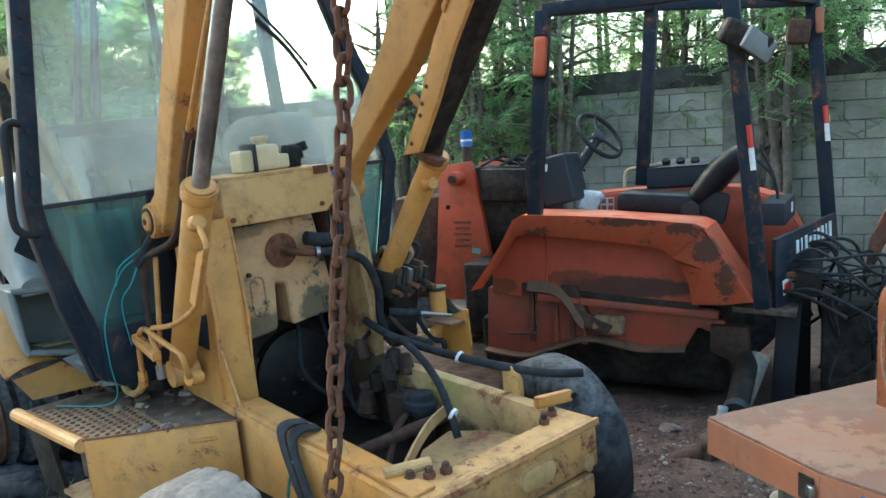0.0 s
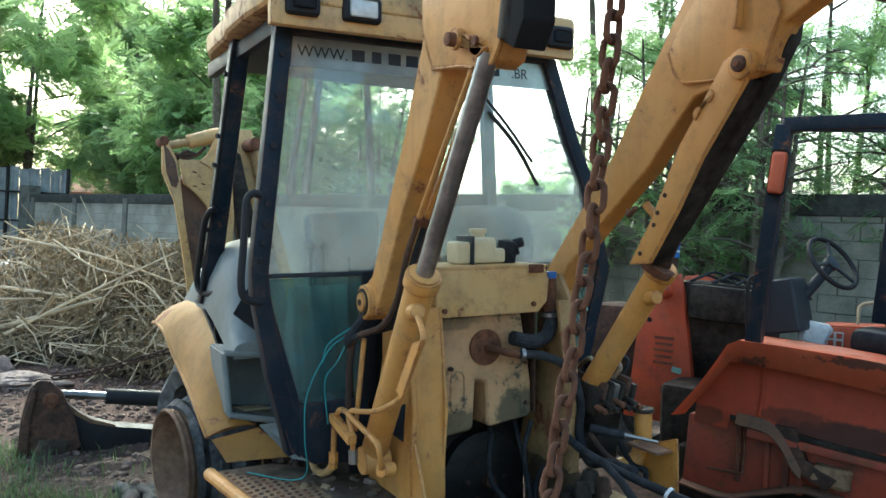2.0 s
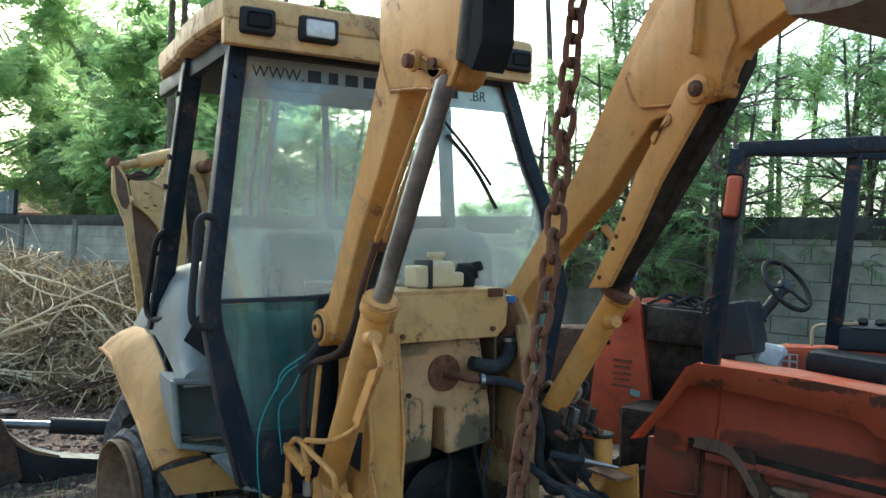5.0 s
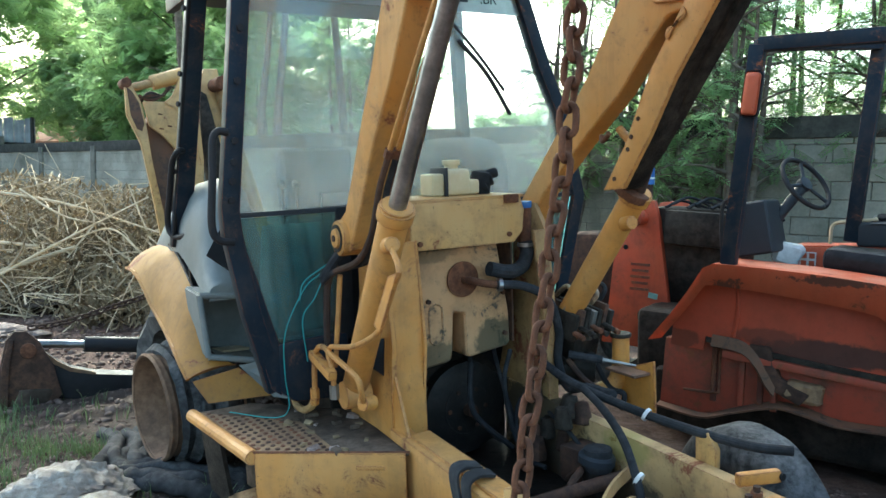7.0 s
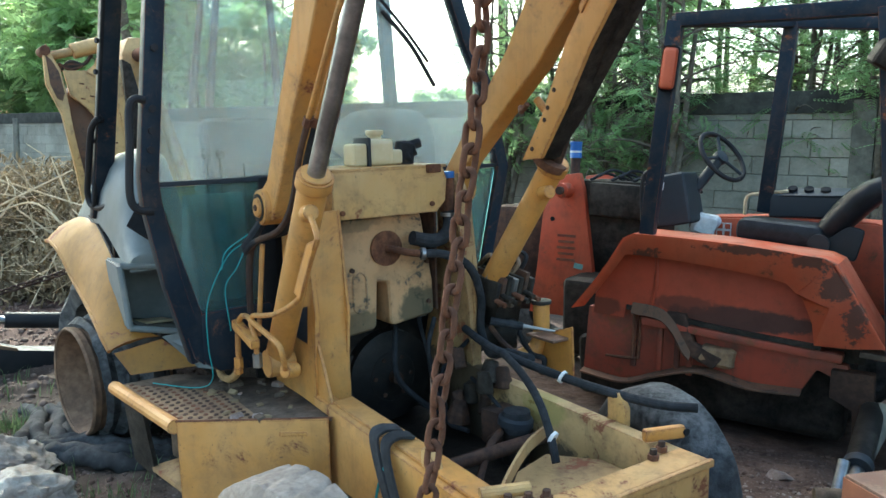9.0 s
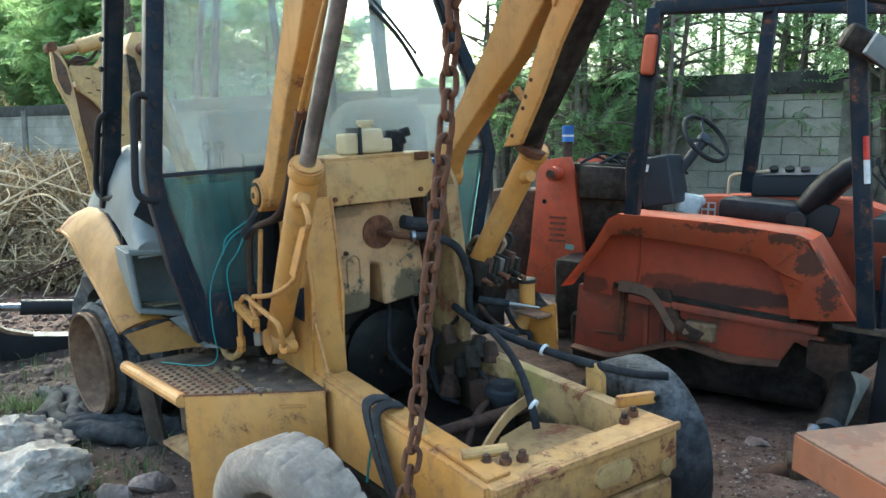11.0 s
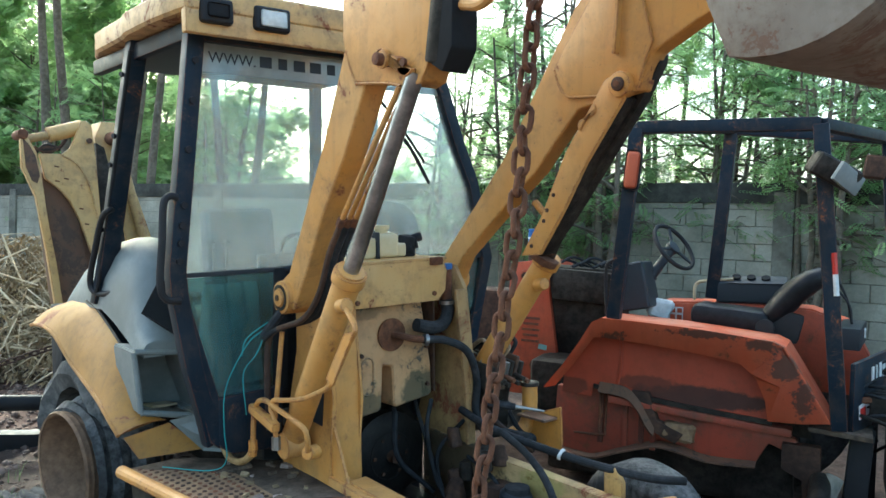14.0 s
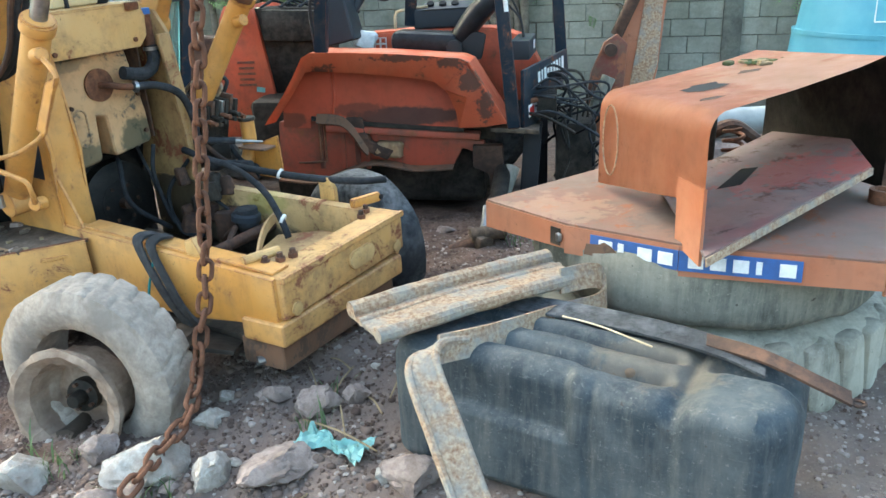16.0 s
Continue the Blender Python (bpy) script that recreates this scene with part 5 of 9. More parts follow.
    part("pump_pipe", tube([(-0.54, 1.62, 1.42), (-0.60, 1.60, 1.30), (-0.62, 1.58, 1.1), (-0.62, 1.57, 0.9)], 0.015, 8), RUST_D, bh)
    part("pump_pipe", tube([(-0.50, 1.50, 1.55), (-0.58, 1.55, 1.42), (-0.62, 1.60, 1.34)], 0.022, 8), RUBBER, bh)


def backhoe_rear():
    # yellow rear wing: outer skin and its rim
    prof = [(3.80, 1.18), (3.45, 1.33), (3.0, 1.42), (2.72, 1.45), (2.50, 1.43), (2.42, 1.38), (2.28, 1.10), (2.20, 0.86), (2.22, 0.80), (2.45, 0.76), (2.60, 0.92), (2.80, 1.12), (3.10, 1.20), (3.70, 1.12)]
    inner = [(-0.96, 3.62, 1.34), (-0.965, 3.40, 1.38), (-0.97, 3.10, 1.39), (-0.97, 2.93, 1.365), (-0.975, 2.70, 1.29), (-0.985, 2.44, 1.19), (-0.985, 2.32, 1.05), (-0.975, 2.25, 0.93), (-0.87, 2.195, 0.865)]
    outer = [(-1.12, 3.80, 1.20), (-1.15, 3.55, 1.235), (-1.16, 3.28, 1.25), (-1.15, 3.10, 1.215), (-1.13, 2.90, 1.10), (-1.12, 2.66, 1.02), (-1.12, 2.44, 0.96), (-1.115, 2.29, 0.89), (-1.10, 2.205, 0.828)]
    rings = []
    for a, b in zip(inner, outer):
        a, b = Vector(a), Vector(b)
        row = [a.lerp(b, q) + Vector((-0.10, -0.10, 0.14)).normalized() * 0.030 * math.sin(math.pi * q) for q in (0, 0.2, 0.4, 0.6, 0.8, 1.0)]
        back = Vector((0.06, 0.10, -0.05)).normalized() * 0.022
        rings.append(row + [q + back for q in reversed(row)])
    wing = part("rear_wing", loft(rings), YELLOW_SHADE, bh, "mustard yellow rear mudguard darkened for shade, scuffed and faded", 40)
    part("wing_lip", tube([Vector(b) + Vector((0, 0.01, -0.006)) for b in outer], 0.012, 8, 4), YELLOW_SHADE, wing)
    part("wing_seam", tube([Vector(a) + Vector((-0.008, -0.012, 0.012)) for a in inner[2:]], 0.008, 6, 4), GREASE_SHADE, wing, "dark seam against the grey cover")
    part("lower_skirt", sheet([(-1.085, 2.19, 0.815), (-0.86, 2.185, 0.85), (-0.69, 2.15, 0.69), (-1.02, 2.17, 0.70)], 0.012, 0.002), YELLOW_SHADE, bh)
    part("corner_panel", sheet([(-0.86, 2.17, 0.865), (-0.64, 2.08, 0.90), (-0.62, 2.0, 0.69), (-0.71, 2.12, 0.69)], 0.012), GREY_PL, bh, "grey moulded corner panel")
    part("rear_wing", bevel(prism(prof, "x", 0.88, 1.10, 0), 0.03, 3), YELLOW, bh)
    # grey moulded arch and storage box
    rings = []
    for v, low, top in ((3.60, 1.30, 1.36), (3.50, 1.33, 1.50), (3.32, 1.38, 1.62), (3.05, 1.42, 1.72), (2.80, 1.43, 1.77), (2.60, 1.38, 1.78), (2.45, 1.33, 1.73), (2.34, 1.29, 1.62), (2.26, 1.26, 1.45), (2.16, 1.25, 1.30)):
        h = top - low
        rings.append([(-0.985, v, low - 0.05), (-0.98, v, low), (-0.965, v, low + 0.35 * h), (-0.92, v, low + 0.72 * h), (-0.86, v, top - 0.02), (-0.78, v, top), (-0.70, v, top - 0.015), (-0.66, v, low + 0.5 * h), (-0.66, v, low - 0.05)])
    part("arch_cover", loft(rings), GREY_PL, bh, "grey moulded plastic wheel arch cover", 50)
    part("vent_grille", sheet([(-0.975, 2.20, 1.42), (-0.87, 2.24, 1.575), (-0.81, 2.235, 1.555), (-0.76, 2.12, 1.29), (-0.82, 2.12, 1.29)], 0.02), DARK, bh, "black vent opening")
    o = [(-1.03, 1.235), (-0.79, 1.205), (-0.68, 0.855), (-1.005, 0.93)]  # front opening of the box
    b = part("storage_box", sheet([(u, 2.44, w) for u, w in o], 0.012), GREY_PL, bh, "grey plastic storage box, open at the front")
    for k, nm in ((0, "box_top"), (1, "box_end"), (2, "box_floor"), (3, "box_side")):
        (a0, w0), (a1, w1) = o[k], o[(k + 1) % 4]
        part(nm, sheet([(a0, 2.17, w0), (a1, 2.17, w1), (a1, 2.44, w1), (a0, 2.44, w0)], 0.016), GREY_PL if k != 2 else TYRE_M, b)
        part("box_rim", tube([(a0, 2.165, w0), (a1, 2.165, w1)], 0.016, 8), GREY_PL, b)
    part("box_scrap", box((-0.85, 2.35, 0.91), (0.16, 0.10, 0.012), (0, 6, 20), 0.002), STRAW, b)
    # rear wheel standing on its rim
    wm = pose(-1.13, 3.12, 0.445, 90, 0, 99) @ Matrix.Diagonal((0.91, 0.91, 1.0, 1))
    w = part("rear_wheel", lathe([(0.0, 0.30), (0.16, 0.30), (0.20, 0.26), (0.285, 0.24), (0.30, 0.10), (0.318, 0.06), (0.33, 0.0), (0.338, -0.008), (0.347, 0.0), (0.35, 0.03), (0.335, 0.05), (0.335, 0.40), (0.36, 0.44), (0.0, 0.44)], wm, 44), RIM_B, bh, "brown rusty bare wheel rim")
    part("hub", lathe([(0.0, 0.20), (0.06, 0.20), (0.08, 0.23), (0.09, 0.30), (0.0, 0.30)], wm, 20), MUD, w)
    part("collapsed_tyre", roughen(lathe([(0.345, 0.05), (0.365, 0.045), (0.395, 0.08), (0.38, 0.12), (0.415, 0.17), (0.40, 0.22), (0.385, 0.24), (0.43, 0.30), (0.41, 0.38), (0.36, 0.40)], wm, 72), 0.030, 5), TYRE_B, w, "slack black tyre carcass")
    part("rim_lip", lathe([(0.332, -0.012), (0.345, -0.018), (0.356, -0.004), (0.352, 0.014), (0.338, 0.016)], wm, 56), RIM_B, w, "brown rolled rim edge")
    part("tyre", roughen(lathe([(0.34, 0.04), (0.44, 0.0), (0.50, 0.03), (0.53, 0.10), (0.54, 0.20), (0.52, 0.32), (0.45, 0.38), (0.34, 0.36)], pose(-1.05, 3.34, 0.50, 90, 0, 96), 64), 0.035, 4), TYRE_D, w, "worn dusty slack rear tyre")
    part("tyre", roughen(lathe([(0.2, 0.02), (0.56, 0.0), (0.66, 0.06), (0.68, 0.2), (0.62, 0.34), (0.5, 0.40), (0.2, 0.38)], pose(0.75, 3.3, 0.62, 90, 0, 90), 40), 0.02, 4), TYRE_D, w)
    part("rear_axle", cyl((-0.9, 3.25, 0.5), (0.9, 3.25, 0.55), 0.12, seg=16), GREASE_SHADE, bh)
    part("chassis_rear", box((0, 3.2, 0.55), (0.8, 3.0, 0.35), bev=0.02), GREASE_SHADE, bh, "dark greasy rear chassis")
    # stabiliser
    s = part("stabiliser", prism([(-1.80, 0.56), (-1.72, 0.60), (-1.60, 0.48), (-1.51, 0.39), (-1.42, 0.325), (-1.25, 0.26), (-0.89, 0.19), (-0.4, 0.14), (-0.4, 0.05), (-0.9, 0.05), (-1.43, 0.09), (-1.6, 0.13), (-1.85, 0.20)], "y", 4.92, 5.10, 0.012), BLACKP, bh, "black stabiliser leg with a steel foot")
    part("stabiliser_foot", prism([(-1.94, 0.08), (-1.90, 0.40), (-1.84, 0.62), (-1.78, 0.68), (-1.70, 0.67), (-1.62, 0.58), (-1.54, 0.38), (-1.50, 0.16), (-1.60, 0.06)], "y", 4.86, 4.91, 0.01), RUST_D, s, "muddy brown foot plate")
    part("foot_pin", cyl((-1.70, 4.82, 0.53), (-1.70, 5.14, 0.53), 0.055, seg=18, bev=0.006), RUST, s)
    part("stabiliser_cylinder", cyl((-1.31, 5.0, 0.49), (-0.5, 5.0, 0.36), 0.062, seg=18, bev=0.006), BLACKP, s)
    part("stabiliser_rod", cyl((-1.66, 5.0, 0.545), (-1.3, 5.0, 0.488), 0.032, seg=16), CHROME, s, "shiny chrome rod")
    part("yellow_stripe", prism([(-1.66, 0.57), (-1.60, 0.495), (-1.51, 0.405), (-1.42, 0.34), (-1.25, 0.275), (-1.25, 0.255), (-1.43, 0.31), (-1.53, 0.38), (-1.63, 0.48)], "y", 4.910, 4.930, 0.003), TREAD, s, "scraped yellowish edge")
    part("foot_plate", prism([(-1.92, 0.10), (-1.885, 0.42), (-1.82, 0.63), (-1.79, 0.62), (-1.84, 0.40), (-1.87, 0.10)], "y", 4.83, 5.12, 0.004), RUST_D, s, "muddy folded rim of the foot")
    part("mud_cake", roughen(box((-1.70, 4.90, 0.16), (0.26, 0.10, 0.16), (0, 8, 0), 0.05, 3), 0.04, 14), MUD, s)
    part("backhoe_mount", box((0, 4.75, 0.75), (1.5, 0.3, 0.9), bev=0.03), BLACKP, bh, "black swing frame")
    # folded rear boom and dipper
    d = part("dipper_arm", prism([(-0.66, 2.20), (-0.60, 2.30), (-0.32, 2.34), (-0.26, 2.20), (-0.24, 1.6), (-0.30, 0.9), (-0.54, 0.9), (-0.60, 1.5)], "y", 5.42, 5.66, 0.015), WEIGHT_D, bh, "folded digger arm, rust-brown inside")
    part("arm_plate", prism([(-0.83, 2.56), (-0.80, 2.585), (-0.76, 2.48), (-0.715, 2.39), (-0.685, 2.21), (-0.655, 1.88), (-0.60, 1.50), (-0.54, 0.95), (-0.60, 0.95), (-0.67, 1.58), (-0.735, 2.03), (-0.77, 2.12), (-0.83, 2.27)], "y", 5.24, 5.30, 0.006), PALE, d, "pale yellow edge plate with rust")
    part("rust_run", prism([(-0.815, 2.50), (-0.77, 2.45), (-0.725, 2.36), (-0.70, 2.20), (-0.72, 2.14), (-0.76, 2.16), (-0.80, 2.27)], "y", 5.234, 5.240, 0.002), WEIGHT_D, d, "dark rust on the edge plate")
    part("inner_panel", prism([(-0.69, 2.22), (-0.59, 2.14), (-0.46, 2.0), (-0.38, 1.80), (-0.34, 1.45), (-0.34, 0.95), (-0.56, 0.95), (-0.61, 1.5), (-0.66, 1.9)], "y", 5.34, 5.36, 0.003), WEIGHT_D, d, "rust-brown recessed panel")
    cheek = [(-0.69, 2.385), (-0.51, 2.385), (-0.455, 2.43), (-0.42, 2.50), (-0.385, 2.60), (-0.36, 2.66), (-0.32, 2.67), (-0.275, 2.63), (-0.245, 2.31), (-0.225, 1.89), (-0.25, 1.55), (-0.31, 1.55), (-0.36, 1.72), (-0.40, 1.85), (-0.47, 2.0), (-0.55, 2.10), (-0.65, 2.18)]
    ck = part("arm_cheek", prism(cheek, "y", 5.285, 5.33, 0.008), PALE, d, "pale yellow curved cheek plate")
    part("cheek_rib", ribbon([(-0.52, 5.28, 2.375), (-0.40, 5.28, 2.30), (-0.31, 5.28, 2.12), (-0.255, 5.28, 1.85)], (0, 1, 0), 0.02, 0.008), PALE, ck)
    for u, w in ((-0.56, 2.28), (-0.56, 2.16), (-0.49, 2.18), (-0.38, 1.93), (-0.34, 1.80)):
        part("chip", box((u, 5.283, w), (0.035, 0.004, 0.012), (0, 10, 0), 0), RUST, ck)
    part("cheek_pin", cyl((-0.30, 5.26, 2.50), (-0.30, 5.34, 2.50), 0.022, seg=14), RUST_D, ck)
    cy = part("arm_cylinder", cyl((-0.60, 5.36, 2.54), (-0.33, 5.36, 2.62), 0.062, seg=18, bev=0.006), PALE, d)
    part("cylinder_rod", cyl((-0.80, 5.36, 2.49), (-0.60, 5.36, 2.54), 0.035, seg=14), PALE_D, cy)
    part("rod_pin", cyl((-0.815, 5.22, 2.53), (-0.815, 5.44, 2.53), 0.04, seg=14, bev=0.006), RUST, cy)
    for k in range(4):
        part("link_hose", tube([(-0.70, 5.40, 2.44 - 0.02 * k), (-0.62, 5.36, 2.40 + 0.02 * k), (-0.52, 5.36, 2.44), (-0.44, 5.42, 2.52)], 0.014, 6), GREASE_SHADE if k % 2 else RUST_D, d)
    part("boom", prism([(-0.16, 2.56), (-0.10, 2.70), (0.02, 2.70), (0.07, 2.45), (0.14, 2.23), (0.31, 1.67), (0.5, 0.9), (0.2, 0.9), (0.10, 1.6), (-0.02, 1.95), (-0.14, 2.32)], "y", 5.60, 5.9, 0.015), PALE, bh, "cream yellow rear boom")
    # Dark solid fills the gap between the arms as its shade.
    part("boom_gap_shade", prism([(-0.20, 2.50), (-0.13, 2.46), (-0.02, 1.95), (0.04, 1.5), (-0.12, 1.5), (-0.19, 2.0)], "y", 5.44, 5.60, 0.004), GREASE_SHADE, bh, "dark block for the shade between the folded arms")
    part("boom_cylinder", cyl((0.02, 5.58, 2.5), (0.30, 5.55, 1.35), 0.045, seg=16, bev=0.006), PALE_D, bh)
    part("boom_pin", cyl((-0.02, 5.3, 2.55), (-0.02, 5.95, 2.55), 0.06, seg=16, bev=0.006), RUST, bh)


def ring_tyre(name, m, R, r0, w, mat, parent, label, lugs=0, lug_h=0.02, seed=0, lug_mat=None, crinkle=0.008):
    """A tyre about the z axis of m, with tread lugs of its own."""
    bm = lathe([(r0, 0.12 * w), (r0 + 0.25 * (R - r0), 0.03 * w), (r0 + 0.6 * (R - r0), 0.0), (R - 0.03, 0.10 * w), (R, 0.22 * w), (R, 0.78 * w), (R - 0.03, 0.90 * w), (r0 + 0.6 * (R - r0), w), (r0 + 0.25 * (R - r0), 0.97 * w), (r0, 0.88 * w)], m, 64)
    roughen(bm, crinkle, 6, seed)
    t = part(name, bm, mat, parent, label, 50)
    for k in range(lugs):
        a = 360 * k / lugs
        side = 1 if k % 2 else -1
        lug = roughen(box((R - lug_h * 0.45 - 0.006 * noise.noise(Vector((k * 0.9, seed, 0))), 0, w * (0.5 + 0.21 * side)), (lug_h * 1.9, 0.096, w * 0.50), (side * 12, 0, 0), 0.008, 3), 0.010, 14, k)
        bmesh.ops.transform(lug, matrix=m @ pose(0, 0, 0, 0, 0, a), verts=lug.verts)
        part("tread_lug", lug, lug_mat or mat, t)
    return t


def worn_tyre(m, R, r0, w, mat, parent, label):
    """A tyre whose shallow, rounded lugs are worn away on one side."""
    prof = [(r0, 0.12), (r0 + 0.03, 0.04), (r0 + 0.08, 0.0), (R - 0.05, 0.03), (R - 0.02, 0.09)] + [(R, 0.13 + 0.74 * k / 13) for k in range(14)] + [(R - 0.02, 0.91), (R - 0.05, 0.97), (r0 + 0.08, 1.0), (r0 + 0.03, 0.96), (r0, 0.88)]
    n = 220
    rings = []
    for i, (r, h) in enumerate(prof):
        row = []
        for k in range(n):
            a = math.tau * k / n
            p = Vector((math.cos(a), math.sin(a), h))
            rr = r
            if 4 <= i <= 19:
                side = 1 if h > 0.5 else 0
                g = (k / n * 23 + 0.5 * side + 0.6 * (h - 0.5)) % 1.0
                wear = max(0.0, min(1.0, 0.55 + 0.55 * (h - 0.5) + 0.7 * noise.noise(p * 1.7)))
                groove = max(0.0, 1 - abs(g - 0.5) / 0.13) * min(1.0, abs(h - 0.5) / 0.10)
                rr -= 0.020 * wear * groove
                rr += 0.004 * noise.noise(p * 4) + 0.002 * noise.noise(p * 16)
            else:
                rr += 0.003 * noise.noise(p * 9)
            row.append(m @ Vector((rr * math.cos(a), rr * math.sin(a), w * h)))
        rings.append(row)
    rings.append(rings[0])
    bm = bmesh.new()
    vs = [[bm.verts.new(p) for p in r] for r in rings[:-1]]
    for a in range(len(vs)):
        b = (a + 1) % len(vs)
        for k in range(n):
            j = (k + 1) % n
            bm.faces.new((vs[a][k], vs[a][j], vs[b][j], vs[b][k]))
    return part("front_tyre", bm, mat, parent, label, 55)


def backhoe_front_wheels():
    # near wheel: bleached, steered, on a broken rim
    m = pose(-0.86, 0.66, 0.28, 90, 0, 104) @ pose(0, 0, -0.13)
    t = worn_tyre(m, 0.405, 0.24, 0.26, TYRE_L, bh, "chalky bleached front tyre off its rim")
    rm = m @ pose(0.03, -0.065, -0.08, 8, 6, 0) @ Matrix.Diagonal((0.94, 0.94, 1.2, 1))
    part("front_rim", roughen(lathe([(0.0, 0.12), (0.06, 0.125), (0.11, 0.145), (0.15, 0.15), (0.175, 0.12), (0.19, 0.03), (0.235, 0.0), (0.262, 0.005), (0.258, 0.03), (0.22, 0.06), (0.21, 0.17), (0.0, 0.18)], rm, 90), 0.016, 17), RIM, bh, "dusty broken wheel rim")
    part("front_hub", lathe([(0.0, 0.05), (0.028, 0.05), (0.034, 0.06), (0.036, 0.10), (0.075, 0.105), (0.08, 0.15), (0.0, 0.15)], rm, 20), GREASE_SHADE, bh)
    for k in range(5):
        part("hub_stud", bolt(rm @ Vector((0.058 * math.cos(k * 1.257), 0.058 * math.sin(k * 1.257), 0.105)), rm.to_3x3() @ Vector((0, 0, -1)), 0.009, 0.02), RUST_D, bh)
    part("rim_rubble", roughen(box(rm @ Vector((0.04, -0.165, 0.10)), (0.20, 0.10, 0.08), (0, 0, 20), 0.04, 3), 0.03, 14), MUD, bh, "soil packed in the broken rim")
    m2 = pose(0.82, 0.50, 0.26, 90, 0, 80) @ pose(0, 0, -0.13)
    ring_tyre("front_tyre", m2, 0.42, 0.22, 0.27, TYRE_B, bh, "grey mud-splashed front tyre", 0, 0.02, 5)
    part("front_axle", box((-0.1, 0.55, 0.26), (1.4, 0.14, 0.14), (0, -2, 0), 0.02), MUD, bh, "mud-caked front axle beam")
    part("axle_plate", box((-0.50, 0.35, 0.30), (0.26, 0.24, 0.02), (10, 12, 30), 0.004), GREASE_SHADE, bh)
    part("steel_tip", cyl((-0.47, 0.14, 0.235), (-0.40, 0.10, 0.225), 0.02, seg=12), CHROME, bh)
    part("side_strap", ribbon([(-0.34, 0.80, 0.69), (-0.42, 0.79, 0.71), (-0.468, 0.77, 0.685), (-0.484, 0.69, 0.56), (-0.488, 0.61, 0.44), (-0.47, 0.54, 0.33)], (0.0, 1.0, 0.12), 0.058, 0.012), CLOTH, bh, "dark webbing strap over the frame rail")
    part("side_strap", ribbon([(-0.34, 0.71, 0.69), (-0.42, 0.70, 0.708), (-0.472, 0.68, 0.68), (-0.492, 0.60, 0.56), (-0.496, 0.52, 0.43), (-0.47, 0.45, 0.33)], (0.0, 1.0, 0.12), 0.055, 0.012), CLOTH, bh)
    part("green_cord", tube([(-0.47, 0.66, 0.66), (-0.485, 0.72, 0.52), (-0.49, 0.76, 0.38)], 0.006, 6), TEAL, bh)


def loader_bucket():
    hull = arc(-0.86, 2.62, 0.36, 165, 285, 14)
    inner = arc(-0.86, 2.62, 0.34, 285, 165, 14)
    b = part("loader_bucket", prism(hull + inner, "x", -0.66, 1.28, 0.0), EMBER, bh, "scraped brown loader bucket seen from below")
    for u in (-0.66, 1.28):
        part("bucket_side", prism(hull + [(-0.62, 2.62), (-0.80, 2.95), (-1.15, 2.95)], "x", u - 0.012, u + 0.012, 0.003), EMBER, b)
    part("cross_tube", cyl((-0.45, 0.45, 2.97), (0.45, 0.45, 2.97), 0.09, seg=20), BLACKP, bh, "black cross tube between the arms")
    # Near-black plate carries the shade between the arm plates.
    part("shaded_link", prism([(0.44, 2.44), (0.37, 2.40), (0.315, 2.48), (0.31, 2.62), (0.33, 2.85), (0.45, 2.85)], "x", -0.56, -0.44, 0.01), DARK, bh, "dark link plate, blackened for the shade behind the knee")
    part("tilt_ram", cyl((-0.50, 0.34, 2.95), (-0.50, 0.43, 2.44), 0.07, seg=20, bev=0.01), GREASE_SHADE, bh, "black tilt ram between the plates")
    part("knee_pipe", tube([(-0.52, 0.30, 2.62), (-0.54, 0.18, 2.60), (-0.54, 0.10, 2.66), (-0.53, 0.08, 2.76)], 0.02, 10), YELLOW, bh)
    for k in range(3):
        part("arm_pipe", tube([(-0.567 + 0.034 * k, 0.60, 2.375), (-0.562 + 0.034 * k, 0.80, 2.142), (-0.552 + 0.034 * k, 1.02, 1.888)], 0.012, 8, curve=False), YELLOW, bh, "thin hydraulic pipe")
        part("pipe_union", cyl((-0.552 + 0.034 * k, 1.02, 1.888), (-0.551 + 0.034 * k, 1.045, 1.858), 0.019, seg=6), RUST, bh, "rusty pipe union")
        part("arm_hose", tube([(-0.551 + 0.034 * k, 1.04, 1.86), (-0.55 + 0.034 * k, 1.13, 1.74), (-0.55 + 0.03 * k, 1.22, 1.56), (-0.56 + 0.03 * k, 1.34, 1.44), (-0.60, 1.50, 1.38), (-0.62, 1.60, 1.32)], 0.0135, 8), RUBBER if k else RUST_D, bh, "perished hydraulic hose")
        if k < 2:
            part("pipe_hose", tube([(-0.425, 1.30 - 0.06 * k, 1.82), (-0.42, 1.34 - 0.06 * k, 1.74), (-0.41, 1.38 - 0.05 * k, 1.64), (-0.40, 1.42 - 0.04 * k, 1.52)], 0.017, 8), RUST if k else RUBBER, bh)


backhoe_frame()
for side in (-1, 1):
    loader_tower(side)
    loader_arm(side)
    lift_cylinder(side)
backhoe_middle()
backhoe_step()
backhoe_cab()
backhoe_rear()
backhoe_front_wheels()
loader_bucket()


# ---------------------------------------------------------------- orange tractor
OT = pose(0.393, 5.083, 0, 0, 0, -22.3)
ot = thing("orange_tractor", OT, "stripped orange tractor with dented mudguard and black roll frame", "tractor")


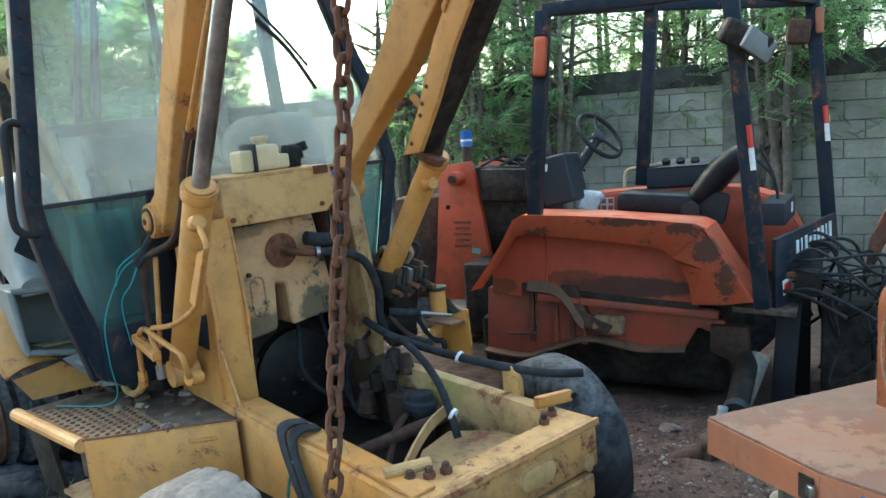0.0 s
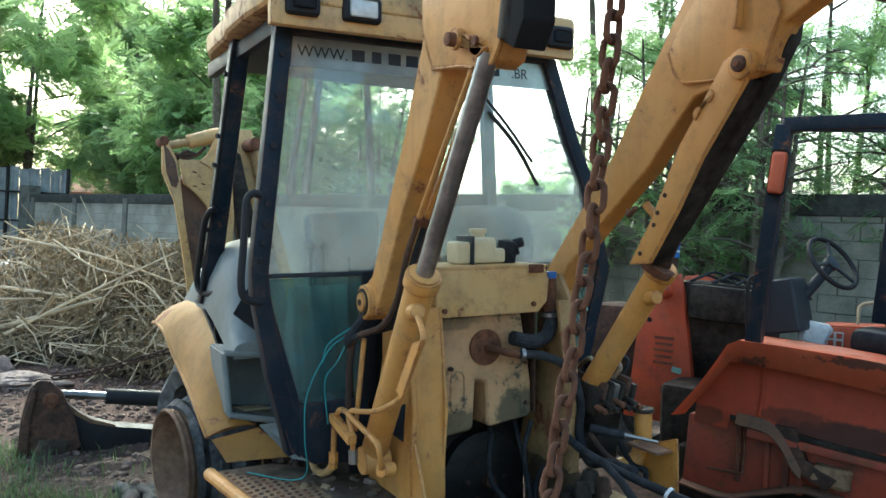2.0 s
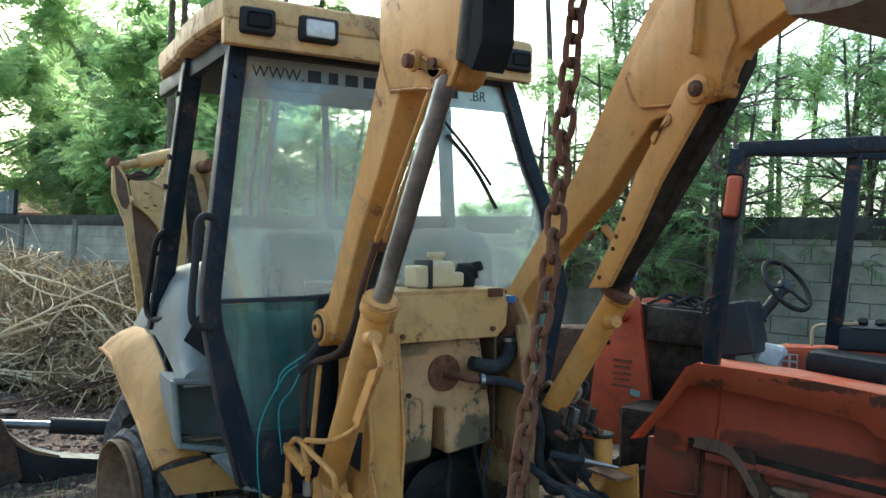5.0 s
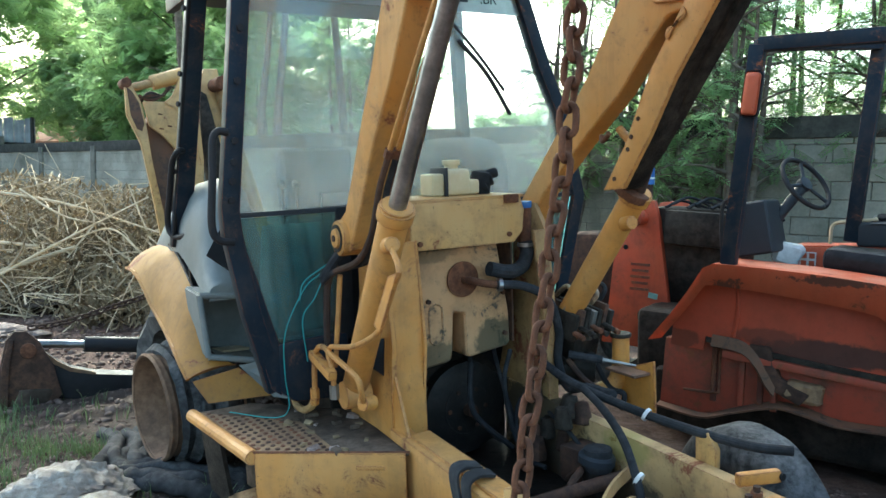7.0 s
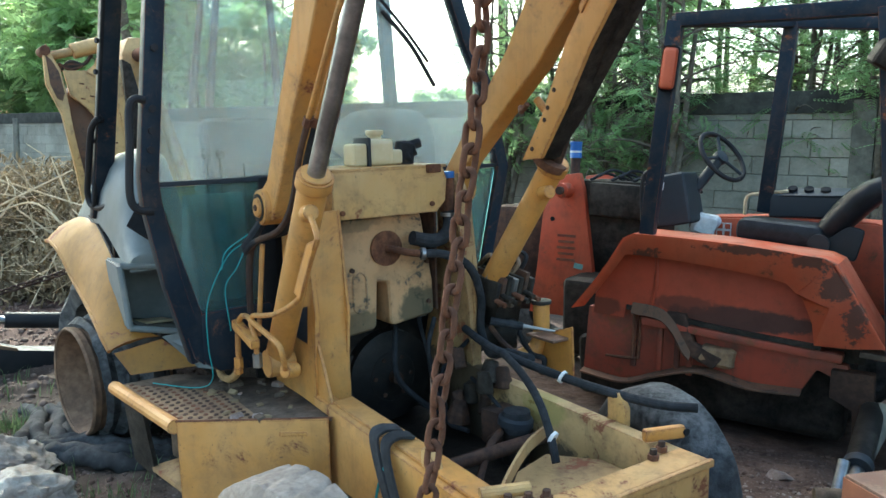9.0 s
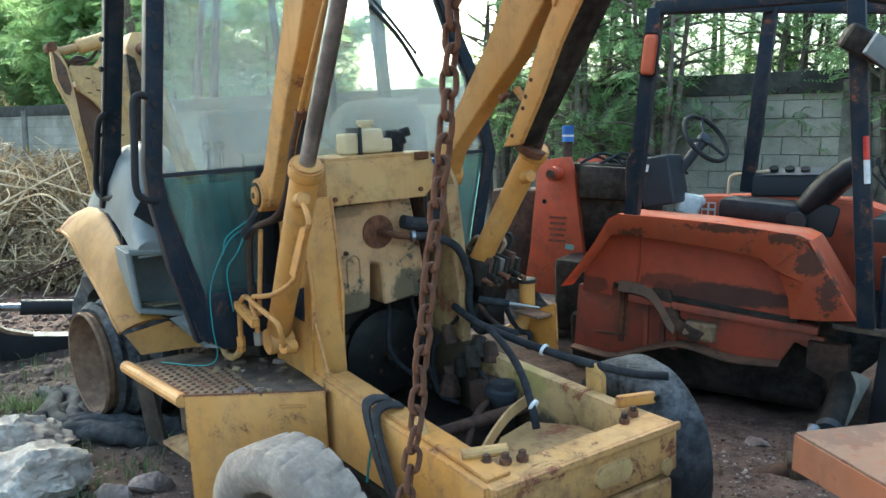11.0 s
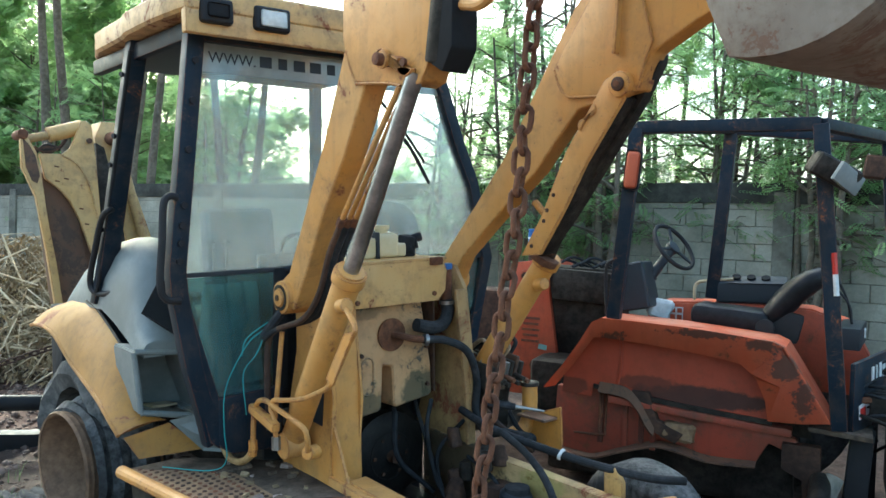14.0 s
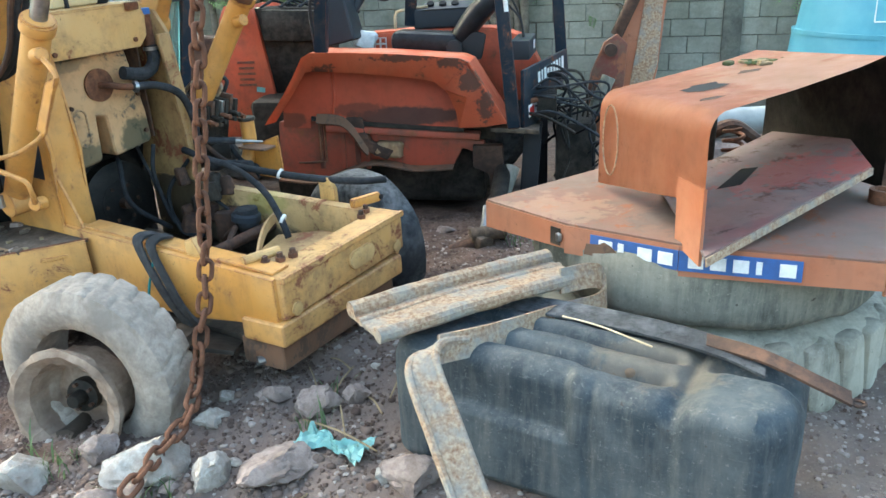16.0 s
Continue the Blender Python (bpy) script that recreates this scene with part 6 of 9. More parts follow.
def tractor_fender(y_out, y_in, s):
    top = [(-0.28, 0.86), (-0.17, 1.02), (-0.02, 1.25), (0.02, 1.275), (0.5, 1.26), (1.08, 1.215), (1.14, 1.19), (1.27, 0.98), (1.40, 0.77)]
    f = part("mudguard", shell(top, y_out, y_in, "y", 0.012), FENDER, ot, "dented orange mudguard with rust stains")
    inner = top[:-1] + [(1.30, 0.80), (1.05, 0.70), (0.42, 0.76), (0.16, 0.79), (-0.07, 0.81), (-0.08, 0.72), (-0.29, 0.73)]
    part("inner_wall", prism(inner, "y", y_out + s * 0.20, y_out + s * 0.21, 0), ORANGE_SHADE, f, "orange inner wall darkened for shade, with a brown grime band")
    edge_out = [(-0.36, 0.78), (-0.17, 1.03), (-0.04, 1.255), (0.02, 1.285), (0.3, 1.282), (0.62, 1.268), (0.9, 1.245), (1.07, 1.225), (1.125, 1.19)]
    edge_in = [(-0.28, 0.80), (-0.13, 1.00), (-0.03, 1.15), (0.03, 1.155), (0.3, 1.14), (0.55, 1.12), (0.80, 1.09), (0.90, 1.07), (0.955, 1.02)]
    bm = bmesh.new()
    rows = []
    for (x0, z0), (x1, z1) in zip(edge_out, edge_in):
        row = []
        for q in range(5):
            a = q / 4
            p = Vector((x0 + (x1 - x0) * a, y_out - s * 0.006 + s * 0.022 * a * a, z0 + (z1 - z0) * a))
            p.y += s * 0.010 * noise.noise(p * 4)
            row.append(bm.verts.new(p))
        rows.append(row)
    for a, b in zip(rows, rows[1:]):
        for q in range(4):
            bm.faces.new((a[q], a[q + 1], b[q + 1], b[q]))
    bmesh.ops.solidify(bm, geom=bm.faces[:], thickness=0.008)
    part("mudguard_lip", bm, FENDER, f, "bent orange lip, chipped and dusty", 45)
    # torn rear flap, folded at its middle
    flap = bmesh.new()
    pts = [(1.125, 1.19, 0.0), (1.20, 1.09, 0.004), (1.27, 0.985, 0.0), (1.40, 0.775, -0.005), (1.24, 0.752, 0.0), (1.065, 0.742, 0.02), (1.045, 0.86, 0.03), (0.99, 0.985, 0.035), (0.955, 1.02, 0.02), (1.03, 1.09, 0.012), (1.07, 1.225, 0.0)]
    mid = flap.verts.new((1.13, y_out - s * 0.012, 0.96))
    ring = [flap.verts.new((x, y_out + s * d, z)) for x, z, d in pts]
    for k in range(len(ring)):
        flap.faces.new((mid, ring[k], ring[(k + 1) % len(ring)]))
    bmesh.ops.solidify(flap, geom=flap.faces[:], thickness=0.007)
    part("rear_flap", flap, FENDER, f, "peeling orange flap at the rear", 20)
    part("wall_fold", tube([(0.11, y_out + s * 0.197, 1.20), (0.12, y_out + s * 0.194, 0.98), (0.10, y_out + s * 0.195, 0.82)], 0.012, 8), ORANGE_SHADE, f)
    # Black strip laid in as the shade of the gap below the wall.
    part("gap_shade", ribbon([(-0.06, y_out + s * 0.195, 0.795), (0.30, y_out + s * 0.19, 0.755), (0.70, y_out + s * 0.19, 0.722), (1.08, y_out + s * 0.19, 0.70)], (0, 1, 0), 0.03, 0.03), GREASE_SHADE, f, "black strip for the shade of the gap under the mudguard")
    return f


def build_tractor():
    f = tractor_fender(0.0, 0.46, 1)
    part("mudguard", shell([(0.05, 1.0), (0.12, 1.22), (0.2, 1.34), (0.7, 1.37), (1.25, 1.36), (1.5, 1.28), (1.62, 1.05), (1.66, 0.8)], 0.98, 1.4, "y", 0.012), ORANGE, ot, "far orange mudguard")
    part("mudguard_wall", prism([(0.05, 0.8), (0.12, 1.22), (0.2, 1.34), (0.7, 1.37), (1.25, 1.36), (1.5, 1.28), (1.62, 1.05), (1.66, 0.8)], "y", 0.96, 0.98, 0.004), ORANGE, ot)
    part("warning_label", box((0.33, 0.955, 1.27), (0.10, 0.004, 0.10), bev=0), WHITE, ot, "white warning sticker")
    for a, b in ((0.305, 1.295), (0.355, 1.295), (0.305, 1.245), (0.355, 1.245)):
        part("label_square", box((a, 0.951, b), (0.034, 0.004, 0.034), bev=0), ORANGE, ot)
    # greasy chassis under the mudguard
    part("side_frame", prism([(-0.35, 0.76), (0.16, 0.77), (0.42, 0.70), (0.95, 0.64), (1.22, 0.60), (1.25, 0.48), (1.06, 0.55), (0.99, 0.42), (0.70, 0.41), (0.36, 0.46), (-0.08, 0.30), (-0.37, 0.33)], "y", 0.26, 0.34, 0.015), LOWFRAME, ot, "grimy orange side frame")
    # Black sheet behind the side frame takes the place of shade.
    part("recess_shade", prism([(-0.30, 0.80), (1.30, 0.78), (1.30, 0.60), (-0.30, 0.60)], "y", 0.345, 0.36, 0), GREASE_SHADE, ot, "black sheet standing for the shaded recess")
    part("lower_lip", ribbon([(-0.37, 0.25, 0.325), (-0.08, 0.25, 0.30), (0.12, 0.23, 0.37), (0.36, 0.21, 0.45), (0.52, 0.21, 0.44), (0.70, 0.22, 0.405), (0.99, 0.23, 0.415)], (0, 1, 0.2), 0.10, 0.012), WEIGHT_D, ot, "bent rusty lower lip")
    part("swept_arm", ribbon([(-0.02, 0.17, 0.795), (0.16, 0.16, 0.78), (0.25, 0.15, 0.71), (0.31, 0.15, 0.61), (0.36, 0.16, 0.55)], (0, 0.5, 1), 0.075, 0.02), WEIGHT_D, ot, "curved brown arm")
    for x in (-0.02, 0.02):
        part("brake_pipe", tube([(x, 0.22, 0.76), (x, 0.22, 0.50), (x - 0.02, 0.22, 0.46), (x - 0.18, 0.22, 0.45)], 0.008, 6), RUST, ot)
    part("frame_ledge", box((0.62, 0.24, 0.685), (1.15, 0.14, 0.05), (0, 4, 2), 0.012), LOWFRAME, ot)
    part("hanging_bracket", prism([(0.20, 0.80), (0.32, 0.80), (0.38, 0.62), (0.55, 0.55), (0.5, 0.48), (0.36, 0.54), (0.28, 0.70)], "y", 0.16, 0.24, 0.01), RUST_D, ot)
    part("caked_casting", roughen(box((0.50, 0.22, 0.555), (0.22, 0.1, 0.12), (0, 4, 0), 0.04, 3), 0.03, 12), TREAD, ot, "casting caked with dry mud")
    for k, x in enumerate((-0.22, -0.05, 0.06, 0.14)):
        part("frame_rib", box((x + 0.2, 0.245, 0.58), (0.035, 0.03, 0.36), bev=0.006), LOWFRAME if k % 2 else ORANGE_D, ot)
    part("gearbox", roughen(box((0.2, 0.75, 0.62), (1.7, 0.5, 0.55), bev=0.06, seg=3), 0.03, 5), GREASE_SHADE, ot, "oily black gearbox casing")
    part("rear_axle", cyl((0.9, 0.37, 0.58), (0.9, 1.5, 0.6), 0.14, seg=18), GREASE_SHADE, ot)
    # Block and far tyre are added so the open underside stays dark.
    part("belly_shade_block", roughen(box((0.35, 0.78, 0.30), (1.7, 0.62, 0.42), bev=0.06, seg=3), 0.04, 4), GREASE_SHADE, ot, "black block added for the shade under the tractor")
    part("far_tyre", roughen(lathe([(0.25, 0.0), (0.62, 0.0), (0.70, 0.06), (0.70, 0.30), (0.62, 0.36), (0.25, 0.36)], pose(0.85, 1.62, 0.62, 90, 0, 0), 40), 0.02, 4), TYRE_D, ot, "far rear tyre, unseen, added to darken the underside")
    part("far_front_tyre", roughen(lathe([(0.2, 0.0), (0.40, 0.0), (0.45, 0.05), (0.45, 0.22), (0.40, 0.27), (0.2, 0.27)], pose(-1.2, 1.75, 0.43, 90, 0, 0), 36), 0.015, 4), TYRE_D, ot, "worn far front tyre")
    part("rear_leg", prism([(1.14, 0.58), (1.36, 0.58), (1.38, 0.02), (1.28, 0.02), (1.26, 0.36), (1.14, 0.42)], "y", 0.2, 0.3, 0.01), RUST_D, ot, "rusty support bracket on the ground")
    part("rear_column", box((1.56, 0.32, 0.36), (0.13, 0.14, 0.74), (0, 4, 0), 0.012), BLACKP, ot)
    part("rear_column", box((1.62, 0.9, 0.36), (0.13, 0.14, 0.76), bev=0.012), BLACKP, ot)
    part("leaning_pipe", cyl((1.28, -0.10, 0.02), (1.44, 0.12, 0.44), 0.062, 0.055, 16, 0.006), TYRE_M, ot, "muddy grey ram lying against the frame")
    part("rear_deck", box((1.46, 0.3, 0.72), (0.34, 0.6, 0.03), (0, 3, 0), 0.006), MUD, ot)
    # front plates
    for y in (0.78, 1.45):
        t = part("front_plate", prism([(-0.95, 1.50), (-0.90, 1.60), (-0.68, 1.63), (-0.64, 1.50), (-0.54, 0.88), (-0.50, 0.55), (-1.05, 0.55), (-1.0, 0.88)], "y", y, y + 0.06, 0.008), ORANGE, ot, "orange steel loader tower plate with worn stickers")
        part("plate_pin", cyl((-0.77, y - 0.12, 1.50), (-0.77, y + 0.10, 1.50), 0.055, seg=20, bev=0.008), ORANGE, t)
        part("pin_head", cyl((-0.77, y - 0.15, 1.50), (-0.77, y - 0.12, 1.50), 0.03, seg=14), RUST_D, t)
        if y < 1:
            for k in range(5):
                part("label_line", box((-0.76, y - 0.004, 1.16 - 0.045 * k), (0.15 - 0.02 * (k % 2), 0.004, 0.02), bev=0), ORANGE_D, t)
            part("teal_sticker", box((-0.655, y - 0.005, 0.94), (0.07, 0.004, 0.04), (0, 8, 0), 0), TEALBAG, t, "small pale teal sticker")
            part("plate_hole", cyl((-0.88, y - 0.006, 1.28), (-0.88, y + 0.004, 1.28), 0.018, seg=12), DARK, t)
    part("cross_pipe", cyl((-0.62, 0.84, 0.84), (-0.62, 0.56, 0.82), 0.06, seg=18, bev=0.006), ORANGE_D, ot)
    # engine block
    part("engine_block", roughen(box((-0.40, 1.05, 1.20), (0.62, 0.42, 0.75), bev=0.03), 0.02, 7), GREASE_SHADE, ot, "oily engine block")
    part("air_box", box((-0.36, 0.84, 1.44), (0.46, 0.16, 0.24), (0, 2, 0), 0.02), GREASE_SHADE, ot, "dark brown box on the engine")
    part("engine_front", roughen(box((-1.2, 1.15, 0.95), (0.45, 0.55, 0.8), bev=0.04), 0.05, 6), RUST_D, ot, "rusty engine parts")
    for k in range(10):
        x, z = -0.62 + 0.055 * k, 1.58 + 0.03 * math.sin(k * 2.1)
        part("engine_cable", tube([(x, 0.85, z), (x + 0.08, 0.95, z + 0.05), (x + 0.2, 1.0, z), (x + 0.3, 0.92, z - 0.06)], 0.011, 6), RUBBER, ot)
    part("grab_rail", tube([(-0.02, 0.3, 1.27), (-0.04, 0.3, 1.5), (-0.03, 0.3, 1.64), (0.03, 0.32, 1.66), (0.05, 0.36, 1.6)], 0.012, 8), BLACKP, ot)
    # dashboard and steering
    d = part("dashboard", box((0.10, 0.62, 1.48), (0.22, 0.34, 0.34), (0, -12, 0), 0.03, 3), DPLAST, ot, "black broken dashboard")
    part("gauge_panel", box((0.02, 0.44, 1.57), (0.07, 0.006, 0.05), (0, 8, 0), 0), WHITE, d)
    w = part("steering_wheel", bmesh.new(), BLACKP, ot, "black steering wheel")
    scene_mesh = w.data
    ring = tube([(0.19 * math.cos(a), 0.19 * math.sin(a), 0) for a in (math.tau * k / 28 for k in range(29))], 0.016, 8, 2)
    ring.to_mesh(scene_mesh)
    ring.free()
    scene_mesh.shade_smooth()
    w.matrix_local = pose(0.31, 0.86, 1.77, 0, 52, 0) @ pose(0, 0, 0, 18, 0, 0)
    part("wheel_hub", cyl((0, 0, -0.03), (0, 0, 0.01), 0.05, seg=18, bev=0.006), DPLAST, w)
    for k in range(3):
        a = math.tau * k / 3 + 0.4
        part("wheel_spoke", tube([(0.03 * math.cos(a), 0.03 * math.sin(a), -0.01), (0.185 * math.cos(a), 0.185 * math.sin(a), 0)], 0.012, 6), DPLAST, w)
    part("steering_column", cyl((0.12, 0.70, 1.45), (0.30, 0.86, 1.76), 0.035, seg=14), DPLAST, ot)
    part("white_rag", roughen(box((0.25, 0.75, 1.32), (0.16, 0.1, 0.14), (10, 20, 30), 0.04, 3), 0.03, 14), WHITE, ot, "white plastic scrap")
    # seat and console
    s = part("tractor_seat", roughen(box((0.76, 0.70, 1.30), (0.50, 0.46, 0.15), (0, 4, 0), 0.06, 4), 0.01, 6), VINYL, ot, "cracked black vinyl tractor seat")
    rings = []
    for q, (x, z, th, hw) in enumerate(((0.98, 1.285, 0.05, 0.17), (1.02, 1.33, 0.075, 0.20), (1.09, 1.42, 0.085, 0.215), (1.17, 1.51, 0.085, 0.215), (1.26, 1.59, 0.075, 0.205), (1.33, 1.635, 0.055, 0.18), (1.355, 1.645, 0.02, 0.14))):
        n_ = Vector((-0.70, 0, 0.72))
        rings.append([Vector((x, 0.70, z)) + n_ * th * math.sin(a) + Vector((0, hw * math.copysign(abs(math.cos(a)) ** 0.5, math.cos(a)), 0)) for a in (math.tau * k / 20 for k in range(20))])
    part("seat_back", roughen(loft(rings), 0.010, 6), VINYL, s, "", 60)
    part("seat_hinge", cyl((0.99, 0.46, 1.26), (0.99, 0.50, 1.26), 0.06, seg=16, bev=0.008), BLACKP, s)
    part("seat_bellows", roughen(cyl((0.97, 0.62, 1.06), (0.99, 0.62, 1.25), 0.14, 0.11, 20, 0.02), 0.02, 14), VINYL, s)
    part("seat_bracket", box((1.10, 0.55, 1.28), (0.22, 0.05, 0.2), (0, 12, 0), 0.03), BLACKP, s)
    part("seat_spring", box((0.95, 0.68, 1.18), (0.3, 0.3, 0.12), bev=0.02), GREASE_SHADE, s)
    c = part("side_console", box((0.88, 1.08, 1.46), (0.55, 0.24, 0.16), (0, -2, 0), 0.03, 3), DPLAST, ot, "dark grey side console with gauges")
    part("console_panel", box((0.88, 1.03, 1.55), (0.40, 0.16, 0.012), (18, -2, 0), 0.004), DPLAST, c)
    for k in range(3):
        part("gauge", cyl((0.74 + 0.1 * k, 1.03, 1.558), (0.74 + 0.1 * k, 1.02, 1.575), 0.03, seg=16), DARK, c)
    part("console_bar", tube([(0.45, 1.0, 1.38), (0.46, 1.0, 1.5), (0.55, 1.0, 1.53), (0.72, 1.0, 1.55)], 0.012, 8), STRAW, ot)
    # roll frame
    P = {"nf": ((0.205, 0.02, 2.54), (0.09, 0.06, 1.28)), "nr": ((1.285, 0.0, 2.53), (1.455, 0.02, 0.74)), "ff": ((0.665, 1.0, 2.65), (0.575, 1.0, 1.40)), "fr": ((1.675, 1.0, 2.56), (1.80, 1.0, 0.95))}
    for k, (a, b) in P.items():
        beam_line([a, b], 0.09, 0.075, NAVY, ot, "frame_post", "black roll frame post with paint chips" if k == "nf" else "")
    for a, b in (("nf", "nr"), ("ff", "fr"), ("nf", "ff"), ("nr", "fr")):
        beam_line([P[a][0], P[b][0]], 0.08, 0.07, NAVY, ot, "frame_beam")
    for (a, b) in (P["nr"], P["fr"]):
        a, b = Vector(a), Vector(b)
        for t0, t1, mt in ((0.42, 0.49, RED), (0.49, 0.56, WHITE)):
            p, q = a.lerp(b, t0), a.lerp(b, t1)
            o = Vector((0.028, -0.034, 0))
            part("reflector_tape", cyl(p + o, q + o, 0.016, seg=8), mt, ot, "red reflective tape" if mt is RED else "white reflective tape")
    m = part("mirror", box((0.20, -0.06, 2.26), (0.085, 0.04, 0.24), (0, 5, 0), 0.03, 4), FENDER, ot, "faded orange mirror back on the post")
    part("mirror_rim", box((0.20, -0.035, 2.26), (0.10, 0.03, 0.26), (0, 5, 0), 0.03, 4), DPLAST, m)
    l = part("work_lamp", box((1.36, -0.02, 2.25), (0.27, 0.19, 0.14), (12, 28, 20), 0.03, 3), GREASE_SHADE, ot, "hanging dark work lamp")
    part("lamp_rim", box((1.44, -0.10, 2.20), (0.20, 0.03, 0.12), (12, 28, 50), 0.01), GREY_PL, l)
    part("work_lamp", box((1.60, 0.95, 2.36), (0.14, 0.12, 0.16), (0, 8, 0), 0.03, 3), RUST_D, ot, "rusty work lamp")
    part("side_marker", box((1.72, 0.95, 2.42), (0.05, 0.06, 0.16), bev=0.015), ORANGE_L, ot, "amber marker lamp")
    # rear instrument panel with pale bar lettering
    p = part("rear_panel", prism([(0.06, 0.70), (0.06, 1.13), (0.95, 1.20), (0.98, 0.98), (0.40, 0.86), (0.38, 0.74)], "x", 0.0, 0.03, 0.006), NAVY, ot, "dark navy rear panel with white bar lettering")
    p.matrix_local = pose(1.475, 0.02, 0, 0, 0, -20)
    for k in range(9):
        part("letter_bar", box((0.034, 0.34 + 0.062 * k, 1.045 + 0.008 * k), (0.006, 0.034 if k not in (1, 7) else 0.014, 0.095), (6, 0, 0), 0), WHITE, p)
    part("red_sticker", box((0.034, 0.25, 0.85), (0.006, 0.22, 0.085), (8, 0, 0), 0), WHITE, p, "red and white sticker")
    part("sticker_bar", box((0.038, 0.19, 0.835), (0.004, 0.08, 0.06), (8, 0, 0), 0), RED, p)
    b = part("lever_box", box((1.50, 0.62, 1.25), (0.14, 0.40, 0.14), (4, 0, -6), 0.012), DPLAST, ot, "black lever box with pale bar lettering")
    for k in range(7):
        part("letter_bar", box((1.578, 0.60 + 0.032 * k, 1.265), (0.006, 0.022, 0.055), (4, 0, -6), 0), WHITE, b)
    for k, (y, q) in enumerate(((0.58, 0.10), (0.66, 0.02))):
        lv = part("lever", tube([(1.50, y, 1.32), (1.47, y, 1.46), (1.42 - q, y, 1.62)], 0.008, 6), BLACKP, ot)
        part("lever_knob", cyl((1.42 - q, y, 1.61), (1.415 - q, y, 1.66), 0.018, 0.012, 10), BLACKP, lv)
    # hose tangle
    hr = random.Random(31)
    for k in range(22):
        y0, z0 = hr.uniform(0.12, 0.85), hr.uniform(0.80, 1.02)
        far, low = hr.uniform(1.72, 2.12), hr.uniform(0.12, 0.75)
        pts = [(1.56, y0, z0), (1.60 + 0.25 * (far - 1.5), y0 + hr.uniform(-0.1, 0.12), z0 + hr.uniform(-0.05, 0.16)), (far, y0 + hr.uniform(-0.15, 0.25), z0 - hr.uniform(-0.08, 0.20)),
               (far + hr.uniform(-0.14, 0.16), y0 + hr.uniform(-0.1, 0.35), (z0 + low) / 2), (far + hr.uniform(-0.3, 0.10), y0 + hr.uniform(0.0, 0.45), low)]
        if k % 4 == 0:
            pts.append((1.70 + 0.2 * hr.random(), y0 + 0.3 * hr.random(), low + hr.uniform(0.1, 0.35)))
        part("hydraulic_hose", tube(pts, hr.uniform(0.006, 0.011), 8, 8), RUBBER if k % 5 else GREASE_SHADE, ot, "tangled black hydraulic hose" if k == 0 else "")
    for k in range(5):
        y0 = 0.2 + 0.13 * k
        part("hose_fitting", cyl((1.55, y0, 0.90), (1.62, y0, 0.91), 0.02, seg=6), STEEL if k % 2 else RUST, ot)
    for k in range(6):
        part("valve_bank", box((1.68, 0.22 + 0.1 * k, 0.86), (0.14, 0.07, 0.16), (0, 0, 4 * k), 0.012), GREASE_SHADE, ot)
    part("swing_frame", box((1.9, 0.9, 0.42), (0.30, 0.9, 0.55), bev=0.03), GREASE_SHADE, ot, "black swing frame at the tractor's back")
    # rear digger boom
    g = part("digger_boom", prism([(2.00, 0.62), (2.12, 1.05), (2.30, 1.32), (2.40, 1.70), (2.53, 2.10), (2.66, 2.12), (2.68, 1.90), (2.60, 1.50), (2.56, 1.0), (2.45, 0.5), (2.2, 0.35)], "y", 1.16, 1.50, 0.02), ORANGE_L, ot, "faded orange digger boom with yellow-brown rust")
    part("boom_rust", prism([(2.44, 1.60), (2.58, 1.62), (2.555, 1.05), (2.44, 0.6), (2.30, 0.6), (2.38, 1.15)], "y", 1.148, 1.159, 0.003), BEAM, g, "yellowish rust streaks")
    part("boom_head", prism([(2.50, 1.86), (2.52, 2.14), (2.68, 2.14), (2.70, 1.86)], "y", 1.14, 1.56, 0.012), ORANGE_D, g)
    part("boom_ram", cyl((2.22, 1.12, 1.28), (2.46, 1.12, 1.82), 0.05, seg=18, bev=0.006), RUST_D, g, "dark hydraulic ram")
    part("ram_rod", cyl((2.46, 1.12, 1.82), (2.56, 1.12, 2.06), 0.026, seg=16), CHROME, g)
    part("pivot_bracket", prism([(1.98, 0.72), (2.02, 1.0), (2.12, 1.24), (2.22, 1.30), (2.30, 1.22), (2.28, 0.9), (2.16, 0.66)], "y", 0.98, 1.06, 0.012), ORANGE_D, g, "rust-red pivot bracket")
    part("pivot_pin", cyl((2.17, 0.94, 1.18), (2.17, 1.24, 1.18), 0.05, seg=18, bev=0.006), RUST_D, g)
    part("lower_ram", cyl((2.16, 0.92, 0.98), (2.05, 0.90, 0.72), 0.055, seg=18, bev=0.006), TYRE_M, g)
    part("ram_rod", cyl((2.05, 0.90, 0.72), (1.98, 0.88, 0.56), 0.03, seg=16), CHROME, g)


build_tractor()


def blue_can():
    part("exhaust_pipe", cyl((-1.07, 1.6, 1.10), (-1.07, 1.6, 1.74), 0.042, seg=18, bev=0.004), RUST_D, ot, "short rusty exhaust pipe")
    c = thing("blue_can", OT @ pose(-1.07, 1.6, 1.742), "blue tin can upturned on the exhaust pipe", "tin can")
    part("can_body", lathe([(0.0, 0.0), (0.050, 0.0), (0.053, 0.006), (0.050, 0.012), (0.050, 0.124), (0.053, 0.130), (0.050, 0.138), (0.0, 0.134)], Matrix.Identity(4), 28), BLUE, c)
    part("pale_band", lathe([(0.0505, 0.045), (0.0515, 0.045), (0.0515, 0.062), (0.0505, 0.062)], Matrix.Identity(4), 28), WHITE, c)


blue_can()


